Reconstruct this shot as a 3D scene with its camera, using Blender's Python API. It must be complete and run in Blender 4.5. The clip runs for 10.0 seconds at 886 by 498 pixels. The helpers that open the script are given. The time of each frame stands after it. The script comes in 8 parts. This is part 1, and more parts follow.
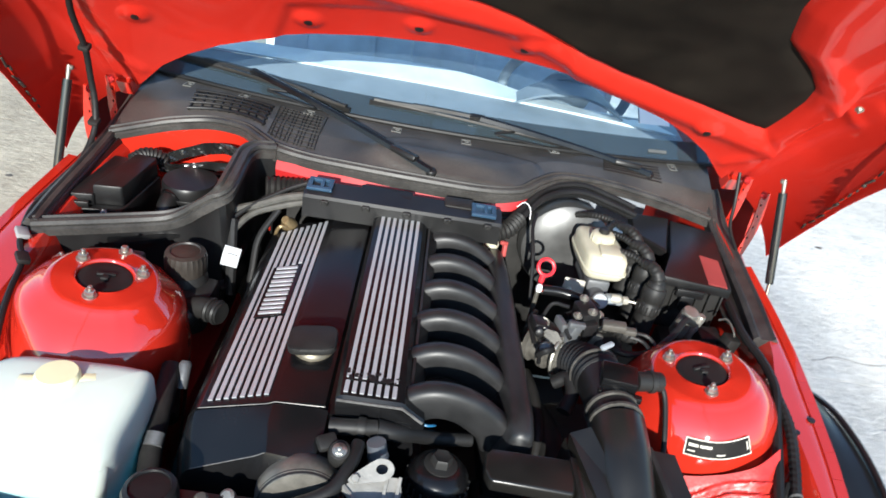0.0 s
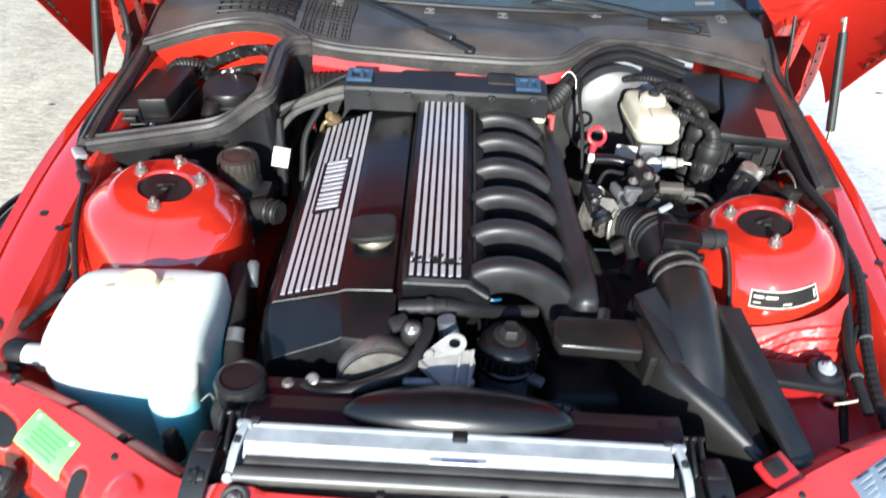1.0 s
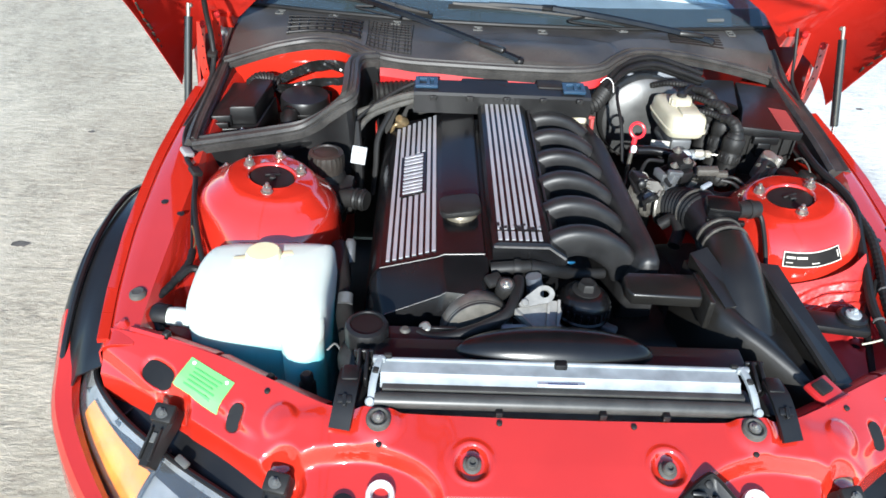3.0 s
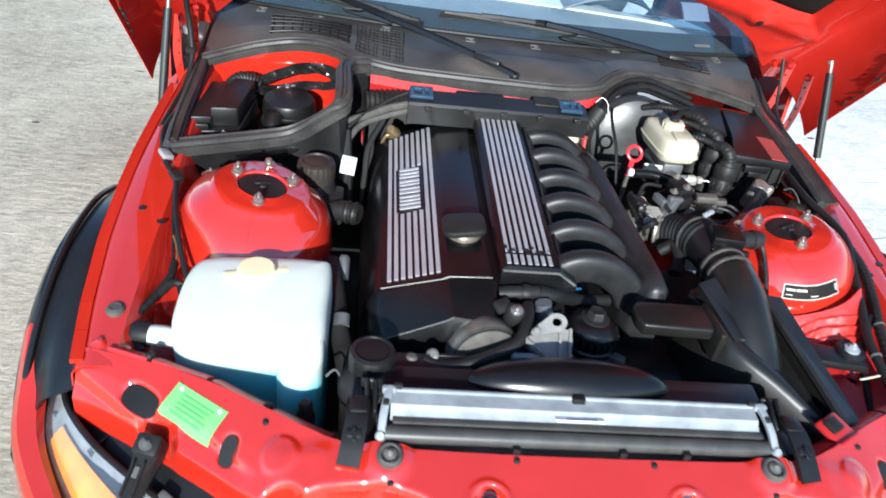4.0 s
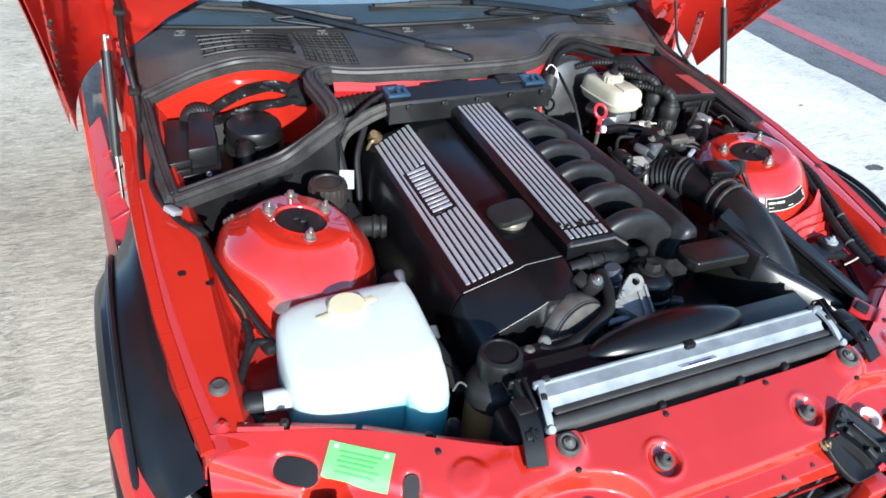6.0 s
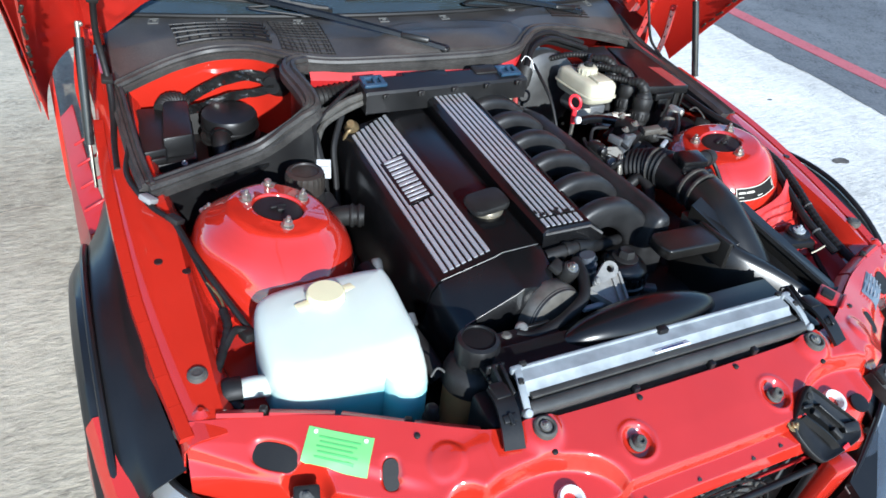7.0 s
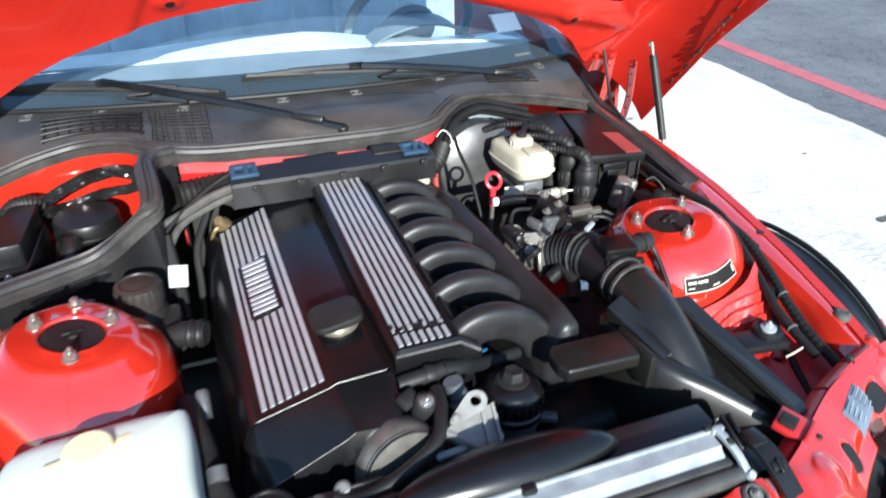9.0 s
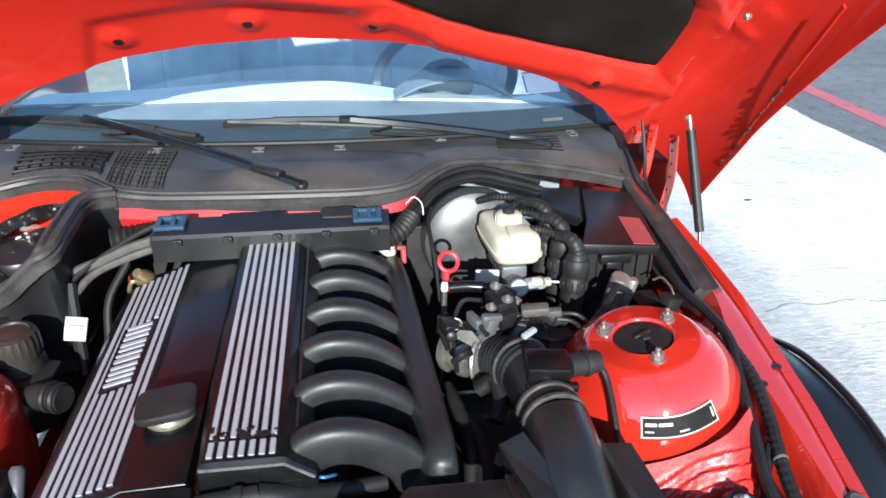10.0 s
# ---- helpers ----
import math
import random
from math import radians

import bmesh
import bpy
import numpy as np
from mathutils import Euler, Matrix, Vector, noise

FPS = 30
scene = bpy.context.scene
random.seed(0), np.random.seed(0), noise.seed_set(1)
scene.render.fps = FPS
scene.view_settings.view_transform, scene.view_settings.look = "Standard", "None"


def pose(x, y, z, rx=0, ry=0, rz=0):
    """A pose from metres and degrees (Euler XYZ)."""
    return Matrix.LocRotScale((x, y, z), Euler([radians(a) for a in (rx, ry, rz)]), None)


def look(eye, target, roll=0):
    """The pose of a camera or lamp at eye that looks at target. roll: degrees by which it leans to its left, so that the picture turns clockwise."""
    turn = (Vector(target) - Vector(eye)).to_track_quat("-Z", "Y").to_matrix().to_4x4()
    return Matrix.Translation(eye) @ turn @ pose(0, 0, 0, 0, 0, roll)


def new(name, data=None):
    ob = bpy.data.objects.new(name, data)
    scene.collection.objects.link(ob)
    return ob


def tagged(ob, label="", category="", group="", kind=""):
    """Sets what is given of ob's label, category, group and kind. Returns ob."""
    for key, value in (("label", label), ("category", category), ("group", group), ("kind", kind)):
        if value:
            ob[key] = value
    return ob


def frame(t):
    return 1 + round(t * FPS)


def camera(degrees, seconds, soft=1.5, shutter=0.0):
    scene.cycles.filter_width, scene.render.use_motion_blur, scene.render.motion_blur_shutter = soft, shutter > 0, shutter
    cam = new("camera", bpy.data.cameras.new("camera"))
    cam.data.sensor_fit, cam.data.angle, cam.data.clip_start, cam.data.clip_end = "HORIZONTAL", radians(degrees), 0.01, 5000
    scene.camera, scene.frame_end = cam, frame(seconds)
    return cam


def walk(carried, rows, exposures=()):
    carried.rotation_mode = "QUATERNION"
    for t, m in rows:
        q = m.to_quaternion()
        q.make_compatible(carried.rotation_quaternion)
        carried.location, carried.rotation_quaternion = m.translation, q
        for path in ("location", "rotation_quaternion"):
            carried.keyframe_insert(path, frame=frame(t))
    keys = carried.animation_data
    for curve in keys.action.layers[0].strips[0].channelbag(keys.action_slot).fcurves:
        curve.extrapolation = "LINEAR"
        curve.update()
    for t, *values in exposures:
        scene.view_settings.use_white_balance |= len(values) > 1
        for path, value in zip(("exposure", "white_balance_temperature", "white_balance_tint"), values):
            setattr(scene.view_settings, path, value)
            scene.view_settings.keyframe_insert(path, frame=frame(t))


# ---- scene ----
cam = camera(63.6, 10.0, soft=1.6, shutter=0.3)
PATH = [
    (0, (-0.024, -0.93, 1.529), (0.073, 0.787, 0.507), 10.3),
    (0.5, (0.019, -0.904, 1.525), (0.021, 0.751, 0.402), 3.4),
    (1, (-0.04, -0.945, 1.511), (-0.034, 0.595, 0.236), 3.0),
    (1.5, (-0.095, -1.049, 1.502), (-0.061, 0.421, 0.147), 1.6),
    (2, (-0.103, -1.098, 1.507), (-0.077, 0.461, 0.254), 1.8),
    (2.5, (-0.164, -1.162, 1.525), (-0.13, 0.441, 0.329), 2.1),
    (3.8, (-0.302, -1.143, 1.512), (-0.115, 0.464, 0.337), 7.1),
    (4, (-0.335, -1.09, 1.498), (-0.104, 0.521, 0.336), 8.4),
    (4.5, (-0.432, -0.955, 1.497), (-0.185, 0.606, 0.27), 4.0),
    (5, (-0.519, -0.925, 1.513), (-0.097, 0.619, 0.314), 4.9),
    (5.5, (-0.701, -0.971, 1.51), (-0.074, 0.526, 0.341), 5.2),
    (6.8, (-0.767, -0.978, 1.502), (0.003, 0.421, 0.297), 6.8),
    (7, (-0.762, -0.986, 1.502), (0.02, 0.422, 0.316), 6.9),
    (7.5, (-0.723, -0.998, 1.495), (0.058, 0.41, 0.309), 5.3),
    (8, (-0.63, -0.989, 1.499), (0.122, 0.413, 0.288), 4.5),
    (8.5, (-0.476, -0.952, 1.493), (0.118, 0.538, 0.298), 1.4),
    (9, (-0.319, -0.897, 1.441), (0.305, 0.689, 0.394), 0.5),
    (9.5, (-0.108, -0.776, 1.406), (0.377, 0.927, 0.475), 1.8),
    (10, (0.103, -0.791, 1.387), (0.336, 0.97, 0.468), 0.2),
]
walk(cam, [(t, look(eye, target, roll)) for t, eye, target, roll in PATH],
     [(0.0, 1.24, 5700, 5), (0.5, 1.55, 5700, 5), (1.0, 1.65, 5600, 5), (1.5, 1.53, 5550, 5), (2.5, 1.35, 5500, 5), (4.5, 1.19, 5350, 5), (5.5, 1.22, 5300, 5), (7.0, 1.06, 5200, 5), (8.0, 1.09, 5250, 5), (8.5, 1.22, 5350, 5), (9.0, 1.41, 5500, 5), (9.5, 1.41, 5450, 5), (10.0, 1.35, 5450, 5)])

# ---- world, sun, exposure ----
SUN_ELEV, SUN_TURN = 22.0, -5.0
world = bpy.data.worlds.new("sky")
scene.world = world
world.use_nodes = True
wn = world.node_tree.nodes
sky = wn.new("ShaderNodeTexSky")
sky.sky_type = "NISHITA"
sky.sun_disc = False
sky.dust_density = 0.25
sky.sun_elevation = radians(SUN_ELEV)
sky.sun_rotation = radians(180 - SUN_TURN)
wn["Background"].inputs["Strength"].default_value = 0.125
world.node_tree.links.new(sky.outputs[0], wn["Background"].inputs["Color"])
sun_data = bpy.data.lights.new("sun", "SUN")
sun_data.energy, sun_data.angle, sun_data.color = 4.8, radians(0.6), (1.0, 0.89, 0.75)
sun = new("sun", sun_data)
sun.matrix_world = look((0, 0, 0), (-math.sin(radians(SUN_TURN)) * math.cos(radians(SUN_ELEV)), math.cos(radians(SUN_TURN)) * math.cos(radians(SUN_ELEV)), -math.sin(radians(SUN_ELEV))))


# ---- materials ----
def mat(name, col, rough=0.5, metal=0.0, var=0.12, scale=14.0, bump=0.0, bscale=300.0, coat=0.0, spec=0.5, dust=0.0, dustcol=(0.32, 0.29, 0.25), trans=0.0, sss=0.0, ior=1.45, coat_ior=1.5):
    """A surface with variation at two scales, fine relief and settled dust."""
    m = bpy.data.materials.new(name)
    m.use_nodes = True
    nt = m.node_tree
    nd, lk = nt.nodes, nt.links
    b = nd["Principled BSDF"]
    co = nd.new("ShaderNodeTexCoord")
    n1 = nd.new("ShaderNodeTexNoise")
    n1.inputs["Scale"].default_value, n1.inputs["Detail"].default_value = scale, 6.0
    n2 = nd.new("ShaderNodeTexNoise")
    n2.inputs["Scale"].default_value, n2.inputs["Detail"].default_value = bscale, 4.0
    lk.new(co.outputs["Object"], n1.inputs["Vector"])
    lk.new(co.outputs["Object"], n2.inputs["Vector"])
    ramp = nd.new("ShaderNodeValToRGB")
    ramp.color_ramp.elements[0].position, ramp.color_ramp.elements[1].position = 0.3, 0.72
    ramp.color_ramp.elements[0].color = (*[max(0.0, c * (1 - var)) for c in col], 1)
    ramp.color_ramp.elements[1].color = (*[min(1.0, c * (1 + var)) for c in col], 1)
    lk.new(n1.outputs["Fac"], ramp.inputs["Fac"])
    colour = ramp.outputs["Color"]
    if dust:
        mul = nd.new("ShaderNodeMath")
        mul.operation = "MULTIPLY"
        lk.new(n1.outputs["Fac"], mul.inputs[0])
        lk.new(n2.outputs["Fac"], mul.inputs[1])
        sc = nd.new("ShaderNodeMath")
        sc.operation, sc.inputs[1].default_value = "MULTIPLY", dust * 4
        lk.new(mul.outputs[0], sc.inputs[0])
        mx = nd.new("ShaderNodeMix")
        mx.data_type, mx.clamp_factor = "RGBA", True
        lk.new(sc.outputs[0], mx.inputs[0])
        lk.new(colour, mx.inputs[6])
        mx.inputs[7].default_value = (*dustcol, 1)
        colour = mx.outputs[2]
    lk.new(colour, b.inputs["Base Color"])
    mr = nd.new("ShaderNodeMapRange")
    mr.inputs["To Min"].default_value, mr.inputs["To Max"].default_value = max(0.02, rough - 0.12 * rough - 0.02), min(1.0, rough + 0.2 * rough + 0.02)
    lk.new(n1.outputs["Fac"], mr.inputs["Value"])
    lk.new(mr.outputs[0], b.inputs["Roughness"])
    b.inputs["Metallic"].default_value = metal
    b.inputs["IOR"].default_value = ior
    b.inputs["Specular IOR Level"].default_value = spec
    b.inputs["Coat Weight"].default_value = coat
    b.inputs["Coat Roughness"].default_value = 0.05
    b.inputs["Coat IOR"].default_value = coat_ior
    b.inputs["Transmission Weight"].default_value = trans
    if sss:
        b.inputs["Subsurface Weight"].default_value = sss
        b.inputs["Subsurface Radius"].default_value = (0.02, 0.02, 0.02)
        b.inputs["Subsurface Scale"].default_value = 0.5
    if bump:
        bp = nd.new("ShaderNodeBump")
        bp.inputs["Strength"].default_value, bp.inputs["Distance"].default_value = bump, 0.002
        lk.new(n2.outputs["Fac"], bp.inputs["Height"])
        lk.new(bp.outputs[0], b.inputs["Normal"])
    return m


RED = mat("red_paint", (0.37, 0.0162, 0.0068), 0.35, var=0.08, scale=6, spec=0.02, coat=1.0, coat_ior=1.92, dust=0.004, bump=0.02, bscale=40)
RED_INNER = mat("unpolished_red_paint", (0.42, 0.0165, 0.0085), 0.42, var=0.08, scale=6, spec=0.10, coat=0.45, coat_ior=1.5, dust=0.004, bump=0.02, bscale=40)
RED_DULL = mat("red_primer_paint", (0.36, 0.011, 0.012), 0.45, var=0.1, scale=9, coat=0.25, dust=0.012, bump=0.05, bscale=120)
RED_SEALER = mat("brushed_red_sealer", (0.40, 0.016, 0.010), 0.38, var=0.15, scale=40, coat=0.5, dust=0.02, bump=0.25, bscale=160)
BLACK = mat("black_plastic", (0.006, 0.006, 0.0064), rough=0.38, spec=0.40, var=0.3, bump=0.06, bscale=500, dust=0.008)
AIRBOX = mat("air_box_plastic", (0.0070, 0.0066, 0.0060), rough=0.30, spec=0.48, var=0.35, scale=12, bump=0.04, bscale=420, dust=0.007)
BLACK_GLOSS = mat("black_cover_plastic", (0.0045, 0.0045, 0.005), rough=0.24, spec=0.42, var=0.25, bump=0.03, bscale=700, dust=0.0025)
BLACK_DUSTY = mat("dusty_black_plastic", (0.010, 0.0098, 0.0095), rough=0.5, spec=0.32, var=0.35, scale=22, bump=0.1, bscale=400, dust=0.011)
CASING = mat("manifold_plastic", (0.011, 0.011, 0.0116), rough=0.42, spec=0.46, var=0.3, scale=30, bump=0.08, bscale=600, dust=0.009)
RUBBER = mat("rubber", (0.007, 0.007, 0.0073), rough=0.5, spec=0.32, var=0.25, bump=0.1, bscale=300, dust=0.008)
RUBBER_SEAL = mat("rubber_seal", (0.012, 0.012, 0.0125), rough=0.46, spec=0.38, var=0.3, scale=20, bump=0.08, bscale=250, dust=0.075)
COWL = mat("cowl_plastic", (0.014, 0.014, 0.0148), rough=0.40, spec=0.6, var=0.3, scale=8, bump=0.06, bscale=350, dust=0.085)
SILVER = mat("silver_stripe_paint", (0.37, 0.375, 0.39), 0.38, metal=0.35, var=0.08, bump=0.05, bscale=600)
DULL_CAST = mat("dull_dusty_casting", (0.085, 0.08, 0.07), 0.55, metal=0.3, var=0.35, scale=50, bump=0.25, bscale=250, dust=0.03)
DULL_ZINC = mat("dull_zinc", (0.26, 0.25, 0.22), 0.42, metal=0.7, var=0.25, scale=60)
ALU = mat("cast_aluminium", (0.115, 0.12, 0.125), 0.48, metal=0.5, var=0.2, scale=40, bump=0.25, bscale=250, dust=0.03)
ALU_BRIGHT = mat("bright_aluminium", (0.235, 0.255, 0.265), 0.55, metal=0.1, var=0.22, scale=30, bump=0.12, bscale=200)
STEEL = mat("zinc_plated_steel", (0.44, 0.42, 0.36), 0.32, metal=0.9, var=0.15, scale=60)
CHROME = mat("polished_rod", (0.72, 0.72, 0.72), 0.12, metal=1.0, var=0.04)
BRASS = mat("yellowed_metal", (0.22, 0.16, 0.08), 0.45, metal=0.6, var=0.3, scale=50)
TANK_WHITE = mat("translucent_white_plastic", (0.52, 0.56, 0.50), 0.42, var=0.05, scale=8, sss=0.6, bump=0.04, bscale=80)
TANK_FLUID = mat("blue_fluid_behind_plastic", (0.16, 0.57, 0.63), 0.4, var=0.2, scale=5, sss=0.7)


def fluid_rim(m, z0, z1):
    """The thin upper film of the fluid, paler towards its level."""
    nd, lk = m.node_tree.nodes, m.node_tree.links
    b = nd["Principled BSDF"]
    geo, xyz, mr = nd.new("ShaderNodeNewGeometry"), nd.new("ShaderNodeSeparateXYZ"), nd.new("ShaderNodeMapRange")
    mr.interpolation_type = "SMOOTHSTEP"
    mr.inputs["From Min"].default_value, mr.inputs["From Max"].default_value = z0, z1
    mx = nd.new("ShaderNodeMix")
    mx.data_type = "RGBA"
    mx.inputs[7].default_value = (0.50, 0.545, 0.475, 1)
    deep = b.inputs["Base Color"].links[0].from_socket
    lk.new(geo.outputs["Position"], xyz.inputs[0])
    lk.new(xyz.outputs["Z"], mr.inputs["Value"])
    lk.new(mr.outputs[0], mx.inputs[0])
    lk.new(deep, mx.inputs[6])
    lk.new(mx.outputs[2], b.inputs["Base Color"])


fluid_rim(TANK_FLUID, 0.648, 0.694)
CAP_YELLOW = mat("yellowed_cap", (0.74, 0.69, 0.42), 0.45, var=0.06, bump=0.05)
CREAM = mat("aged_reservoir_plastic", (0.44, 0.415, 0.31), 0.4, var=0.1, scale=18, sss=0.15, dust=0.015)
AMBER_TANK = mat("brown_tank_plastic", (0.34, 0.19, 0.075), 0.4, sss=0.2, var=0.3, scale=12)
CREAM_METAL = mat("pale_metal_can", (0.42, 0.40, 0.34), 0.4, metal=0.25, var=0.2, scale=40)
TAG = mat("grubby_paper", (0.40, 0.41, 0.42), 0.7, var=0.2, scale=60)
WHITE = mat("white_label", (0.80, 0.80, 0.78), 0.5, var=0.04)
GREEN = mat("green_label", (0.17, 0.44, 0.13), 0.4, var=0.08)
GREEN_DARK = mat("green_print", (0.10, 0.36, 0.10), 0.45, var=0.05)
BLUE_LABEL = mat("grey_blue_label", (0.11, 0.14, 0.18), 0.4, var=0.1)
RED_LABEL = mat("faded_red_label", (0.30, 0.05, 0.045), 0.55, var=0.12)
RED_PLASTIC = mat("red_plastic", (0.60, 0.02, 0.03), 0.35, var=0.05)
CLIP_BLUE = mat("dark_blue_clip", (0.022, 0.048, 0.085), 0.35, var=0.15)
PAD = mat("hood_felt", (0.009, 0.0073, 0.0055), 0.9, var=0.45, scale=9, bump=0.5, bscale=500, spec=0.12, dust=0.012, dustcol=(0.16, 0.12, 0.08))
AMBER = mat("amber_lens", (0.80, 0.23, 0.002), 0.22, var=0.3, scale=26, coat=0.6, sss=0.2)
LENS_GREY = mat("headlamp_reflector", (0.27, 0.265, 0.25), 0.28, metal=0.3, var=0.4, scale=14)


def clear_mat(name, haze, tint):
    """Clear moulded plastic with a little haze."""
    m = bpy.data.materials.new(name)
    m.use_nodes = True
    nd, lk = m.node_tree.nodes, m.node_tree.links
    nd.remove(nd["Principled BSDF"])
    tr, df, gl, lw = nd.new("ShaderNodeBsdfTransparent"), nd.new("ShaderNodeBsdfDiffuse"), nd.new("ShaderNodeBsdfGlossy"), nd.new("ShaderNodeLayerWeight")
    fr = nd.new("ShaderNodeMapRange")
    fr.inputs["To Min"].default_value, fr.inputs["To Max"].default_value = 0.03, 0.22
    tr.inputs[0].default_value = (*tint, 1)
    df.inputs[0].default_value = (0.60, 0.63, 0.66, 1)
    gl.inputs["Roughness"].default_value = 0.06
    lw.inputs[0].default_value = 0.35
    lk.new(lw.outputs["Facing"], fr.inputs["Value"])
    co, nz, mr = nd.new("ShaderNodeTexCoord"), nd.new("ShaderNodeTexNoise"), nd.new("ShaderNodeMapRange")
    nz.inputs["Scale"].default_value, nz.inputs["Detail"].default_value = 22.0, 5.0
    mr.inputs["To Min"].default_value, mr.inputs["To Max"].default_value = haze * 0.6, haze * 1.4
    a, b = nd.new("ShaderNodeMixShader"), nd.new("ShaderNodeMixShader")
    lk.new(co.outputs["Object"], nz.inputs["Vector"])
    lk.new(nz.outputs["Fac"], mr.inputs["Value"])
    lk.new(mr.outputs[0], a.inputs[0])
    lk.new(tr.outputs[0], a.inputs[1])
    lk.new(df.outputs[0], a.inputs[2])
    lk.new(fr.outputs[0], b.inputs[0])
    lk.new(a.outputs[0], b.inputs[1])
    lk.new(gl.outputs[0], b.inputs[2])
    lk.new(b.outputs[0], nd["Material Output"].inputs["Surface"])
    return m


CLEAR = clear_mat("clear_lamp_cover", 0.03, (0.93, 0.95, 0.97))
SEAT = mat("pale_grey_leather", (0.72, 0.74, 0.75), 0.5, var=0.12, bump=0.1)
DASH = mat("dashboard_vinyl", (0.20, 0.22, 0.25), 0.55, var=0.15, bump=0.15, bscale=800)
TYRE = mat("tyre_rubber", (0.018, 0.018, 0.018), 0.75, var=0.2, bump=0.2)
FOIL = mat("crumpled_black_film", (0.012, 0.012, 0.012), 0.28, var=0.2, coat=0.35)


def glass_mat():
    m = bpy.data.materials.new("windscreen_glass")
    m.use_nodes = True
    nd, lk = m.node_tree.nodes, m.node_tree.links
    for n in list(nd):
        if n.type == "BSDF_PRINCIPLED":
            nd.remove(n)
    film = nd.new("ShaderNodeBsdfDiffuse")
    film.inputs[0].default_value = (0.36, 0.53, 0.66, 1)
    tr = nd.new("ShaderNodeBsdfTransparent")
    tr.inputs[0].default_value = (0.74, 0.90, 0.97, 1)
    gl = nd.new("ShaderNodeBsdfGlossy")
    gl.inputs["Roughness"].default_value = 0.02
    fr = nd.new("ShaderNodeFresnel")
    fr.inputs[0].default_value = 1.85
    mx = nd.new("ShaderNodeMixShader")
    lk.new(fr.outputs[0], mx.inputs[0])
    dusty = nd.new("ShaderNodeMixShader")
    co = nd.new("ShaderNodeTexCoord")
    nz = nd.new("ShaderNodeTexNoise")
    nz.inputs["Scale"].default_value, nz.inputs["Detail"].default_value = 5.0, 6.0
    mr = nd.new("ShaderNodeMapRange")
    mr.inputs["To Min"].default_value, mr.inputs["To Max"].default_value = 0.035, 0.075
    lk.new(co.outputs["Object"], nz.inputs["Vector"])
    lk.new(nz.outputs["Fac"], mr.inputs["Value"])
    lk.new(mr.outputs[0], dusty.inputs[0])
    lk.new(tr.outputs[0], dusty.inputs[1])
    lk.new(film.outputs[0], dusty.inputs[2])
    lk.new(dusty.outputs[0], mx.inputs[1])
    lk.new(gl.outputs[0], mx.inputs[2])
    lk.new(mx.outputs[0], nd["Material Output"].inputs["Surface"])
    return m


GLASS = glass_mat()
GREASY = mat("greasy_metal", (0.022, 0.022, 0.018), 0.4, metal=0.4, var=0.5, scale=60, dust=0.05)
WIPER_DUST = mat("dusty_wiper_rubber", (0.007, 0.0065, 0.006), rough=0.45, spec=0.3, var=0.4, scale=30, dust=0.03, dustcol=(0.30, 0.24, 0.17))
CLAMP = mat("dull_clamp_steel", (0.075, 0.07, 0.062), 0.45, metal=0.5, var=0.4, scale=70)
CAP_BROWN = mat("worn_cap_plastic", (0.020, 0.016, 0.013), 0.42, var=0.35, scale=30, bump=0.1, dust=0.02)
NYLON = mat("scuffed_white_nylon", (0.50, 0.49, 0.48), 0.42, var=0.2, scale=60, dust=0.02)
LABEL_RIM = mat("yellowed_label_print", (0.52, 0.49, 0.42), 0.6, var=0.12, scale=70, spec=0.2)
LABEL_DARK = mat("black_label_field", (0.012, 0.011, 0.010), 0.6, spec=0.12, var=0.3, scale=50)
WORN = mat("worn_edge", (0.16, 0.155, 0.15), 0.4, metal=0.5, var=0.3, scale=80)
CAST_PALE = mat("pale_rough_casting", (0.20, 0.195, 0.18), 0.5, metal=0.2, var=0.2, scale=60, bump=0.25, bscale=250, dust=0.02)
NOSE_RIM = mat("nose_rim_sheen", (0.13, 0.122, 0.105), 0.36, metal=0.35, var=0.3, scale=50, bump=0.12, dust=0.02)
NOSE_DUST = mat("dusty_brown_plastic", (0.055, 0.050, 0.042), 0.5, var=0.3, scale=40, bump=0.1, dust=0.04)
LINER = mat("arch_liner_plastic", (0.007, 0.0072, 0.008), 0.3, var=0.3, scale=7, bump=0.05, bscale=200, dust=0.008)
BUFFER = mat("grey_rubber", (0.05, 0.048, 0.042), 0.6, var=0.25, scale=60, bump=0.1, dust=0.03)
TUBE_GREY = mat("grey_black_tube_plastic", (0.034, 0.034, 0.032), 0.36, var=0.2, scale=30, dust=0.03)
STAIN = mat("dark_ground_stain", (0.10, 0.085, 0.07), 0.8, var=0.5, scale=30)
DULL_BRASS = mat("dull_brass_collar", (0.17, 0.15, 0.11), 0.4, metal=0.6, var=0.3, scale=60)
SLOT_PALE = mat("pale_print", (0.24, 0.26, 0.28), 0.5, var=0.1)
SLOT_GREY = mat("worn_grey_rim", (0.085, 0.085, 0.08), 0.5, var=0.2)


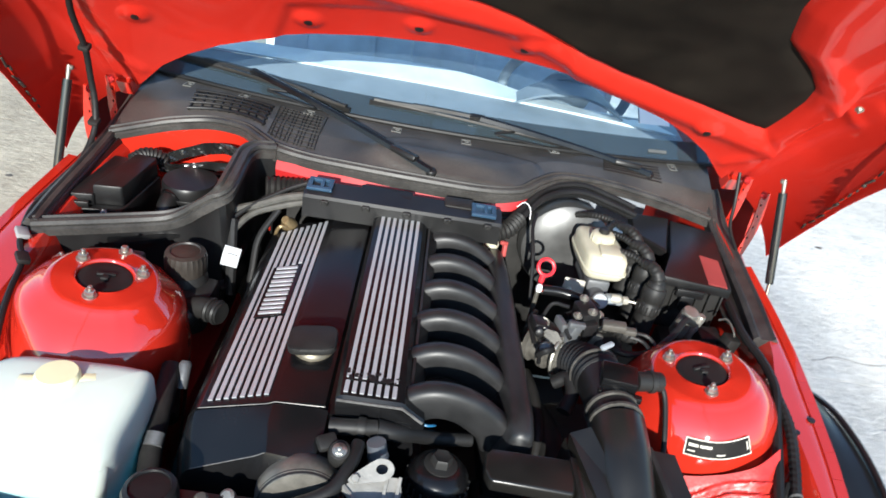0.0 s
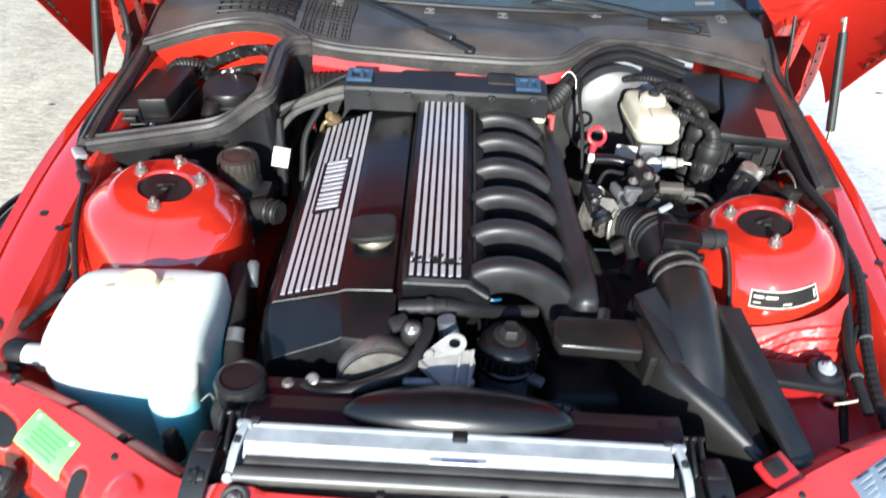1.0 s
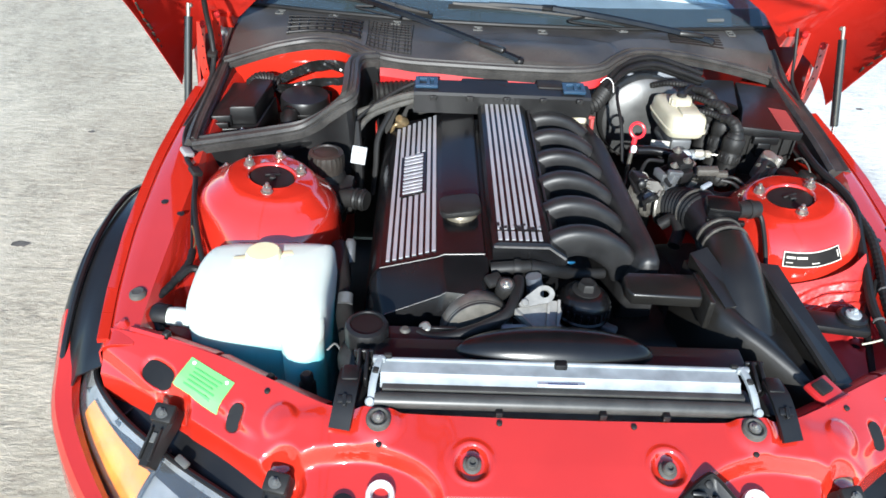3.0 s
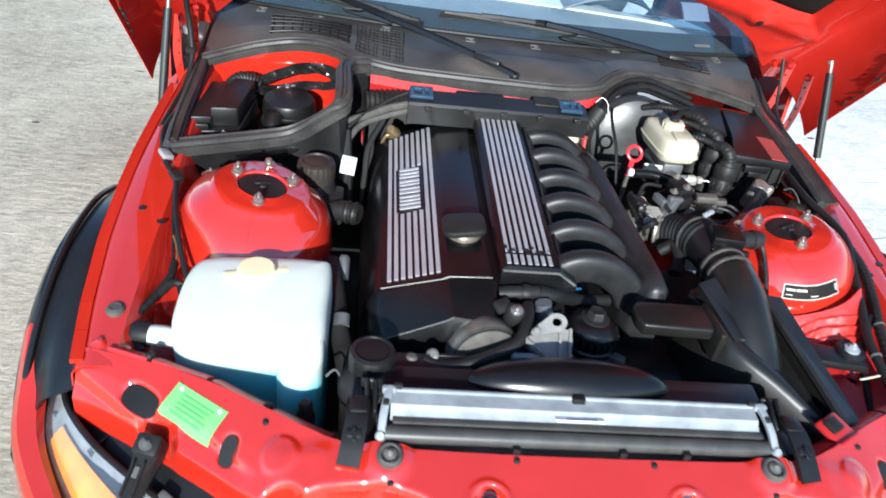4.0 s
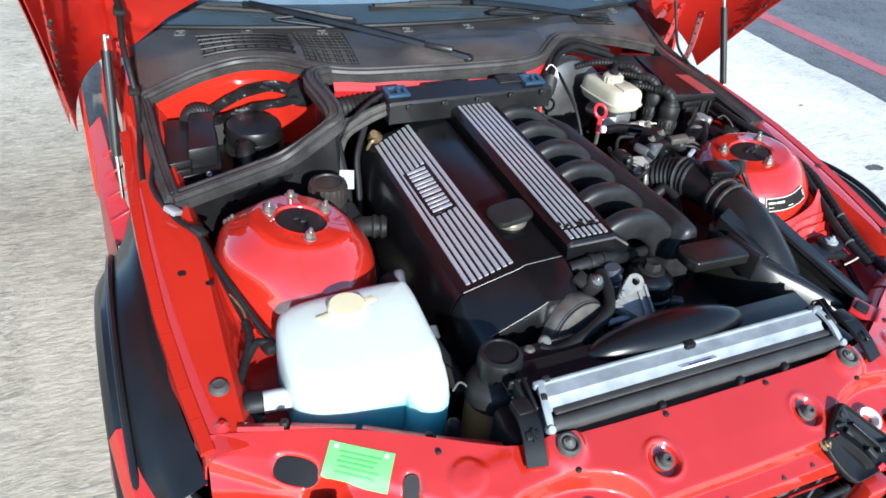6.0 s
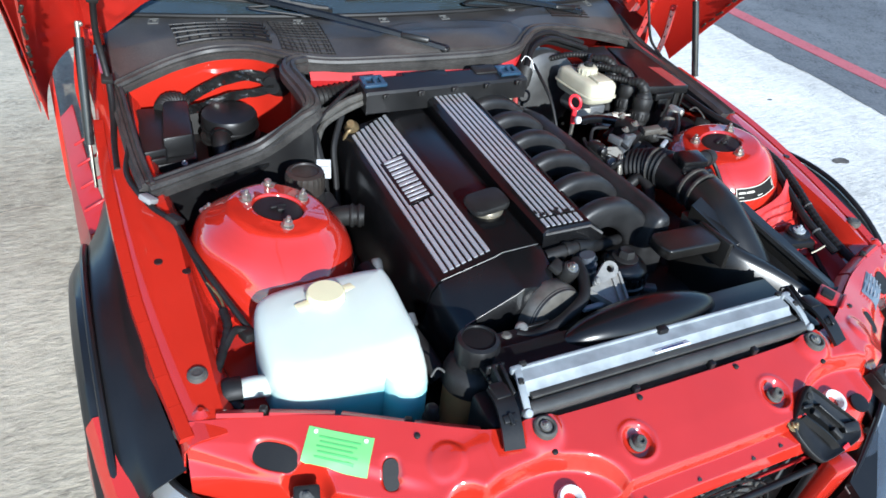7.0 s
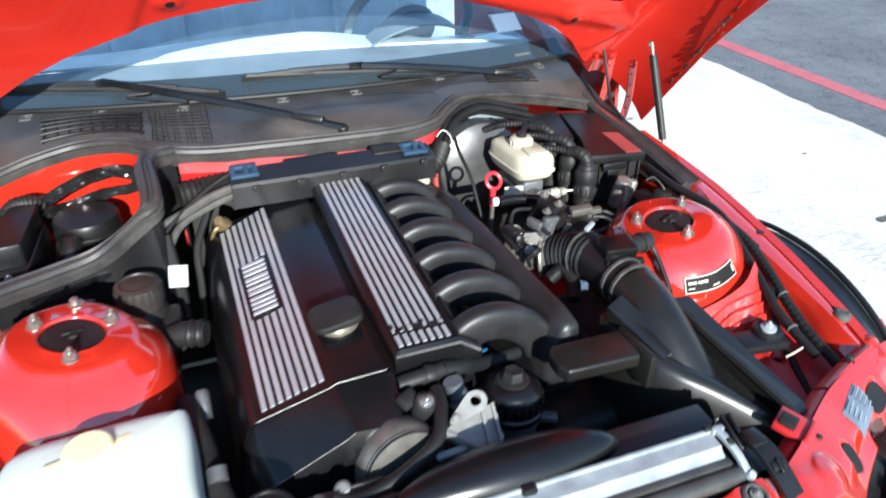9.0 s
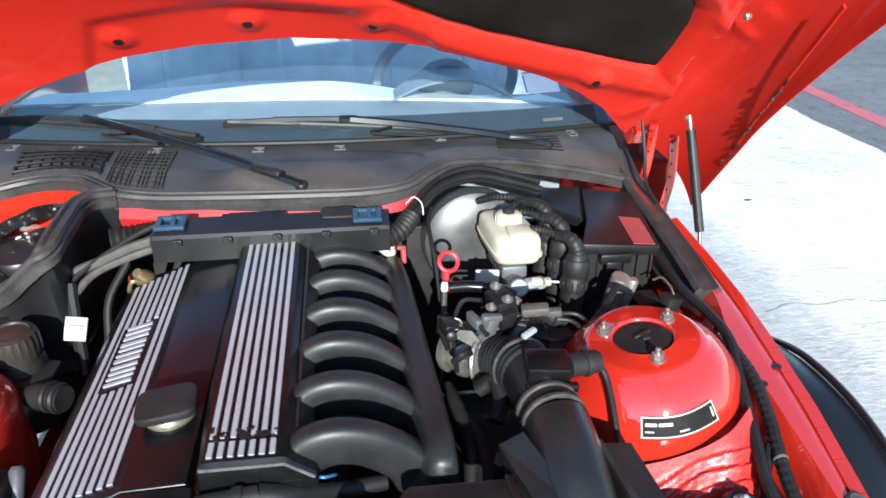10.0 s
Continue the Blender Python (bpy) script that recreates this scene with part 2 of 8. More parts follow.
def ground_mat(name, c0, c1, scale, bump, streak, pits):
    """Worn ground: stains, brushed streaks and dark pits between the grains."""
    m = bpy.data.materials.new(name)
    m.use_nodes = True
    nd, lk = m.node_tree.nodes, m.node_tree.links
    b = nd["Principled BSDF"]
    co = nd.new("ShaderNodeTexCoord")
    big = nd.new("ShaderNodeTexNoise")
    big.inputs["Scale"].default_value, big.inputs["Detail"].default_value = 0.9, 8.0
    mp = nd.new("ShaderNodeMapping")
    mp.inputs["Scale"].default_value = streak
    fine = nd.new("ShaderNodeTexNoise")
    fine.inputs["Scale"].default_value, fine.inputs["Detail"].default_value = scale, 9.0
    fine.inputs["Roughness"].default_value = 0.75
    lk.new(co.outputs["Object"], big.inputs["Vector"])
    lk.new(co.outputs["Object"], mp.inputs["Vector"])
    lk.new(mp.outputs[0], fine.inputs["Vector"])
    add = nd.new("ShaderNodeMath")
    add.operation = "MULTIPLY_ADD"
    add.inputs[1].default_value = 0.45
    lk.new(big.outputs["Fac"], add.inputs[0])
    mul = nd.new("ShaderNodeMath")
    mul.operation, mul.inputs[1].default_value = "MULTIPLY", 0.55
    lk.new(fine.outputs["Fac"], mul.inputs[0])
    lk.new(mul.outputs[0], add.inputs[2])
    rp = nd.new("ShaderNodeValToRGB")
    rp.color_ramp.elements[0].position, rp.color_ramp.elements[1].position = 0.36, 0.62
    rp.color_ramp.elements[0].color, rp.color_ramp.elements[1].color = (*c0, 1), (*c1, 1)
    lk.new(add.outputs[0], rp.inputs["Fac"])
    grain = nd.new("ShaderNodeTexVoronoi")
    grain.inputs["Scale"].default_value = 85.0
    lk.new(mp.outputs[0], grain.inputs["Vector"])
    clump = nd.new("ShaderNodeTexNoise")
    clump.inputs["Scale"].default_value, clump.inputs["Detail"].default_value = 7.0, 5.0
    lk.new(co.outputs["Object"], clump.inputs["Vector"])
    cr = nd.new("ShaderNodeMapRange")
    cr.inputs["From Min"].default_value, cr.inputs["From Max"].default_value = 0.40, 0.66
    lk.new(clump.outputs["Fac"], cr.inputs["Value"])
    gr = nd.new("ShaderNodeMapRange")
    gr.inputs["From Min"].default_value, gr.inputs["From Max"].default_value = 0.62, 0.20
    lk.new(grain.outputs["Color"], gr.inputs["Value"])
    pit = nd.new("ShaderNodeMath")
    pit.operation = "MULTIPLY"
    lk.new(cr.outputs[0], pit.inputs[0])
    lk.new(gr.outputs[0], pit.inputs[1])
    pk = nd.new("ShaderNodeMath")
    pk.operation, pk.use_clamp = "MULTIPLY", True
    pk.inputs[1].default_value = pits
    lk.new(pit.outputs[0], pk.inputs[0])
    pm = nd.new("ShaderNodeMix")
    pm.data_type = "RGBA"
    lk.new(pk.outputs[0], pm.inputs[0])
    lk.new(rp.outputs["Color"], pm.inputs[6])
    pm.inputs[7].default_value = (*[c * 0.35 for c in c0], 1)
    lk.new(pm.outputs[2], b.inputs["Base Color"])
    b.inputs["Roughness"].default_value = 0.85
    bp = nd.new("ShaderNodeBump")
    bp.inputs["Strength"].default_value, bp.inputs["Distance"].default_value = bump, 0.01
    lk.new(fine.outputs["Fac"], bp.inputs["Height"])
    lk.new(bp.outputs[0], b.inputs["Normal"])
    return m


# slabs left of x = 0.4 are tan and darker, those right of it pale
CONCRETE = ground_mat("tan_concrete", (0.27, 0.22, 0.15), (0.63, 0.545, 0.405), 20.0, 1.0, (0.7, 2.2, 1.0), 0.55)
CONCRETE_PALE = ground_mat("pale_concrete", (0.46, 0.42, 0.355), (0.88, 0.83, 0.74), 20.0, 0.7, (0.6, 2.2, 1.0), 0.40)
ASPHALT = ground_mat("asphalt", (0.085, 0.085, 0.09), (0.20, 0.20, 0.20), 45.0, 1.0, (1, 1, 1), 0.75)
RED_LINE = ground_mat("red_road_paint", (0.36, 0.075, 0.09), (0.50, 0.13, 0.14), 40.0, 0.6, (1, 1, 1), 0.35)


STRUT_BLACK = mat("glossy_black_enamel", (0.012, 0.012, 0.013), 0.22, spec=0.6, var=0.2, coat=0.5)
WOOD = mat("weathered_wood", (0.14, 0.10, 0.07), 0.8, var=0.3, scale=9, bump=0.3, bscale=60)


# ---- mesh helpers ----
ORIGIN = {}


def thing(name, x, y, z, label, category, group="", kind=""):
    ob = tagged(new(name), label, category, group, kind)
    ob.location = (x, y, z)
    ORIGIN[ob.name] = Vector((x, y, z))
    return ob


def part(name, bm, material, parent, label="", smooth=38):
    """One mesh under a thing or a part; the bmesh is in world places."""
    org = ORIGIN[parent.name]
    bmesh.ops.translate(bm, verts=bm.verts, vec=-org)
    bmesh.ops.recalc_face_normals(bm, faces=bm.faces)
    me = bpy.data.meshes.new(name)
    bm.to_mesh(me)
    bm.free()
    me.materials.append(material)
    if smooth:
        me.shade_smooth()
        me.set_sharp_from_angle(angle=radians(smooth))
    ob = new(name, me)
    ob.parent = parent
    ORIGIN[ob.name] = org
    return tagged(ob, label)


def solo(name, bm, material, at, label, category, group="", kind="", smooth=38):
    """A thing of one mesh."""
    holder = Vector(at)
    bmesh.ops.translate(bm, verts=bm.verts, vec=-holder)
    bmesh.ops.recalc_face_normals(bm, faces=bm.faces)
    me = bpy.data.meshes.new(name)
    bm.to_mesh(me)
    bm.free()
    me.materials.append(material)
    if smooth:
        me.shade_smooth()
        me.set_sharp_from_angle(angle=radians(smooth))
    ob = new(name, me)
    ob.location = holder
    ORIGIN[ob.name] = holder
    return tagged(ob, label, category, group, kind)


def merge(*bms):
    out = bmesh.new()
    for b in bms:
        me = bpy.data.meshes.new("tmp")
        b.to_mesh(me)
        b.free()
        out.from_mesh(me)
        bpy.data.meshes.remove(me)
    return out


def rbox(sx, sy, sz, m=None, r=0.004, seg=2, taper=1.0):
    """A box with rounded edges; taper narrows its top."""
    bm = bmesh.new()
    bmesh.ops.create_cube(bm, size=1.0)
    for v in bm.verts:
        k = taper if v.co.z > 0 else 1.0
        v.co = Vector((v.co.x * sx * k, v.co.y * sy * k, v.co.z * sz))
    if r:
        bmesh.ops.bevel(bm, geom=list(bm.edges), offset=r, segments=seg, affect="EDGES", profile=0.5)
    bmesh.ops.transform(bm, matrix=m or Matrix(), verts=bm.verts)
    return bm


def lathe(prof, m=None, n=24):
    """Turns a profile of (radius, height) round z."""
    bm = bmesh.new()
    rings = []
    for r, z in prof:
        rings.append([bm.verts.new((r * math.cos(2 * math.pi * i / n), r * math.sin(2 * math.pi * i / n), z)) for i in range(n)])
    for a, b in zip(rings, rings[1:]):
        for i in range(n):
            bm.faces.new((a[i], a[(i + 1) % n], b[(i + 1) % n], b[i]))
    bm.faces.new(rings[0])
    bm.faces.new(rings[-1])
    bmesh.ops.remove_doubles(bm, verts=bm.verts, dist=1e-6)
    bmesh.ops.transform(bm, matrix=m or Matrix(), verts=bm.verts)
    return bm


def spline(pts, res=6, closed=False):
    """A smooth line through the points."""
    p = [Vector(q) for q in pts]
    if len(p) < 3 and not closed:
        return p
    out = []
    n = len(p)
    for i in range(n if closed else n - 1):
        a = p[(i - 1) % n] if closed or i else p[0] * 2 - p[1]
        b, c = p[i], p[(i + 1) % n]
        d = p[(i + 2) % n] if closed or i + 2 < n else p[-1] * 2 - p[-2]
        for k in range(res):
            t = k / res
            out.append(0.5 * ((2 * b) + (c - a) * t + (2 * a - 5 * b + 4 * c - d) * t * t + (3 * b - a - 3 * c + d) * t ** 3))
    if not closed:
        out.append(p[-1])
    return out


def resample(line, n):
    d = [0.0]
    for a, b in zip(line, line[1:]):
        d.append(d[-1] + (b - a).length)
    out, k = [], 0
    for i in range(n):
        s = d[-1] * i / (n - 1)
        while k < len(d) - 2 and d[k + 1] < s:
            k += 1
        f = (s - d[k]) / max(1e-9, d[k + 1] - d[k])
        out.append(line[k].lerp(line[k + 1], min(1, max(0, f))))
    return out


def tube(pts, r, n=10, res=6, rib=0.0, pitch=0.008, smooth=True, count=0, closed=False):
    """A round hose or bar along a line; rib makes it a bellows; r is one radius or one for each end."""
    line = spline(pts, res, closed) if smooth else [Vector(q) for q in pts]
    length = sum((b - a).length for a, b in zip(line, line[1:]))
    if rib:
        count = max(8, int(length / pitch * 4))
    if count:
        line = resample(line, count)
    r0, r1 = (r, r) if isinstance(r, (int, float)) else r
    bm = bmesh.new()
    rings = []
    last = None
    m = len(line)
    for i, p in enumerate(line):
        t = (line[(i + 1) % m] - line[i - 1]) if closed else (line[min(i + 1, m - 1)] - line[max(i - 1, 0)])
        t.normalize()
        if last is None:
            side = t.cross(Vector((0, 0, 1)))
            if side.length < 0.05:
                side = t.cross(Vector((1, 0, 0)))
        else:
            side = last - t * last.dot(t)
        side.normalize()
        last = side
        up = side.cross(t)
        f = i / max(1, m - 1)
        rr = r0 + (r1 - r0) * f
        if rib:
            rr *= 1 + rib * math.sin(i * math.pi / 2)
        rings.append([bm.verts.new(p + side * (rr * math.cos(2 * math.pi * k / n)) + up * (rr * math.sin(2 * math.pi * k / n))) for k in range(n)])
    for a, b in zip(rings, rings[1:] + ([rings[0]] if closed else [])):
        for k in range(n):
            bm.faces.new((a[k], a[(k + 1) % n], b[(k + 1) % n], b[k]))
    if not closed:
        bm.faces.new(rings[0])
        bm.faces.new(rings[-1])
    return bm


def sweep(pts, prof, res=6, up=(0, 0, 1), smooth=True):
    """A closed profile of (sideways, up) drawn along a line that keeps upright."""
    line = spline(pts, res) if smooth else [Vector(q) for q in pts]
    upv = Vector(up)
    bm = bmesh.new()
    rings = []
    for i, p in enumerate(line):
        t = (line[min(i + 1, len(line) - 1)] - line[max(i - 1, 0)]).normalized()
        side = t.cross(upv).normalized()
        w = side.cross(t)
        rings.append([bm.verts.new(p + side * a + w * b) for a, b in prof])
    n = len(prof)
    for a, b in zip(rings, rings[1:]):
        for k in range(n):
            bm.faces.new((a[k], a[(k + 1) % n], b[(k + 1) % n], b[k]))
    bm.faces.new(rings[0])
    bm.faces.new(rings[-1])
    return bm


def loft(rings, cap=True):
    """Skin over rings of points, each ring with as many points."""
    bm = bmesh.new()
    vs = [[bm.verts.new(p) for p in r] for r in rings]
    n = len(rings[0])
    for a, b in zip(vs, vs[1:]):
        for k in range(n):
            bm.faces.new((a[k], a[(k + 1) % n], b[(k + 1) % n], b[k]))
    if cap:
        bm.faces.new(vs[0])
        bm.faces.new(vs[-1])
    return bm


def skin(lines, n=40, sub=1, th=0.0, fn=None, res=8, keep=None):
    """A sheet over several lines; fn shifts its points; keep says which faces stay; th gives it thickness."""
    rows = [resample(spline(l, res), n) for l in lines]
    full = []
    for a, b in zip(rows, rows[1:]):
        for k in range(sub):
            full.append([p.lerp(q, k / sub) for p, q in zip(a, b)])
    full.append(rows[-1])
    bm = bmesh.new()
    vs = [[bm.verts.new(fn(p.copy()) if fn else p) for p in r] for r in full]
    for a, b in zip(vs, vs[1:]):
        for k in range(n - 1):
            q = (a[k], a[k + 1], b[k + 1], b[k])
            if keep is None or keep(sum((v.co for v in q), Vector()) / 4):
                bm.faces.new(q)
    loose = [v for v in bm.verts if not v.link_faces]
    bmesh.ops.delete(bm, geom=loose, context="VERTS")
    bmesh.ops.recalc_face_normals(bm, faces=bm.faces)
    if th:
        bmesh.ops.solidify(bm, geom=list(bm.faces), thickness=th)
    return bm


def prism(poly, z0, z1, m=None, r=0.0, seg=2):
    """An upright block over a flat outline, its edges rounded."""
    bm = bmesh.new()
    lo = [bm.verts.new((x, y, z0)) for x, y in poly]
    hi = [bm.verts.new((x, y, z1)) for x, y in poly]
    n = len(poly)
    for k in range(n):
        bm.faces.new((lo[k], lo[(k + 1) % n], hi[(k + 1) % n], hi[k]))
    bm.faces.new(lo)
    bm.faces.new(hi)
    bmesh.ops.recalc_face_normals(bm, faces=bm.faces)
    if r:
        bmesh.ops.bevel(bm, geom=list(bm.edges), offset=r, segments=seg, affect="EDGES", profile=0.5)
    bmesh.ops.transform(bm, matrix=m or Matrix(), verts=bm.verts)
    return bm


def oval(cx, cy, a, b, turn=0.0, n=24, power=2.0):
    """The outline of an oval or, with a higher power, of a rounded rectangle."""
    out = []
    c, s = math.cos(radians(turn)), math.sin(radians(turn))
    for i in range(n):
        t = 2 * math.pi * i / n
        x = a * math.copysign(abs(math.cos(t)) ** (2 / power), math.cos(t))
        y = b * math.copysign(abs(math.sin(t)) ** (2 / power), math.sin(t))
        out.append((cx + x * c - y * s, cy + x * s + y * c))
    return out


def at(x, y, z, rx=0, ry=0, rz=0):
    return pose(x, y, z, rx, ry, rz)


def facing(p, n):
    """A pose at p whose z points along n."""
    q = Vector(n).to_track_quat("Z", "Y").to_matrix().to_4x4()
    return Matrix.Translation(p) @ q


def bump(x, lo, hi):
    t = min(1, max(0, (x - lo) / (hi - lo)))
    return t * t * (3 - 2 * t)


def hexbolt(p, n=(0, 0, 1), r=0.007, h=0.012, flange=1.7):
    a = lathe([(r * flange, 0), (r * flange, h * 0.2), (r * 0.9, h * 0.3)], facing(p, n), 14)
    b = lathe([(r, h * 0.2), (r, h * 0.9), (r * 0.8, h)], facing(p, n), 6)
    c = lathe([(r * 0.45, h * 0.8), (r * 0.45, h * 1.5), (r * 0.3, h * 1.6)], facing(p, n), 10)
    return merge(a, b, c)


# ---- ground ----
def lean(p):
    """The car stands a little lower on its offside."""
    p.z -= 0.0125 * p.x
    return p


def flat(x0, y0, x1, y1, z, nx=1, ny=1):
    bm = bmesh.new()
    bmesh.ops.create_grid(bm, x_segments=nx, y_segments=ny, size=0.5)
    for v in bm.verts:
        v.co = Vector((x0 + (v.co.x + 0.5) * (x1 - x0), y0 + (v.co.y + 0.5) * (y1 - y0), z))
    return bm


solo("ground", flat(-400, -400, 400, 400, -0.02), ASPHALT, (0, 0, -0.02), "grey asphalt ground round the concrete forecourt", "ground", kind="structure")
pave = thing("pavement", 0, 0, 0, "pale brushed concrete slabs under the parked car", "pavement", kind="structure")
XS = [-14.0, -9.5, -5.0, 0.4, 2.68, 3.16]
YS = [-12.0, -8.0, -5.2, -2.4, -0.4, 1.13, 2.34, 4.8, 7.6, 11.0, 16.0]
for i in range(len(XS) - 1):
    for j in range(len(YS) - 1):
        bm = rbox(XS[i + 1] - XS[i] - 0.0012, YS[j + 1] - YS[j] - 0.0012, 0.06, at((XS[i] + XS[i + 1]) / 2, (YS[j] + YS[j + 1]) / 2, -0.03), 0)
        part("slab", bm, CONCRETE if XS[i] < 0 else CONCRETE_PALE, pave)
road = thing("road", 0, 0, 0, "worn grey asphalt road beside the concrete", "road", kind="structure")
part("asphalt_strip", prism([(3.165, -60), (60, -60), (60, 80), (3.165, 80)], -0.015, -0.004), ASPHALT, road)
part("painted_line", prism([(3.44, -40), (3.575, -40), (3.595, 60), (3.46, 60)], -0.004, 0.0), RED_LINE, road, "faded red painted line")

rng = random.Random(3)


def blot(cx, cy, a, b, z=0.0012, n=18):
    """An uneven flat patch."""
    return prism([(cx + a * math.cos(t) * rng.uniform(0.6, 1.1), cy + b * math.sin(t) * rng.uniform(0.6, 1.1)) for t in [2 * math.pi * i / n for i in range(n)]], 0.0, z)


for cx, cy, a, b in ((2.36, 0.86, 0.06, 0.03), (-1.62, 0.86, 0.035, 0.02), (-1.70, 1.70, 0.02, 0.012), (-1.45, 2.3, 0.03, 0.008), (2.55, 1.5, 0.02, 0.01), (2.0, 2.2, 0.025, 0.012), (-2.1, 1.2, 0.012, 0.012)):
    part("stain", blot(cx, cy, a, b), STAIN, pave, "dark stain on the concrete")
for x0, y0, ln, sway in ((-1.55, 1.45, 0.55, 0.05), (-1.50, 1.05, 0.30, 0.03), (1.55, 1.25, 0.5, 0.05)):
    pts = [(x0 + ln * k / 10, y0 + sway * noise.noise(Vector((k * 0.45, x0, y0))), 0.0002) for k in range(11)]
    part("crack", tube(pts, 0.0016, 4, 3), STAIN, pave, "thin dark crack")
# ragged crumbling edge of the asphalt over the concrete
edge = []
y = -12.0
while y < 16.0:
    edge.append((3.11 + 0.05 * noise.noise(Vector((y * 1.3, 0, 0))) + 0.03 * noise.noise(Vector((y * 9, 4, 0))), y))
    y += 0.06
bm = bmesh.new()
va = [bm.verts.new((x, y, 0.003)) for x, y in edge]
vb = [bm.verts.new((3.20, y, 0.003)) for x, y in edge]
for k in range(len(edge) - 1):
    bm.faces.new((va[k], vb[k], vb[k + 1], va[k + 1]))
part("asphalt_edge", bm, ASPHALT, road, "ragged edge of the asphalt")

# utility cables high overhead, which the windscreen mirrors
wires = thing("overhead_cables", 0.0, 0.0, 0.0, "three thin black utility cables high over the car", "cables")
for x, r in ((-0.13, 0.020), (-0.06, 0.016), (0.06, 0.022)):
    part("cable", tube([(x, -42.0, 9.2), (x, -20.0, 7.5), (x, 1.0, 6.9), (x, 22.0, 7.5), (x, 44.0, 9.2)], r, 8), RUBBER, wires)
for y in (-42.0, 44.0):
    part("pole", tube([(-0.5, y, -0.02), (-0.5, y, 9.6)], (0.14, 0.11), 14, smooth=False), WOOD, wires, "weathered wooden utility pole")
    part("cross_arm", rbox(1.4, 0.09, 0.11, at(-0.1, y, 9.18), 0.01), WOOD, wires)

# ---- car body ----
car = thing("car", 0, 0.2, 0, "red roadster parked with its hood open, engine bay shown", "car")


def mirror_x(pts):
    left = [Vector(p) for p in pts]
    return left + [Vector((-p.x, p.y, p.z)) for p in reversed(left[:-1] if abs(left[-1].x) < 1e-6 else left)]


SLOTS = ((0.637, -0.358, 0.034, 0.019, 0), (0.497, -0.440, 0.0125, 0.0200, -20))
BRACKETS = ((0.612, -0.424), (0.418, -0.543))


def front_shape(p):
    x, y = abs(p.x), p.y
    # pockets round the hood latches
    w = bump(1 - ((x - 0.315) / 0.135) ** 2 - ((y + 0.575) / 0.072) ** 2, 0.0, 0.17)
    p.z -= 0.031 * w
    # bosses of the rubber buffers
    d = math.hypot(x - 0.28, y + 0.470)
    p.z += 0.010 * (1 - bump(d, 0.022, 0.04))
    # dished seats of the two bolts, with a raised rim
    d = math.hypot(x - 0.141, y + 0.527)
    p.z -= 0.008 * (1 - bump(d, 0.0205, 0.0250))
    p.z += 0.0040 * math.exp(-((d - 0.0275) / 0.0028) ** 2)
    # round embossed fields
    d = math.hypot(x - 0.425, y + 0.462)
    p.z += 0.0045 * (1 - bump(d, 0.021, 0.028))
    # sunk slots of the side
    for cx, cy, a, b, tn in SLOTS:
        t = radians(33 + tn)
        u = (x - cx) * math.cos(t) + (y - cy) * math.sin(t)
        v = (y - cy) * math.cos(t) - (x - cx) * math.sin(t)
        e = (abs(u / a) ** 2.6 + abs(v / (b * 0.92)) ** 2.6) ** (1 / 2.6)
        p.z -= 0.009 * (1 - bump(e, 0.86, 1.0))
    # pits round the lamp brackets
    for bx, by in BRACKETS:
        p.z -= 0.030 * (1 - bump(math.hypot(x - bx, (y - by - 0.004) * 0.9), 0.026, 0.040))
    # wavy step along the front of the side
    front = float(np.interp(x, [0.45, 0.54, 0.62, 0.69, 0.745], [-0.470, -0.420, -0.382, -0.338, -0.312])) + 0.009 * math.sin((x - 0.5) * 30)
    p.z -= 0.009 * bump(front - y, -0.004, 0.010) * bump(x, 0.44, 0.49)
    # slightly uneven sheet
    p.z += 0.0010 * noise.noise(Vector((p.x * 16, p.y * 16, 1.0)))
    # swage between middle and side
    p.z += 0.006 * (bump(x, 0.34, 0.37) - bump(x, 0.42, 0.45)) * (1 - bump(y, -0.47, -0.44))
    return lean(p)


rear_edge = mirror_x([(-0.745, -0.275, 0.678), (-0.69, -0.290, 0.682), (-0.62, -0.313, 0.686), (-0.54, -0.345, 0.690), (-0.45, -0.395, 0.695), (-0.39, -0.43, 0.698), (-0.33, -0.452, 0.698), (-0.20, -0.460, 0.697), (0, -0.462, 0.697)])
mid_edge = mirror_x([(-0.745, -0.300, 0.662), (-0.69, -0.322, 0.667), (-0.62, -0.360, 0.668), (-0.54, -0.40, 0.669), (-0.45, -0.455, 0.672), (-0.39, -0.485, 0.675), (-0.33, -0.510, 0.677), (-0.20, -0.525, 0.677), (0, -0.527, 0.677)])
fore_edge = mirror_x([(-0.748, -0.328, 0.632), (-0.70, -0.352, 0.640), (-0.62, -0.40, 0.645), (-0.53, -0.455, 0.645), (-0.45, -0.51, 0.648), (-0.39, -0.55, 0.652), (-0.33, -0.576, 0.655), (-0.20, -0.572, 0.660), (0, -0.573, 0.661)])
drop_edge = mirror_x([(-0.750, -0.332, 0.56), (-0.70, -0.356, 0.57), (-0.62, -0.405, 0.575), (-0.53, -0.46, 0.575), (-0.45, -0.515, 0.58), (-0.39, -0.556, 0.58), (-0.33, -0.586, 0.612), (-0.20, -0.578, 0.639), (0, -0.578, 0.640)])
step_edge = mirror_x([(-0.750, -0.332, 0.53), (-0.70, -0.356, 0.54), (-0.62, -0.405, 0.545), (-0.53, -0.46, 0.545), (-0.45, -0.515, 0.55), (-0.39, -0.560, 0.555), (-0.33, -0.606, 0.600), (-0.20, -0.602, 0.631), (0, -0.600, 0.632)])
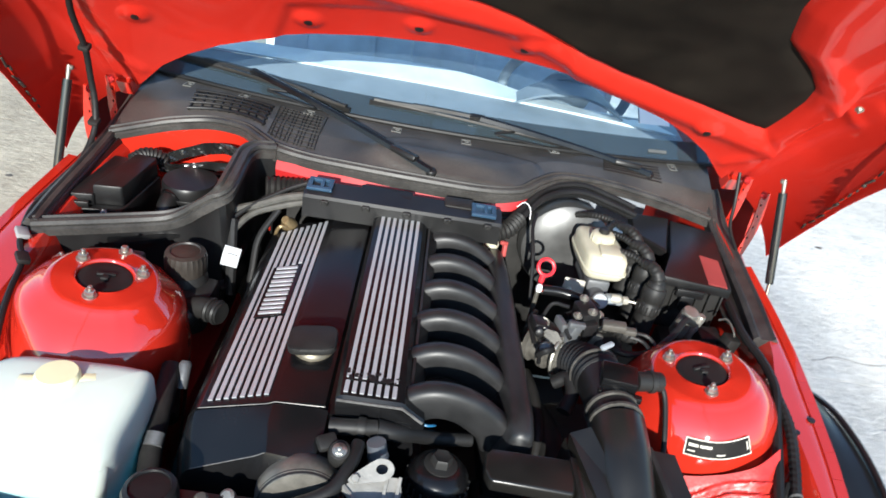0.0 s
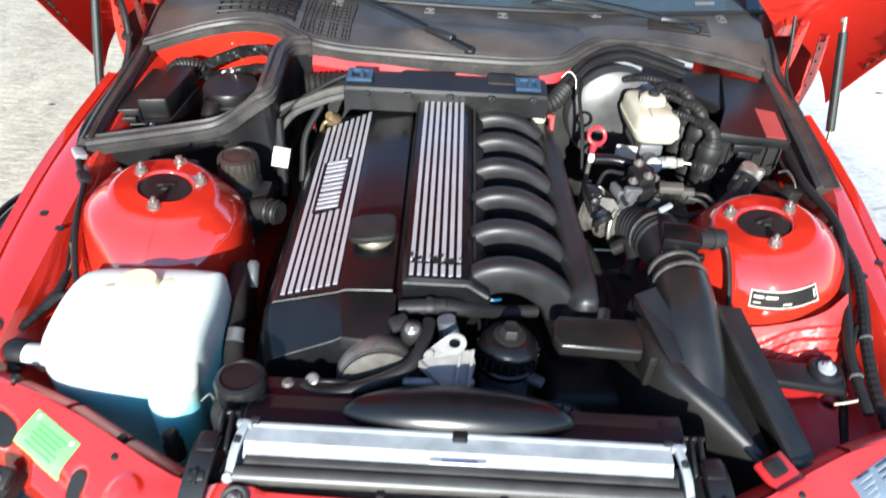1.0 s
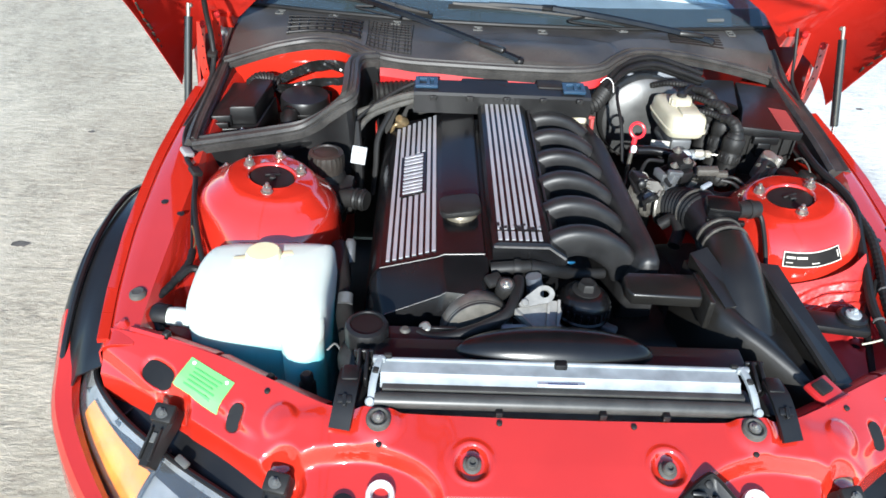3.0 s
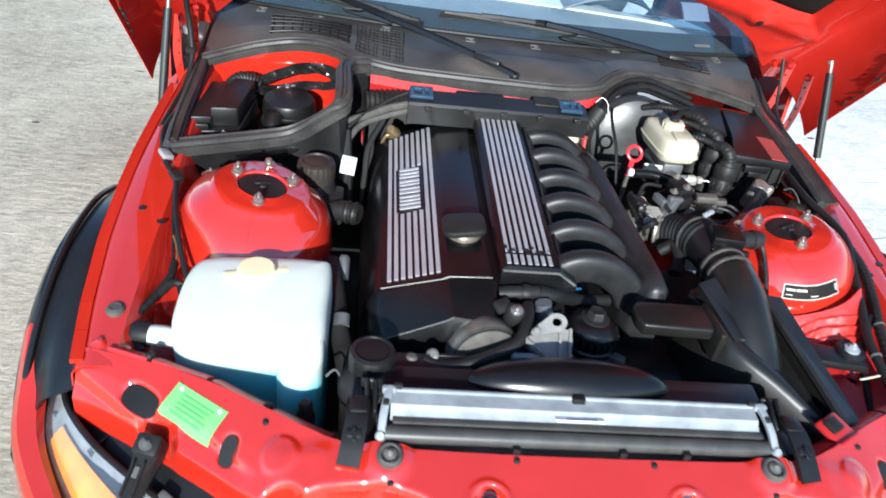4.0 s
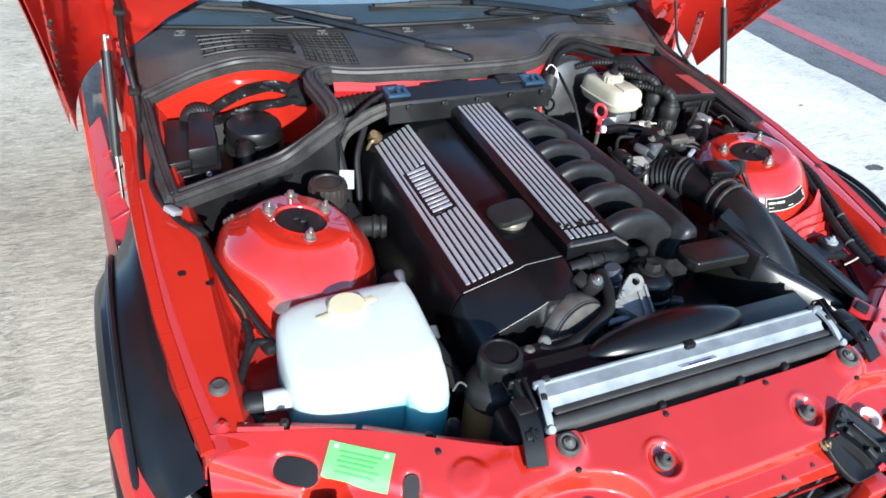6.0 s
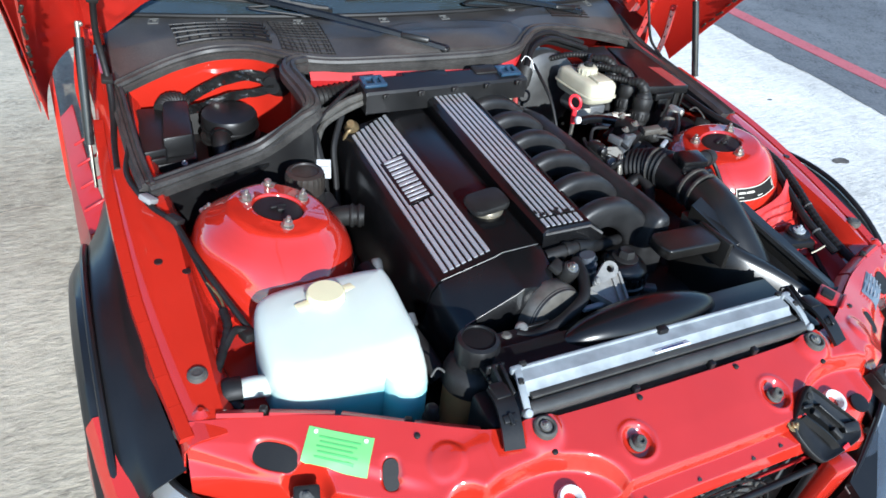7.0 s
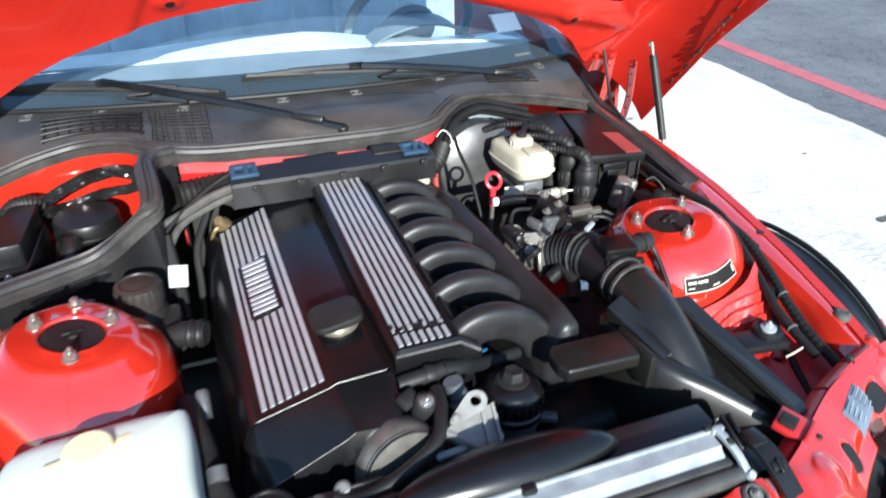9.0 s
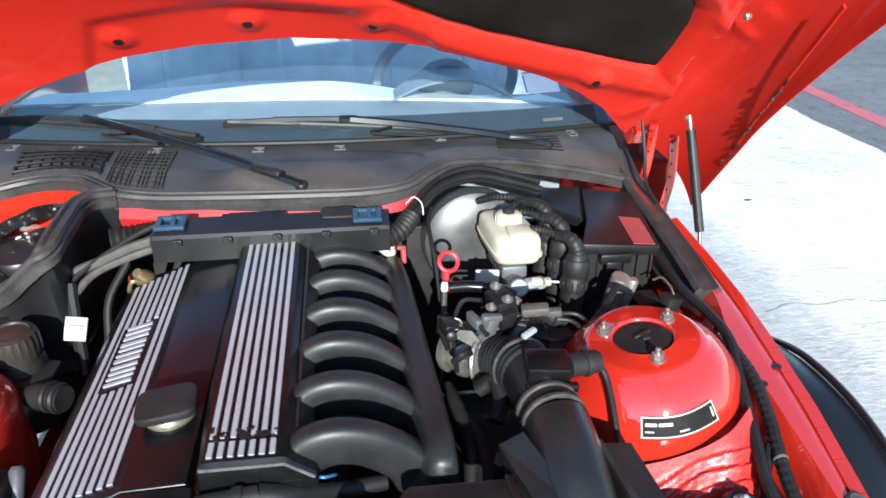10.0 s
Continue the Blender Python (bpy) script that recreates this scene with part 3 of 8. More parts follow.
foot_edge = mirror_x([(-0.750, -0.330, 0.50), (-0.70, -0.355, 0.51), (-0.62, -0.404, 0.515), (-0.53, -0.459, 0.515), (-0.45, -0.514, 0.52), (-0.39, -0.558, 0.53), (-0.33, -0.608, 0.580), (-0.20, -0.605, 0.604), (0, -0.603, 0.605)])
bm = skin([rear_edge, mid_edge, fore_edge, drop_edge, step_edge, foot_edge], n=520, sub=26, fn=front_shape)
inner = [v for v in bm.verts if not v.is_boundary]
for k in range(3):
    bmesh.ops.smooth_vert(bm, verts=inner, factor=0.5, use_axis_x=True, use_axis_y=True, use_axis_z=True)
bmesh.ops.solidify(bm, geom=list(bm.faces), thickness=0.003)
bm.normal_update()
UP = [(v.co.copy(), v.normal.copy()) for v in bm.verts if v.normal.z > 0.3]
UP_XY = np.array([[p.x, p.y] for p, n in UP])
UP_Z = np.array([p.z for p, n in UP])


def on_panel(x, y, e=0.0):
    """The point of the front panel's outer face over (x, y), raised by e."""
    d = np.hypot(UP_XY[:, 0] - x, UP_XY[:, 1] - y)
    near = d < d.min() + 0.004
    k = np.nonzero(near)[0][np.argmax(UP_Z[near])]
    p, n = UP[k]
    z = p.z - (n.x * (x - p.x) + n.y * (y - p.y)) / n.z
    return Vector((x, y, z)) + n * e


def panel_sheet(mm, x0, x1, y0, y1, e):
    """A thin sticker lying on the panel's face."""
    rows = [[on_panel(*(mm @ Vector((x0 + (x1 - x0) * i / 12, y0 + (y1 - y0) * j / 6, 0))).xy, e) for i in range(13)] for j in range(7)]
    return skin(rows, n=13, th=0.0006, res=1)


panel = part("front_panel", bm, RED, car, smooth=75)
# the turned-up rear flange with its notches
for s in (-1, 1):
    x0 = 0.36
    k = 0
    while x0 < 0.70:
        x1 = min(0.70, x0 + 0.085)
        yy = lambda x: float(np.interp(x, [0.33, 0.39, 0.45, 0.54, 0.62, 0.69, 0.745], [-0.452, -0.43, -0.395, -0.345, -0.313, -0.290, -0.275]))
        a, b = Vector((s * x0, yy(x0) + 0.003, 0.690 - 0.0125 * s * x0)), Vector((s * x1, yy(x1) + 0.003, 0.690 - 0.0125 * s * x1))
        part("flange", sweep([a, (a + b) / 2, b], [(-s * a, b) for a, b in ((-0.004, -0.006), (0.004, -0.010), (0.018, -0.020), (0.020, -0.018), (0.019, -0.015), (0.006, -0.004), (0.001, -0.002))], res=3), RED_DULL, panel)
        if k in (0, 2):
            part("flange_clip", rbox(0.011, 0.012, 0.016, at(b.x + s * 0.006, b.y + 0.010, b.z - 0.006, 0, 0, s * 30), 0.002, 1), BLACK_DUSTY, panel, "black clip on the flange")
        k += 1
        x0 = x1 + 0.008
    # slots in the side of the panel, their inner shade painted as a black plate
    for cx, cy, a, b, tn in SLOTS:
        mm = Matrix.Translation((s * cx, cy, 0.68)) @ Euler((0, 0, radians(s * (33 + tn)))).to_matrix().to_4x4()
        e1 = on_panel(*(mm @ Vector((a * 0.5, 0, 0))).xy) - on_panel(*(mm @ Vector((-a * 0.5, 0, 0))).xy)
        e2 = on_panel(*(mm @ Vector((0, b * 0.4, 0))).xy) - on_panel(*(mm @ Vector((0, -b * 0.4, 0))).xy)
        nn = e1.cross(e2).normalized()
        mid = on_panel(s * cx, cy) + nn * 0.0032
        rings = [[mid + e1 / a * q[0] * k + e2 / (0.8 * b) * q[1] * k * 0.9 + nn * e for q in oval(0, 0, a, b, 0, 32, 2.6)] for k, e in ((0.97, -0.002), (0.95, 0.0), (0.6, 0.0), (0.1, 0.0))]
        part("slot", loft(rings), RUBBER, panel, "black plate standing for the shade in a panel slot")
    # latch tubes
    base = Vector((s * 0.270, -0.556, 0.636 - 0.0125 * s * 0.27))
    tubeb = lathe([(0.0115, -0.03), (0.0115, 0.003), (0.0145, 0.009), (0.0190, 0.010), (0.0210, 0.006), (0.0210, 0.001), (0.019, -0.004), (0.018, -0.03)], facing(base, (0, -0.3, 1)), 28)
    part("latch_seat", tubeb, NYLON, panel, "white nylon latch seat")
    part("hole", lathe([(0.017, -0.002), (0.017, 0.002), (0.012, 0.0025)], facing((s * 0.322, -0.571, 0.6315 - 0.0125 * s * 0.34), (0, -0.35, 1)), 18), BLACK, panel)
    # rubber buffers, bolts
    part("buffer", lathe([(0.0185, -0.010), (0.0185, 0.004), (0.0172, 0.008), (0.0145, 0.0095), (0.0122, 0.0085), (0.011, 0.0055), (0.0095, 0.0055), (0.009, 0.0090), (0.0, 0.0095)], at(s * 0.277, -0.474, 0.700 - 0.0125 * s * 0.28, 10), 24), BUFFER, panel, "grey black rubber buffer")
    part("buffer_bolt", hexbolt((s * 0.277, -0.4755, 0.7085 - 0.0125 * s * 0.28), (0, -0.17, 1), 0.005, 0.004), DULL_ZINC, panel)
    part("bolt", merge(lathe([(0.0135, 0), (0.0135, 0.002), (0.011, 0.0035)], at(s * 0.141, -0.527, 0.671 - 0.002 * s, 20), 18), lathe([(0.0095, 0.003), (0.0095, 0.013), (0.0075, 0.0155), (0.0045, 0.0155), (0.004, 0.012)], at(s * 0.141, -0.527, 0.671 - 0.002 * s, 20), 12)), BUFFER, panel, "grey black star bolt")
    for bx, by, bz in ((0.275, -0.505, 0.683), (0.10, -0.470, 0.7015), (0.45, -0.415, 0.699)):
        part("screw", lathe([(0.0045, 0), (0.0045, 0.003), (0.003, 0.004)], facing(on_panel(s * bx, by, -0.0004), (0, -0.25, 1)), 10), BLACK_DUSTY, panel)

# folded rear lip between the two straps
lip = [(-0.315, -0.4555, 0.6985), (-0.20, -0.4605, 0.6965), (0.0, -0.4625, 0.6960), (0.20, -0.4605, 0.6915), (0.315, -0.4555, 0.6905)]
part("rear_lip", skin([[Vector(p) + Vector((0, a, b)) for p in lip] for a, b in ((0.000, -0.0015), (0.004, -0.004), (0.014, -0.014), (0.015, -0.020))], n=50, sub=2, th=0.002), RED, panel)
for x, y in ((-0.165, -0.594), (-0.065, -0.596), (0.045, -0.596), (0.105, -0.594)):
    part("hole", lathe([(0.004, 0), (0.004, 0.0008), (0.002, 0.0009)], facing(on_panel(x, y, 0.0), (0, -0.8, 0.6)), 10), BLACK, panel)

# front lower: condenser opening, cross bar
part("lower_panel", skin([[(-0.40, -0.590, 0.55), (0, -0.595, 0.57), (0.40, -0.590, 0.54)], [(-0.40, -0.585, 0.53), (0, -0.590, 0.55), (0.40, -0.585, 0.52)]], n=20, th=0.003), RED_DULL, car)
part("crash_bar", tube([(-0.20, -0.618, 0.44), (-0.198, -0.621, 0.560), (-0.188, -0.622, 0.577), (-0.1, -0.622, 0.578), (0, -0.622, 0.577), (0.1, -0.621, 0.575), (0.176, -0.619, 0.573), (0.188, -0.618, 0.560), (0.19, -0.615, 0.44)], 0.006), BLACK, car)
part("inner_bumper", rbox(1.20, 0.06, 0.14, at(0, -0.62, 0.36), 0.02), BLACK, car)

# hood catch, an open black shell beside the offside latch seat
zc = Vector((-0.021, -0.634, 0.773)).normalized()
xc = Vector((1, 0, 0.027)).normalized()
yc = zc.cross(xc).normalized()
cm = Matrix((xc, yc, zc)).transposed().to_4x4()
cm.translation = Vector((0.2083, -0.5888, 0.6459))
rim = spline([(-0.021, 0.060, 0), (-0.005, 0.060, 0), (0.026, 0.024, 0), (0.057, -0.011, 0), (0.062, -0.024, 0), (0.056, -0.043, 0), (0.02, -0.052, 0), (-0.028, -0.057, 0), (-0.045, -0.052, 0), (-0.064, -0.022, 0), (-0.072, 0.012, 0), (-0.050, 0.036, 0)], 4, True)
ring_at = lambda k, dz: [cm @ Vector((p.x * k, p.y * k, dz)) for p in rim]
catch = part("hood_catch", loft([ring_at(0.80, -0.034), ring_at(0.97, -0.010), ring_at(1.0, -0.002), ring_at(0.985, 0.003), ring_at(0.95, 0.0045), ring_at(0.91, 0.003), ring_at(0.86, -0.0005), ring_at(0.55, -0.002), ring_at(0.05, -0.002)]), BLACK, car, "black plastic hood catch shell", smooth=50)
part("catch_ridge", sweep([cm @ Vector(p) for p in ((-0.044, 0.020, 0.000), (-0.026, -0.004, 0.004), (-0.010, -0.028, 0.005), (-0.002, -0.042, 0.002))], [(-0.004, -0.006), (0.004, -0.006), (0.002, 0.006), (-0.002, 0.006)]), BLACK, catch)
part("catch_wall", merge(rbox(0.006, 0.062, 0.014, cm @ at(0.008, 0.006, 0.003, 0, 0, 36), 0.002), rbox(0.034, 0.016, 0.014, cm @ at(0.038, -0.021, 0.004, 0, 0, -8), 0.003), rbox(0.020, 0.006, 0.012, cm @ at(-0.032, 0.034, 0.002, 0, 0, -4), 0.002)), BLACK, catch)
# flat near-black patch for the shade inside the catch's slot
part("catch_slot_shade", prism([(-0.040, 0.031), (-0.026, 0.031), (0.004, -0.012), (0.020, -0.026), (0.018, -0.034), (-0.001, -0.034)], -0.003, -0.0008, cm), mat("slot_shade_black", (0.002, 0.002, 0.002), 0.8, spec=0.1), catch)
part("catch_hook", merge(rbox(0.010, 0.022, 0.012, cm @ at(0.008, -0.022, 0.003, 0, 0, 30), 0.003), rbox(0.012, 0.016, 0.010, cm @ at(-0.018, 0.018, 0.002, 0, 0, 40), 0.003)), BLACK_DUSTY, catch)
part("catch_bolt", lathe([(0.0055, 0), (0.0055, 0.0025), (0.003, 0.003)], cm @ at(-0.015, 0.046, -0.001), 12), BLACK_DUSTY, catch)
part("catch_bolt", hexbolt((0.139, -0.578, 0.652), (0, -0.5, 1), 0.006, 0.008), BRASS, catch)
part("release_tab", rbox(0.014, 0.008, 0.004, cm @ at(0.018, -0.047, 0.003, 0, 0, 12), 0.0015), RED_PLASTIC, catch)
part("lamp_post", rbox(0.050, 0.030, 0.24, at(0.228, -0.625, 0.47, 4), 0.006), RED, car)
part("lamp_end", loft([[Vector(p) for p in ((0.262, -0.650, 0.535), (0.262, -0.715, 0.512), (0.262, -0.755, 0.46), (0.262, -0.64, 0.40))], [Vector(p) for p in ((0.40, -0.575, 0.565), (0.40, -0.590, 0.55), (0.40, -0.60, 0.48), (0.40, -0.56, 0.40))]]), BLACK, car, "black inner end of the headlamp")

# bumper skin
def bumper_line(z, o):
    return [lean(Vector(p)) for p in mirror_x([(-0.872 - o, -0.185, z + 0.075), (-0.862 - o, -0.26, z + 0.038), (-0.838 - o, -0.36, z), (-0.755 - o, -0.485, z - 0.035), (-0.63, -0.61 - o, z - 0.050), (-0.50, -0.69 - o, z - 0.080), (-0.30, -0.755 - o, z - 0.13), (0, -0.78 - o, z - 0.14)])]


part("bumper", skin([bumper_line(0.548, -0.050), bumper_line(0.558, -0.040), bumper_line(0.558, -0.012), bumper_line(0.540, 0.0), bumper_line(0.46, 0.012), bumper_line(0.32, 0.02), bumper_line(0.18, -0.02)], n=90, sub=4, th=0.004), RED, car, "red painted bumper skin")


def headlamp(s):
    rim = lambda d, z: [lean(Vector((s * x, y, zz))) for x, y, zz in d]
    inner = rim([(0.785, -0.255, 0.600), (0.765, -0.315, 0.592), (0.70, -0.388, 0.587), (0.60, -0.462, 0.580), (0.50, -0.522, 0.573), (0.42, -0.570, 0.565), (0.33, -0.618, 0.548), (0.262, -0.652, 0.530)], 0)
    mid = rim([(0.802, -0.262, 0.585), (0.790, -0.335, 0.562), (0.708, -0.432, 0.548), (0.605, -0.530, 0.540), (0.50, -0.600, 0.535), (0.42, -0.640, 0.530), (0.33, -0.682, 0.520), (0.262, -0.712, 0.508)], 0)
    outer = rim([(0.815, -0.270, 0.560), (0.805, -0.360, 0.525), (0.705, -0.495, 0.492), (0.60, -0.600, 0.485), (0.50, -0.668, 0.480), (0.42, -0.700, 0.478), (0.33, -0.735, 0.470), (0.262, -0.755, 0.462)], 0)
    lamp = part("headlamp", skin([rim([(0.80, -0.21, 0.50), (0.70, -0.36, 0.48), (0.55, -0.50, 0.47), (0.405, -0.60, 0.47)], 0), inner], n=30, th=0.004), BLACK_DUSTY, car, "clear headlamp with amber outer indicator")
    lines = [resample(spline(l, 8), 49) for l in (inner, mid, outer)]

    def band(f0, f1, i0, i1, sink):
        """A strip of the lamp between two depths; sunk below the cover."""
        rows = []
        for k in range(7):
            f = f0 + (f1 - f0) * k / 6
            a, b = (lines[0], lines[1]) if f < 1 else (lines[1], lines[2])
            rows.append([a[i].lerp(b[i], f % 1 if f < 2 else 1.0) + Vector((-s * 0.25, 0.65, -0.72)) * sink for i in range(i0, i1)])
        return skin(rows, n=i1 - i0, th=0.002, res=1)

    cover = part("cover", band(0.0, 2.0, 0, 49, 0.0), CLEAR, lamp, "clear moulded lamp cover")
    cover.visible_shadow = False
    part("reflector_rim", band(0.02, 0.22, 0, 49, 0.007), LENS_GREY, lamp, "grey frosted edge of the lamp")
    part("indicator", band(0.62, 1.80, 6, 20, 0.009), AMBER, lamp, "amber indicator lens")
    part("reflector", band(0.22, 1.98, 0, 38, 0.016), LENS_GREY, lamp)
    part("mask", band(0.30, 1.98, 37, 49, 0.009), BLACK, lamp, "black inner mask of the lamp")
    part("divider", tube([lines[k][i] + Vector((-s * 0.25, 0.65, -0.72)) * 0.010 for k, i in ((0, 19), (1, 19), (2, 19))], 0.004, 8), BLACK_DUSTY, lamp)
    part("rim", tube(inner, 0.005, 8), BLACK, lamp)
    for x, y in BRACKETS:
        bf = at(s * x, y, 0.622 - 0.0125 * s * x, 24, 0, s * 14) @ Matrix.Diagonal((0.82, 1, 0.95, 1))
        arm = loft([[bf @ Vector((px * k, py, pz)) for px, pz in ((-0.020, -0.016), (-0.020, 0.010), (-0.014, 0.016), (0.014, 0.016), (0.020, 0.010), (0.020, -0.016))] for py, k in ((0.022, 0.92), (0.016, 1.05), (-0.006, 1.05), (-0.030, 0.80), (-0.060, 0.62), (-0.072, 0.58))])
        part("bracket", merge(arm, rbox(0.044, 0.030, 0.014, bf @ at(0, 0.008, 0.017), 0.005), rbox(0.005, 0.05, 0.010, bf @ at(-0.009, -0.040, 0.017), 0.0015, 1), rbox(0.005, 0.05, 0.010, bf @ at(0.009, -0.040, 0.017), 0.0015, 1)), BLACK_DUSTY, lamp, "black plastic lamp bracket")
        part("bracket_slot", rbox(0.010, 0.016, 0.004, bf @ at(0, -0.030, 0.0165), 0.001, 1), SLOT_GREY, lamp)
        part("bolt", hexbolt(bf @ Vector((0, 0.008, 0.0235)), (0, -0.3, 1), 0.006, 0.004), SLOT_GREY, lamp)
    for k in range(4):
        q = lines[0][12 + 8 * k]
        part("tray_rib", rbox(0.004, 0.060, 0.030, at(q.x, q.y + 0.030, q.z - 0.022, 10, 0, s * (40 - 5 * k)), 0.001, 1), BLACK_DUSTY, lamp)
    part("vent_cap", rbox(0.026, 0.012, 0.010, Matrix.Translation(lines[0][22] + Vector((0, 0.004, 0.008))) @ Euler((0.3, 0, radians(s * 40))).to_matrix().to_4x4(), 0.003), SLOT_GREY, lamp, "grey clip on the lamp's edge")


headlamp(-1)
headlamp(1)

# black plastic in front of the panel, under the lamps
for s in (-1, 1):
    part("lamp_tray", skin([[lean(Vector((s * x, y + 0.015, z - 0.02))) for x, y, z in ((0.75, -0.33, 0.60), (0.62, -0.41, 0.61), (0.45, -0.52, 0.61), (0.40, -0.56, 0.60))], [lean(Vector((s * x, y, z))) for x, y, z in ((0.80, -0.30, 0.555), (0.69, -0.42, 0.55), (0.52, -0.55, 0.54), (0.40, -0.62, 0.53))]], n=14, th=0.003), BLACK, car, "black plastic behind the headlamp")


def inner_fender(s):
    ys = [-0.31, -0.20, -0.05, 0.10, 0.20, 0.33, 0.48, 0.80]
    zl = [0.672, 0.695, 0.720, 0.742, 0.752, 0.760, 0.768, 0.79]
    xf = [0.745, 0.762, 0.778, 0.784, 0.786, 0.786, 0.784, 0.776]
    if s > 0:
        xf = [x - d for x, d in zip(xf, (0.034, 0.036, 0.036, 0.034, 0.030, 0.026, 0.024, 0.024))]
    xi = [0.688, 0.690, 0.690, 0.690, 0.696, 0.702, 0.706, 0.71]
    if s > 0:
        xi[4:] = [0.712, 0.728, 0.730, 0.730]
    g = lambda xs, zs: [lean(Vector((s * x, y, z))) for x, y, z in zip(xs, ys, zs)]
    lines = [g([x + 0.004 for x in xf], [z - 0.058 for z in zl]), g(xf, [z - 0.018 for z in zl]), g([x - 0.008 for x in xf], [z - 0.006 for z in zl]), g([x - 0.022 for x in xf], zl), g(xi, [z + 0.002 for z in zl]), g([x - 0.012 for x in xi], [z - 0.015 for z in zl]), g([0.64] * 8, [0.60] * 8), g([0.60] * 8, [0.42] * 8)]
    def dents(p):
        # shallow presses in the wall
        p.x += s * 0.006 * math.sin(p.y * 34) * (1 - bump(p.z, 0.66, 0.70))
        return p
    f = part("inner_fender", skin(lines, n=70, sub=3, th=0.0025, fn=dents), RED, car)
    # seam flange along the outer edge, in short lengths
    edge_x = lambda y: float(np.interp(y, ys, xf)) - 0.003
    edge_z = lambda y: float(np.interp(y, ys, zl)) - 0.003
    y = -0.30
    while y < 0.46:
        y1 = y + 0.052
        pts = [lean(Vector((s * edge_x(v), v, edge_z(v)))) for v in (y, (y + y1) / 2, y1)]
        part("seam_flange", sweep(pts, [(-0.010, -0.006), (0.010, -0.006), (0.010, 0.003), (-0.008, 0.005)] if s < 0 else [(-0.010, -0.006), (0.010, -0.006), (0.008, 0.005), (-0.010, 0.003)], res=3), RED, f)
        y = y1 + 0.0007
    for x, y in ((0.729, 0.027), (0.690, -0.005)):
        part("hole", lathe([(0.007, -0.002), (0.007, 0.001), (0.004, 0.0012)], at(s * x, y, float(np.interp(y, ys, zl)) + 0.002 - 0.0125 * s * x, 0, 0, 0), 12), BLACK, f)
    part("buffer", lathe([(0.0145, -0.003), (0.0155, 0.003), (0.0140, 0.008), (0.0095, 0.011), (0.0075, 0.0100), (0.004, 0.0105)], at(s * 0.711, -0.208, 0.691 - 0.0125 * s * 0.7), 20), BUFFER, f, "grey black rubber buffer")
    part("stud", lathe([(0.012, 0), (0.013, 0.003), (0.008, 0.006), (0.004, 0.010)], at(s * 0.718, -0.268, 0.678 - 0.0125 * s * 0.7), 14), RED, f)
    # wheel arch liner
    dx = 0.008 if s > 0 else 0.0
    lys = [-0.315, -0.25, -0.15, -0.03, 0.10, 0.20, 0.27, 0.33]
    def arch(x, r, dz=0.0, mixk=0.0):
        out = []
        for y in lys:
            zz = 0.315 + math.sqrt(max(0.0, r * r - (y - 0.01) ** 2)) if abs(y - 0.01) < r else 0.315
            fz = float(np.interp(y, ys, zl)) - 0.045
            xx = min(x, float(np.interp(y, ys, xf)) + 0.006) if mixk == 1.0 else x
            out.append(lean(Vector((s * xx, y, zz * (1 - mixk) + fz * mixk + dz))))
        return out
    part("wheel_liner", skin([arch(0.778 - dx, 0.37, 0, 1.0), arch(0.80 - dx, 0.375, 0.004, 0.75), arch(0.835 - dx, 0.375, 0.0, 0.3), arch(0.862 - dx, 0.372, -0.006), arch(0.875 - dx, 0.366, -0.02), arch(0.877 - dx, 0.34, -0.05)], n=40, sub=3, th=0.003), LINER, car, "black plastic wheel arch liner")
    part("liner_rib", tube([p + Vector((0, 0, 0.004)) for p in arch(0.845 - dx, 0.376, 0.0, 0.2)], 0.006, 8), LINER, car)


inner_fender(-1)
inner_fender(1)


def tower_swell(a, z):
    """How far the pressed lobes under the three nuts stand out."""
    return 1 + 0.012 * math.cos(3 * a + 0.6) + 0.028 * max(0.0, math.sin(3 * a)) ** 3 * (1 - bump(-z, 0.045, 0.12)) * bump(-z, 0.004, 0.03)


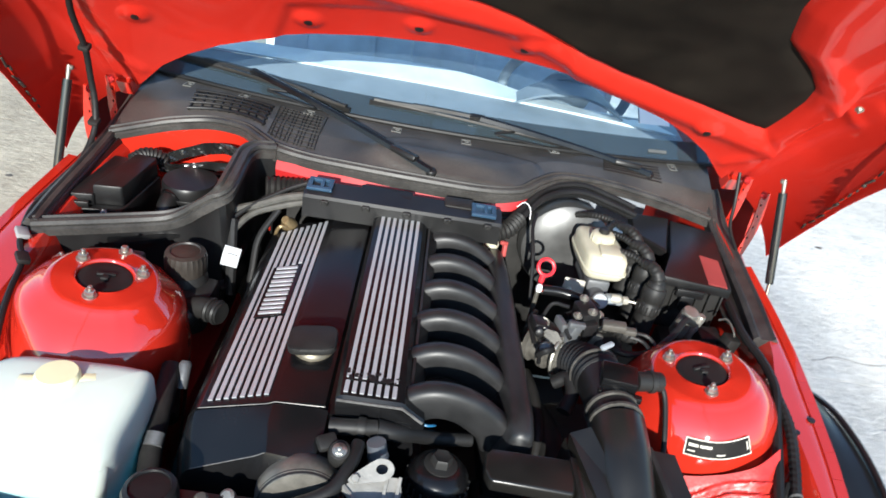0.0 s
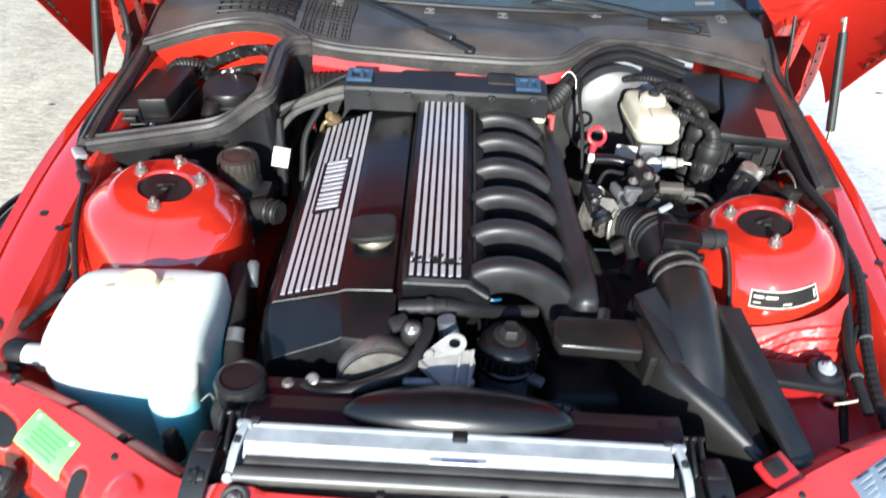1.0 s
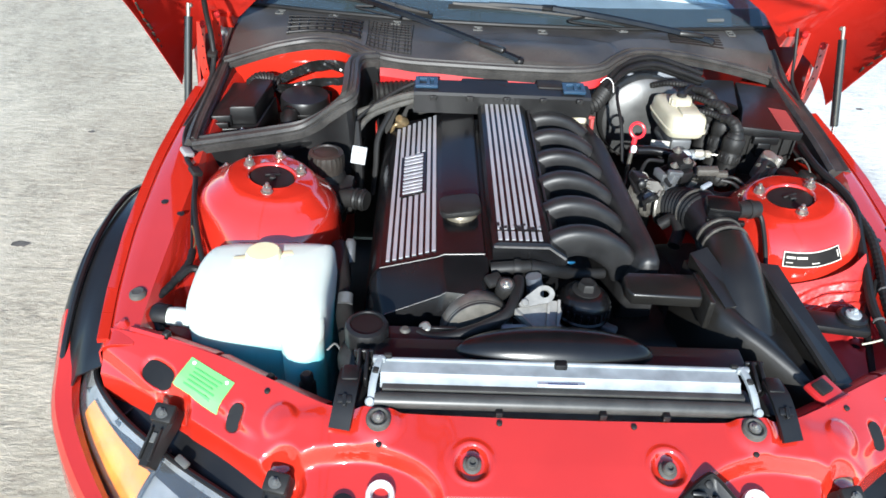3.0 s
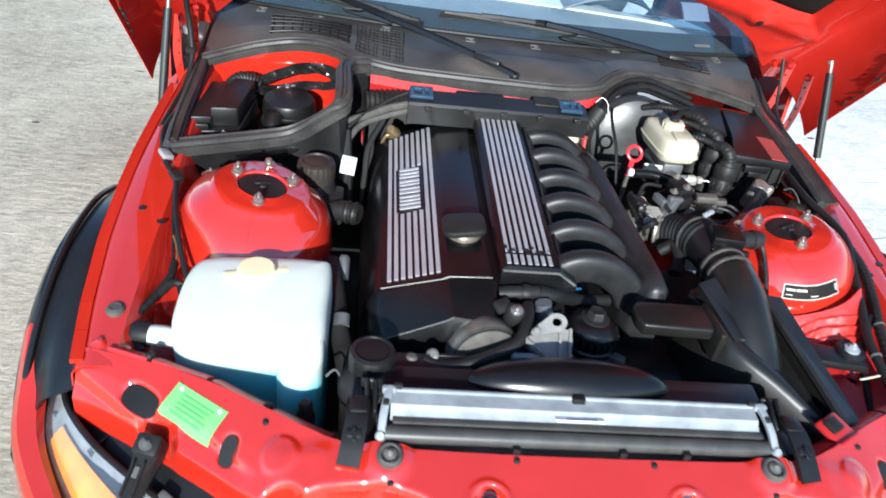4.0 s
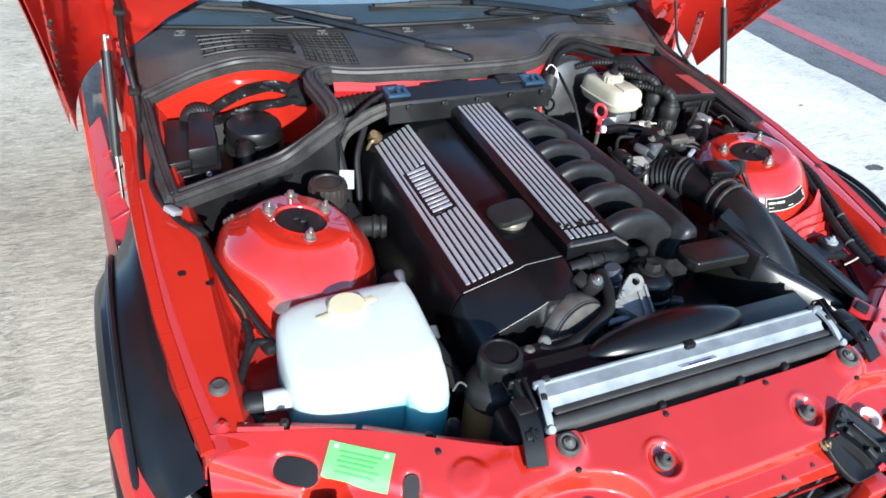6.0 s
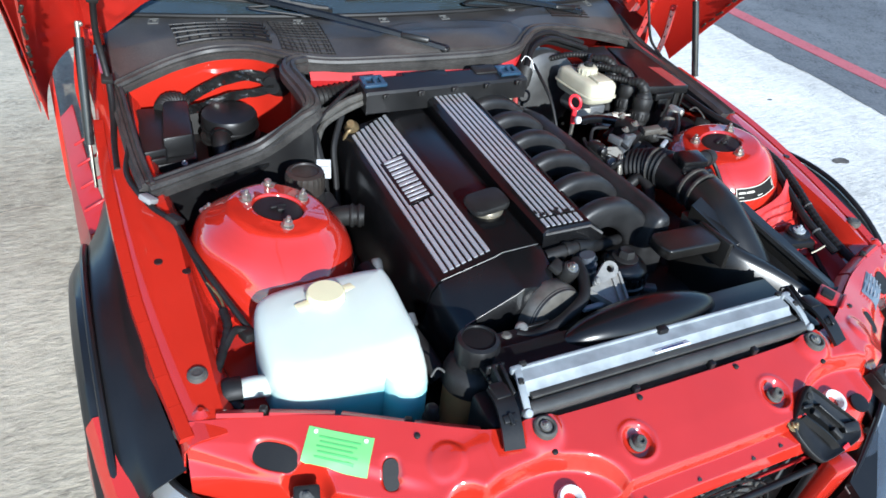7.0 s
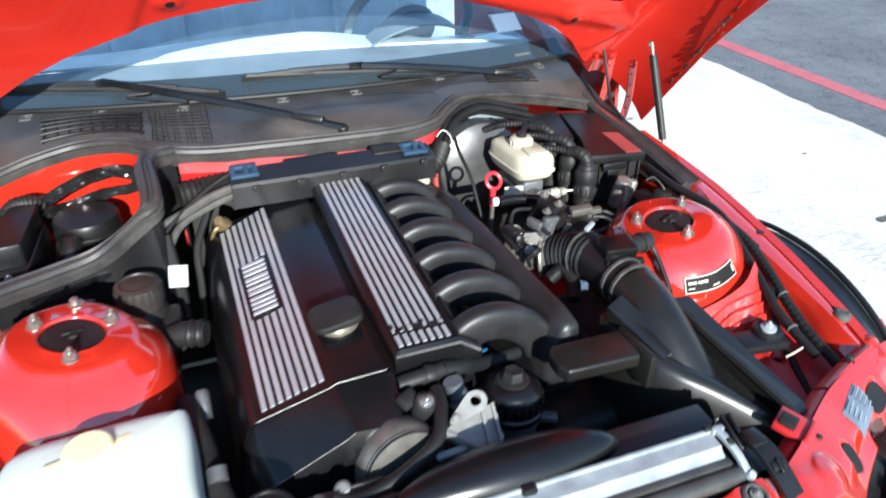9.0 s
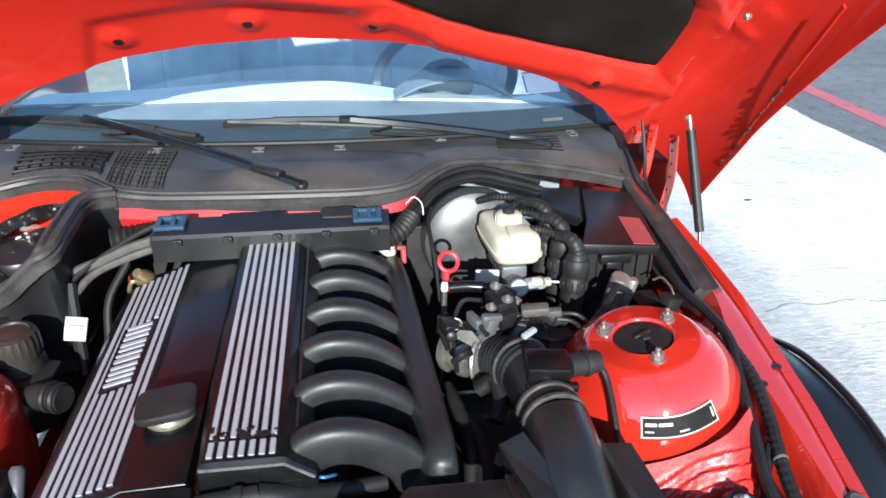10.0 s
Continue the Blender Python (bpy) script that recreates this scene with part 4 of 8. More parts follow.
def strut_tower(s):
    top = 0.7805 - 0.0125 * s * 0.52
    m = at(s * 0.52, 0.058, top, 0, -s * 9, 0)
    prof = [(0.165, -0.36), (0.158, -0.22), (0.156, -0.18), (0.154, -0.14), (0.1525, -0.13), (0.151, -0.12), (0.1495, -0.11), (0.148, -0.10), (0.1455, -0.091), (0.143, -0.082), (0.1405, -0.074), (0.138, -0.065), (0.130, -0.050), (0.122, -0.036), (0.114, -0.025), (0.105, -0.016), (0.098, -0.010), (0.092, -0.006), (0.086, 0.0), (0.078, 0.002), (0.052, 0.002), (0.047, 0.0045), (0.044, 0.002), (0.043, -0.008), (0.02, -0.009)]
    if s < 0:
        prof[11:18] = [(0.139, -0.066), (0.135, -0.052), (0.129, -0.041), (0.119, -0.0295), (0.106, -0.0185), (0.098, -0.0115), (0.092, -0.006)]
    bm = lathe(prof, None, 96)
    for v in bm.verts:
        # pressed shoulders and dents
        a = math.atan2(v.co.y, v.co.x)
        r = math.hypot(v.co.x, v.co.y)
        if r > 0.09:
            k = tower_swell(a, v.co.z) + 0.02 * bump(-v.co.z, 0.10, 0.2) * math.cos(2 * a)
            if s < 0:
                # fuller front, folded valley towards the fender
                low = bump(-v.co.z, 0.034, 0.075)
                k += low * (0.10 * max(0.0, math.cos(a + 1.35)) ** 3 - 0.07 * max(0.0, math.cos(a + 2.45)) ** 10)
                k += 0.010 * math.exp(-((a + 1.0) / 0.06) ** 2) * (1 - bump(r, 0.105, 0.125)) + 0.010 * math.exp(-((a + 0.75) / 0.05) ** 2) * (1 - bump(r, 0.105, 0.125))
            # uneven pressing, stronger down the folded skirt
            k += (0.010 + 0.022 * bump(-v.co.z, 0.05, 0.11)) * noise.noise(Vector((2.6 * math.cos(a), 2.6 * math.sin(a), v.co.z * 16 + 5 * s)))
            v.co.x *= k
            v.co.y *= k
        elif 0.05 < r < 0.088:
            v.co.z += 0.0018 * max(0, math.cos(3 * a - s * 0.4 + 1.57))
    bmesh.ops.transform(bm, matrix=m, verts=bm.verts)
    t = part("strut_tower", bm, RED, car, "glossy red painted strut tower", smooth=50)
    cap = lathe([(0.0435, -0.008), (0.043, -0.001), (0.038, 0.0015), (0.030, 0.0005), (0.022, 0.002), (0.014, 0.001), (0.008, 0.003)], m, 32)
    part("strut_mount", cap, RUBBER, t, "black rubber strut mount")
    part("mount_detail", merge(rbox(0.03, 0.006, 0.004, m @ at(0, 0.004, 0.004, 0, 0, 20), 0.001, 1), rbox(0.012, 0.012, 0.006, m @ at(0.002, -0.006, 0.004), 0.002)), BLACK_DUSTY, t)
    for k in range(3):
        a = radians(270 + 120 * k)
        p = m @ Vector((0.0585 * math.cos(a), 0.0585 * math.sin(a), 0.002))
        part("nut", hexbolt(p, m.to_3x3() @ Vector((0, 0, 1)), 0.0085, 0.013, 1.35), STEEL, t, "zinc plated nut on a stud")
    # skirt joining the tower and the wall
    part("tower_skirt", rbox(0.16, 0.20, 0.30, at(s * 0.63, 0.055, 0.52, 0, s * 8), 0.05, 4), RED, car)
    return t


strut_tower(-1)
tower_r = strut_tower(1)
# data plate on the offside tower, bent round it
TM = at(0.52, 0.058, 0.7805 - 0.0065, 0, -9, 0)


def on_tower(w, h, e):
    """A point on the tower's front: w round it, h up its slope, e proud of it."""
    a = radians(-90) + w / 0.131
    r = 0.1325 - 0.48 * h + 0.875 * e
    z = -0.0545 + 0.875 * h + 0.48 * e
    k = tower_swell(a, z)
    return TM @ Vector((r * k * math.cos(a), r * k * math.sin(a), z))


def tower_label(w0, w1, h0, h1, e):
    n = 14
    return skin([[on_tower(w0 + (w1 - w0) * i / n, h, e) for i in range(n + 1)] for h in (h0, h1)], n=n + 1, th=-0.0012)


foot_line = [(0.478, -0.104, 0.655), (0.515, -0.108, 0.666), (0.561, -0.106, 0.680), (0.600, -0.098, 0.697), (0.640, -0.070, 0.712)]
bm = skin([[Vector(p) + Vector((0, a, b)) for p in foot_line] for a, b in ((0.012, 0.012), (0.0, 0.0), (-0.022, -0.020), (-0.050, -0.048), (-0.075, -0.080))], n=60, sub=10)
for v in bm.verts:
    d = (-0.105 - v.co.y) + 0.10 * (v.co.x - 0.56)
    w = bump(d, -0.004, 0.004)
    v.co.z += w * (0.0035 * math.sin(d * 430 + 1.5 * math.sin(v.co.x * 60)) + 0.0022 * noise.noise(Vector((v.co.x * 90, d * 260, 3.0))))
bmesh.ops.solidify(bm, geom=list(bm.faces), thickness=0.002)
part("tower_foot", bm, RED_SEALER, tower_r, "red sealer brushed over folded metal", smooth=50)
bm = skin([[(0.50, y, z - 0.012), (0.545, y, z), (0.60, y, z + 0.004), (0.655, y, z + 0.016)] for y, z in ((-0.120, 0.632), (-0.17, 0.628), (-0.22, 0.620), (-0.28, 0.606), (-0.34, 0.59))], n=60, sub=9)
for v in bm.verts:
    d = math.hypot(v.co.x - 0.588, v.co.y + 0.207)
    v.co.z += 0.004 * math.exp(-((d - 0.017) / 0.004) ** 2) - 0.006 * (1 - bump(d, 0.009, 0.014))
    v.co.z += 0.005 * (1 - bump(abs(v.co.x - 0.615) / 0.012, 0.8, 1.1)) * (1 - bump(abs(v.co.y + 0.175) / 0.03, 0.8, 1.0))
bmesh.ops.solidify(bm, geom=list(bm.faces), thickness=0.002)
shelf = part("bay_shelf", bm, RED_DULL, car, "red pressed shelf beside the air box", smooth=60)
part("hole", lathe([(0.0085, -0.002), (0.0085, 0.001), (0.004, 0.0012)], at(0.588, -0.207, 0.6185), 16), BLACK, shelf)
lab = part("data_label", tower_label(-0.052, 0.056, -0.015, 0.015, 0.0022), LABEL_RIM, car, "black label with a pale border")
part("label_field", tower_label(-0.0500, 0.0540, -0.0130, 0.0130, 0.0028), LABEL_DARK, lab)
for x, y, w, h in ((-0.039, 0.004, 0.015, 0.0045), (-0.020, 0.004, 0.018, 0.0045), (-0.041, -0.006, 0.011, 0.002), (0.003, -0.0075, 0.013, 0.0022), (0.0495, 0.001, 0.0024, 0.014)):
    part("print_bar", tower_label(x - w / 2, x + w / 2, y - h / 2, y + h / 2, 0.0033), LABEL_RIM, lab)

# green and grey-blue stickers on the front panel
mm = Matrix.Translation((-0.556, -0.386, 0.6835)) @ Euler((radians(24), 0, radians(-33))).to_matrix().to_4x4()
g = part("green_sticker", panel_sheet(mm, -0.047, 0.047, -0.024, 0.024, 0.0010), GREEN, car, "green instruction sticker")
for k in range(5):
    part("print_bar", panel_sheet(mm, -0.030 + 0.003 * (k % 2), 0.030 - 0.004 * (k % 3), 0.011 - 0.007 * k, 0.0135 - 0.007 * k, 0.0018), GREEN_DARK, g)
for sx in (-0.036, 0.036):
    part("print_dot", lathe([(0.003, 0), (0.003, 0.0008), (0.002, 0.0008)], facing(on_panel(*(mm @ Vector((sx, 0.018, 0))).xy, 0.0015), (0, -0.4, 0.9)), 10), WHITE, g)
mm = Matrix.Translation((0.575, -0.377, 0.670)) @ Euler((radians(24), 0, radians(33))).to_matrix().to_4x4()
g = part("grey_sticker", panel_sheet(mm, -0.040, 0.040, -0.021, 0.021, 0.0010), BLUE_LABEL, car, "grey blue instruction sticker")
for k in range(4):
    for x in (-0.020, 0.020):
        part("print_bar", prism([(x - 0.014, 0.010 - 0.008 * k), (x + 0.013 - 0.003 * k, 0.010 - 0.008 * k), (x + 0.013 - 0.003 * k, 0.0125 - 0.008 * k), (x - 0.014, 0.0118 - 0.008 * k)], 0, 0.0015, mm), SLOT_PALE, g)

# firewall, bay floor and sides that close the bay
part("firewall", rbox(1.44, 0.02, 0.46, at(0.0, 0.615, 0.49, 0, 0.7), 0.004), BLACK_DUSTY, car)
part("bay_floor", rbox(1.30, 1.25, 0.02, at(0, 0.03, 0.20), 0.004), BLACK_DUSTY, car, "dark dirty bay floor")
part("bulkhead_lip", skin([[(-0.335, 0.492, 0.842), (-0.25, 0.484, 0.840), (-0.15, 0.474, 0.840), (0.1, 0.474, 0.834), (0.20, 0.49, 0.836), (0.245, 0.525, 0.843)], [(-0.335, 0.480, 0.826), (-0.25, 0.470, 0.822), (-0.15, 0.460, 0.820), (0.1, 0.462, 0.815), (0.20, 0.478, 0.815), (0.245, 0.513, 0.818)], [(-0.335, 0.488, 0.806), (-0.25, 0.478, 0.805), (-0.15, 0.468, 0.805), (0.1, 0.47, 0.803), (0.20, 0.49, 0.812), (0.245, 0.525, 0.820)]], n=40, sub=2, th=0.004), RED_DULL, car)
for s in (-1, 1):
    # longitudinal beams low in the bay
    part("frame_rail", rbox(0.09, 1.0, 0.12, at(s * 0.46, 0.02, 0.40), 0.012), RED_DULL, car)

part("apron", skin([[(0.44, -0.36, 0.585), (0.55, -0.34, 0.590), (0.655, -0.31, 0.600)], [(0.44, -0.12, 0.610), (0.55, -0.12, 0.615), (0.66, -0.12, 0.630)]], n=14, sub=6, th=0.003), RED, car, "red painted floor of the bay's front corner")
part("apron", skin([[(-0.682, -0.27, 0.668), (-0.682, -0.12, 0.676), (-0.682, 0.0, 0.690)], [(-0.640, -0.27, 0.640), (-0.640, -0.12, 0.650), (-0.636, 0.0, 0.672)], [(-0.585, -0.27, 0.622), (-0.585, -0.12, 0.632), (-0.590, 0.0, 0.655)]], n=14, sub=4, th=0.003), RED, car, "red painted floor of the bay's front corner")
part("apron_nut", hexbolt((0.600, -0.235, 0.607), (0, 0, 1), 0.009, 0.009, 1.5), RED, car)
part("corner_tab", merge(rbox(0.050, 0.046, 0.010, at(0.428, -0.384, 0.686, 8, 0, 30), 0.003), rbox(0.050, 0.006, 0.026, at(0.438, -0.405, 0.680, 8, 0, 30), 0.002)), RED_DULL, car)
part("tab_insert", rbox(0.026, 0.024, 0.010, at(0.422, -0.382, 0.694, 8, 0, 30), 0.003), BLACK_DUSTY, car, "dark clip in the corner tab")

# wheels, low body and doors close to the bay
def wheel(s):
    w = part("wheel", lathe([(0.19, -0.10), (0.29, -0.105), (0.315, -0.09), (0.318, 0), (0.315, 0.09), (0.29, 0.105), (0.19, 0.10)], at(s * 0.76, 0.01, 0.318, 0, 90), 40), TYRE, car, "black tyre on an alloy rim")
    part("rim", lathe([(0.20, -0.09), (0.205, 0.085), (0.17, 0.095), (0.05, 0.07), (0.03, 0.08)], at(s * 0.76, 0.01, 0.318, 0, s * 90), 40), ALU, w)


wheel(-1)
wheel(1)
part("floor_pan", rbox(1.45, 1.5, 0.10, at(0, 1.45, 0.22), 0.03), BLACK_DUSTY, car)
for s in (-1, 1):
    part("scuttle_post", skin([[lean(Vector((s * x, y, z))) for x, y, z in ((0.79, 0.33, 0.62), (0.815, 0.50, 0.66), (0.83, 0.72, 0.70))], [lean(Vector((s * x, y, z))) for x, y, z in ((0.835, 0.33, 0.60), (0.85, 0.50, 0.63), (0.86, 0.72, 0.67))], [lean(Vector((s * x, y, z))) for x, y, z in ((0.85, 0.33, 0.38), (0.87, 0.5, 0.38), (0.88, 0.72, 0.38))]], n=20, sub=2, th=0.003), RED_DULL, car, "pinkish red inner body step")
    for k in range(4):
        part("step_rib", rbox(0.052, 0.006, 0.006, at(s * 0.815, 0.38 + 0.065 * k, 0.637 + 0.016 * k - 0.010 * s, 14, s * 28), 0.002, 1), RED_DULL, car)
    part("door", skin([[(s * 0.80, 0.80, 0.86), (s * 0.83, 1.3, 0.87), (s * 0.83, 2.0, 0.87)], [(s * 0.865, 0.76, 0.80), (s * 0.875, 1.3, 0.80), (s * 0.87, 2.0, 0.80)], [(s * 0.88, 0.75, 0.5), (s * 0.89, 1.3, 0.5), (s * 0.88, 2.0, 0.5)], [(s * 0.84, 0.75, 0.2), (s * 0.85, 1.3, 0.2), (s * 0.84, 2.0, 0.2)]], n=24, sub=3, th=0.01), RED, car)
    part("pillar", sweep([(s * 0.755, 0.72, 0.86), (s * 0.725, 0.95, 0.99), (s * 0.66, 1.25, 1.19)], [(-0.018, -0.02), (0.018, -0.02), (0.018, 0.02), (-0.018, 0.02)], res=5), RED if s < 0 else RED, car)
part("rear_bulkhead", rbox(1.50, 0.03, 0.75, at(0, 2.1, 0.55), 0.01), SEAT, car)


# ---- hood, open, hinged at its rear corners ----
HOOD_OPEN = 48.0
HOOD_AXIS = Vector((0, 0.72, 0.84))


def hood_pt(x, u, h):
    """A point of the closed hood (u forward of the hinge, h above it), swung open."""
    c, s = math.cos(radians(HOOD_OPEN)), math.sin(radians(HOOD_OPEN))
    return Vector((x, HOOD_AXIS.y - u * c + h * s, HOOD_AXIS.z + u * s + h * c))


def hood_top(x, u):
    """Height of the skin over the hinge, closed."""
    crown = 0.125 - 0.05 * (abs(x) / 0.72) ** 2 - 0.19 * max(0, (u - 0.25)) ** 1.4
    return crown


def rear_u(x):
    """The rear edge: far forward in the middle, back at the hinges."""
    return float(np.interp(abs(x), [0, 0.17, 0.30, 0.40, 0.50, 0.58, 0.65, 0.72, 0.80, 0.90], [0.308, 0.295, 0.272, 0.242, 0.202, 0.155, 0.100, 0.015, -0.055, -0.05]))


NX, NU = 230, 110
WING = 0.892


def hood_ring(j, off):
    """One line across the hood from wing edge to wing edge."""
    f = j / NU
    out = []
    for i in range(NX + 1):
        q = -1 + 2 * i / NX
        a = abs(q)
        sg = 1 if q >= 0 else -1
        if a < 0.8:
            x = a / 0.8 * 0.74
            drop = 0.0
        else:
            k = (a - 0.8) / 0.2
            x = 0.74 + (WING - 0.74) * math.sin(k * math.pi / 2) ** 0.9
            drop = 0.19 * (1 - math.cos(k * math.pi / 2)) ** 1.1
        u0 = rear_u(x)
        u1 = 1.36 - 0.42 * (x / 0.9) ** 2
        u = u0 + (u1 - u0) * f
        h = hood_top(min(x, 0.74), u) - drop * (1 - 0.25 * f) - off
        out.append((sg * x, u, h))
    return out


def hood_sheet(off, th, press=None):
    bm = bmesh.new()
    vs = []
    for j in range(NU + 1):
        vs.append([bm.verts.new(hood_pt(*(press(*p) if press else p))) for p in hood_ring(j, off)])
    for j in range(NU):
        for i in range(NX):
            bm.faces.new((vs[j][i], vs[j][i + 1], vs[j + 1][i + 1], vs[j + 1][i]))
    bmesh.ops.recalc_face_normals(bm, faces=bm.faces)
    bmesh.ops.solidify(bm, geom=list(bm.faces), thickness=th)
    return bm


def pad_rear(x):
    return float(np.interp(x, [-0.60, -0.40, -0.20, -0.08, 0, 0.05, 0.12, 0.225, 0.28, 0.36, 0.47, 0.62, 0.72], [0.66, 0.60, 0.555, 0.525, 0.507, 0.498, 0.470, 0.405, 0.370, 0.335, 0.305, 0.268, 0.250]))


def pad_side(u):
    return float(np.interp(u, [0.24, 0.27, 0.33, 0.40, 0.46, 0.52, 0.60, 0.70, 1.0, 1.2], [0.714, 0.716, 0.718, 0.716, 0.702, 0.655, 0.570, 0.535, 0.49, 0.45]))


def pad_inside(x, u):
    """Signed measure of the felt field: above 0 inside."""
    return min(u - pad_rear(x), pad_side(u) - x, 0.47 + x, 1.16 - u)


def off_line(x, u, a, b):
    """Distance of (x, u) from the stretch a to b."""
    p, a, b = Vector((x, u)), Vector(a), Vector(b)
    k = max(0.0, min(1.0, (p - a).dot(b - a) / (b - a).length_squared))
    return (p - a - (b - a) * k).length


DIMPLES = ((-0.295, 0.331), (-0.068, 0.366), (0.151, 0.359), (0.60, 0.215), (-0.647, 0.305))
WING_RIBS = (((0.795, 0.05), (0.84, 0.47)), ((0.745, 0.25), (0.80, 0.56)), ((0.76, 0.44), (0.835, 0.40)), ((0.70, 0.08), (0.775, 0.18)))


def hood_press(x, u, h):
    a = abs(x)
    d = pad_inside(x, u)
    if a < 0.78:
        # the frame round the felt stands lower than the felt bed
        h -= 0.020 * (1 - bump(d, -0.02, 0.015))
        # ridge along the rear and a long side channel
        h -= 0.012 * math.exp(-((d + 0.055) / 0.03) ** 2)
        h += 0.011 * math.exp(-((a - 0.735) / 0.035) ** 2) * bump(u, 0.45, 0.6)
        # panel field at the rear middle, sunk behind a narrow groove
        e = u - rear_u(x)
        half = 0.285 - 0.35 * (e - 0.09)
        side = half - abs(x + 0.05)
        f = min(side, 0.118 - e)
        h += 0.007 * bump(f, -0.004, 0.010) + 0.004 * math.exp(-((f + 0.002) / 0.006) ** 2)
        # round seats of the holes
        for cx, cu in DIMPLES:
            d = math.hypot(x - cx, u - cu)
            h -= 0.008 * (1 - bump(d, 0.014, 0.036))
    # the wing's lining stands clear of the skin
    x -= math.copysign(0.012 * bump(a, 0.74, 0.80), x)
    # folds and a sunk three-cornered field in the wings
    for p, q in WING_RIBS:
        h -= 0.006 * math.exp(-(off_line(a, u, p, q) / 0.013) ** 2)
    h += 0.004 * math.exp(-((a - 0.79) / 0.022) ** 2 - ((u - 0.34) / 0.07) ** 2)
    h -= 0.003
    h += 0.0015 * noise.noise(Vector((x * 7, u * 7, 2.0))) * bump(a, 0.70, 0.78)
    return x, u, h


hood = part("hood", hood_sheet(0.0, 0.002), RED, car, "open red hood seen from below")
part("inner_frame", hood_sheet(0.016, 0.002, hood_press), RED_INNER, hood, "red pressed inner frame of the hood")
# felt
bm = bmesh.new()
NQ, NF = 60, 40
vs = []
for j in range(NF + 1):
    row = []
    for i in range(NQ + 1):
        q = -1 + 2 * i / NQ
        x = -0.47 + (q + 1) / 2 * 1.186
        u = pad_rear(x) + (1.16 - pad_rear(x)) * (j / NF) ** 1.3
        if x > 0:
            x *= pad_side(u) / 0.716
        e = min(1 - abs(q), j / NF, 1 - j / NF) * 0.7
        row.append(bm.verts.new(hood_pt(x, u, hood_top(min(abs(x), 0.74), u) - 0.026 - 0.010 * bump(e, 0.0, 0.04) + 0.002 * noise.noise(Vector((x * 14, u * 14, 0))))))
    vs.append(row)
for j in range(NF):
    for i in range(NQ):
        bm.faces.new((vs[j][i], vs[j][i + 1], vs[j + 1][i + 1], vs[j + 1][i]))
bmesh.ops.recalc_face_normals(bm, faces=bm.faces)
bmesh.ops.solidify(bm, geom=list(bm.faces), thickness=0.006)
part("felt_pad", bm, PAD, hood, "dark brown sound deadening felt")
for x, u in DIMPLES:
    hh = hood_press(x, u, hood_top(x, u) - 0.016)[2]
    p = hood_pt(x, u, hh - 0.001)
    q = hood_pt(x, u, hh - 0.10)
    part("hole", lathe([(0.0095, -0.004), (0.0095, 0.0015), (0.007, 0.002)], facing(p, (q - p)), 16), BLACK, hood)
for s in (-1, 1):
    # wing edge with its weld flange and clips
    rng = random.Random(5 + s)
    wing_h = lambda u: -0.108 + 0.02 * (u - 0.16)
    part("weld_flange", sweep([hood_pt(s * (0.884 - 0.07 * max(0, u - 0.1)), u, wing_h(u)) for u in (0.0, 0.1, 0.2, 0.3, 0.4, 0.5, 0.6)], [(-0.004, -0.002), (0.004, -0.002), (0.004, 0.002), (-0.004, 0.002)], res=3, up=(1, 0, 0)), RED, hood)
    u = 0.12
    while u < 0.42:
        ln = rng.uniform(0.008, 0.030)
        p = hood_pt(s * (0.882 - 0.07 * max(0, u - 0.1) - rng.uniform(0, 0.004)), u, wing_h(u) - rng.uniform(0.003, 0.008))
        turn = Euler((radians(-HOOD_OPEN + rng.uniform(-14, 14)), radians(rng.uniform(-20, 20)), radians(rng.uniform(-12, 12)))).to_matrix().to_4x4()
        part("clip", rbox(rng.uniform(0.004, 0.008), ln, rng.uniform(0.003, 0.006), Matrix.Translation(p) @ turn, 0.0015, 1), GREASY, hood, "dark greasy clip on the wing's edge")
        u += ln + rng.uniform(0.004, 0.016)
    part("screw", hexbolt(hood_pt(s * 0.786, 0.465, hood_press(0.786, 0.465, hood_top(0.74, 0.465) - 0.05)[2]), (s * -0.3, -0.7, -0.6), 0.005, 0.006), STEEL, hood)
    # hinge arms
    for pts in (((0.775, 0.73, 0.70), (0.778, 0.70, 0.80), (0.765, 0.665, 0.905)), ((0.800, 0.64, 0.70), (0.802, 0.62, 0.80), (0.785, 0.60, 0.90))):
        line = [Vector((s * x, y, z)) for x, y, z in pts]
        arm = part("hinge_arm", sweep(line, [(-0.002, -0.010), (0.002, -0.010), (0.004, -0.007), (0.0015, 0.0), (0.004, 0.007), (0.002, 0.010), (-0.002, 0.010)], res=6, up=(1, 0, 0)), RED, hood, "red steel hinge arm")
        curve = resample(spline(line, 6), 7)
        for k in (1, 2, 3, 4, 5):
            part("hole", lathe([(0.0032, 0.0), (0.0032, 0.0015), (0.002, 0.0016)], facing(curve[k] + Vector((-s * 0.004, -0.002, 0)), (-s, -0.3, 0)), 10), BLACK, arm)
        part("pivot_bolt", hexbolt(curve[6] + Vector((-s * 0.004, -0.004, -0.004)), (-s, -0.4, 0), 0.006, 0.006), RED_DULL, arm)
    # gas strut
    top, mid, low = Vector((s * 0.772 - 0.010 * (s < 0), 0.520, 0.966)), Vector((s * 0.8035, 0.459, 0.742)), Vector((s * 0.808, 0.435, 0.655))
    strut = part("gas_strut", tube([top + (mid - top) * 0.10, mid], 0.0095, 18, smooth=False), STRUT_BLACK, car, "black hood gas strut with a bright rod")
    part("rod", tube([mid, low], 0.004, 10, smooth=False), CHROME, strut)
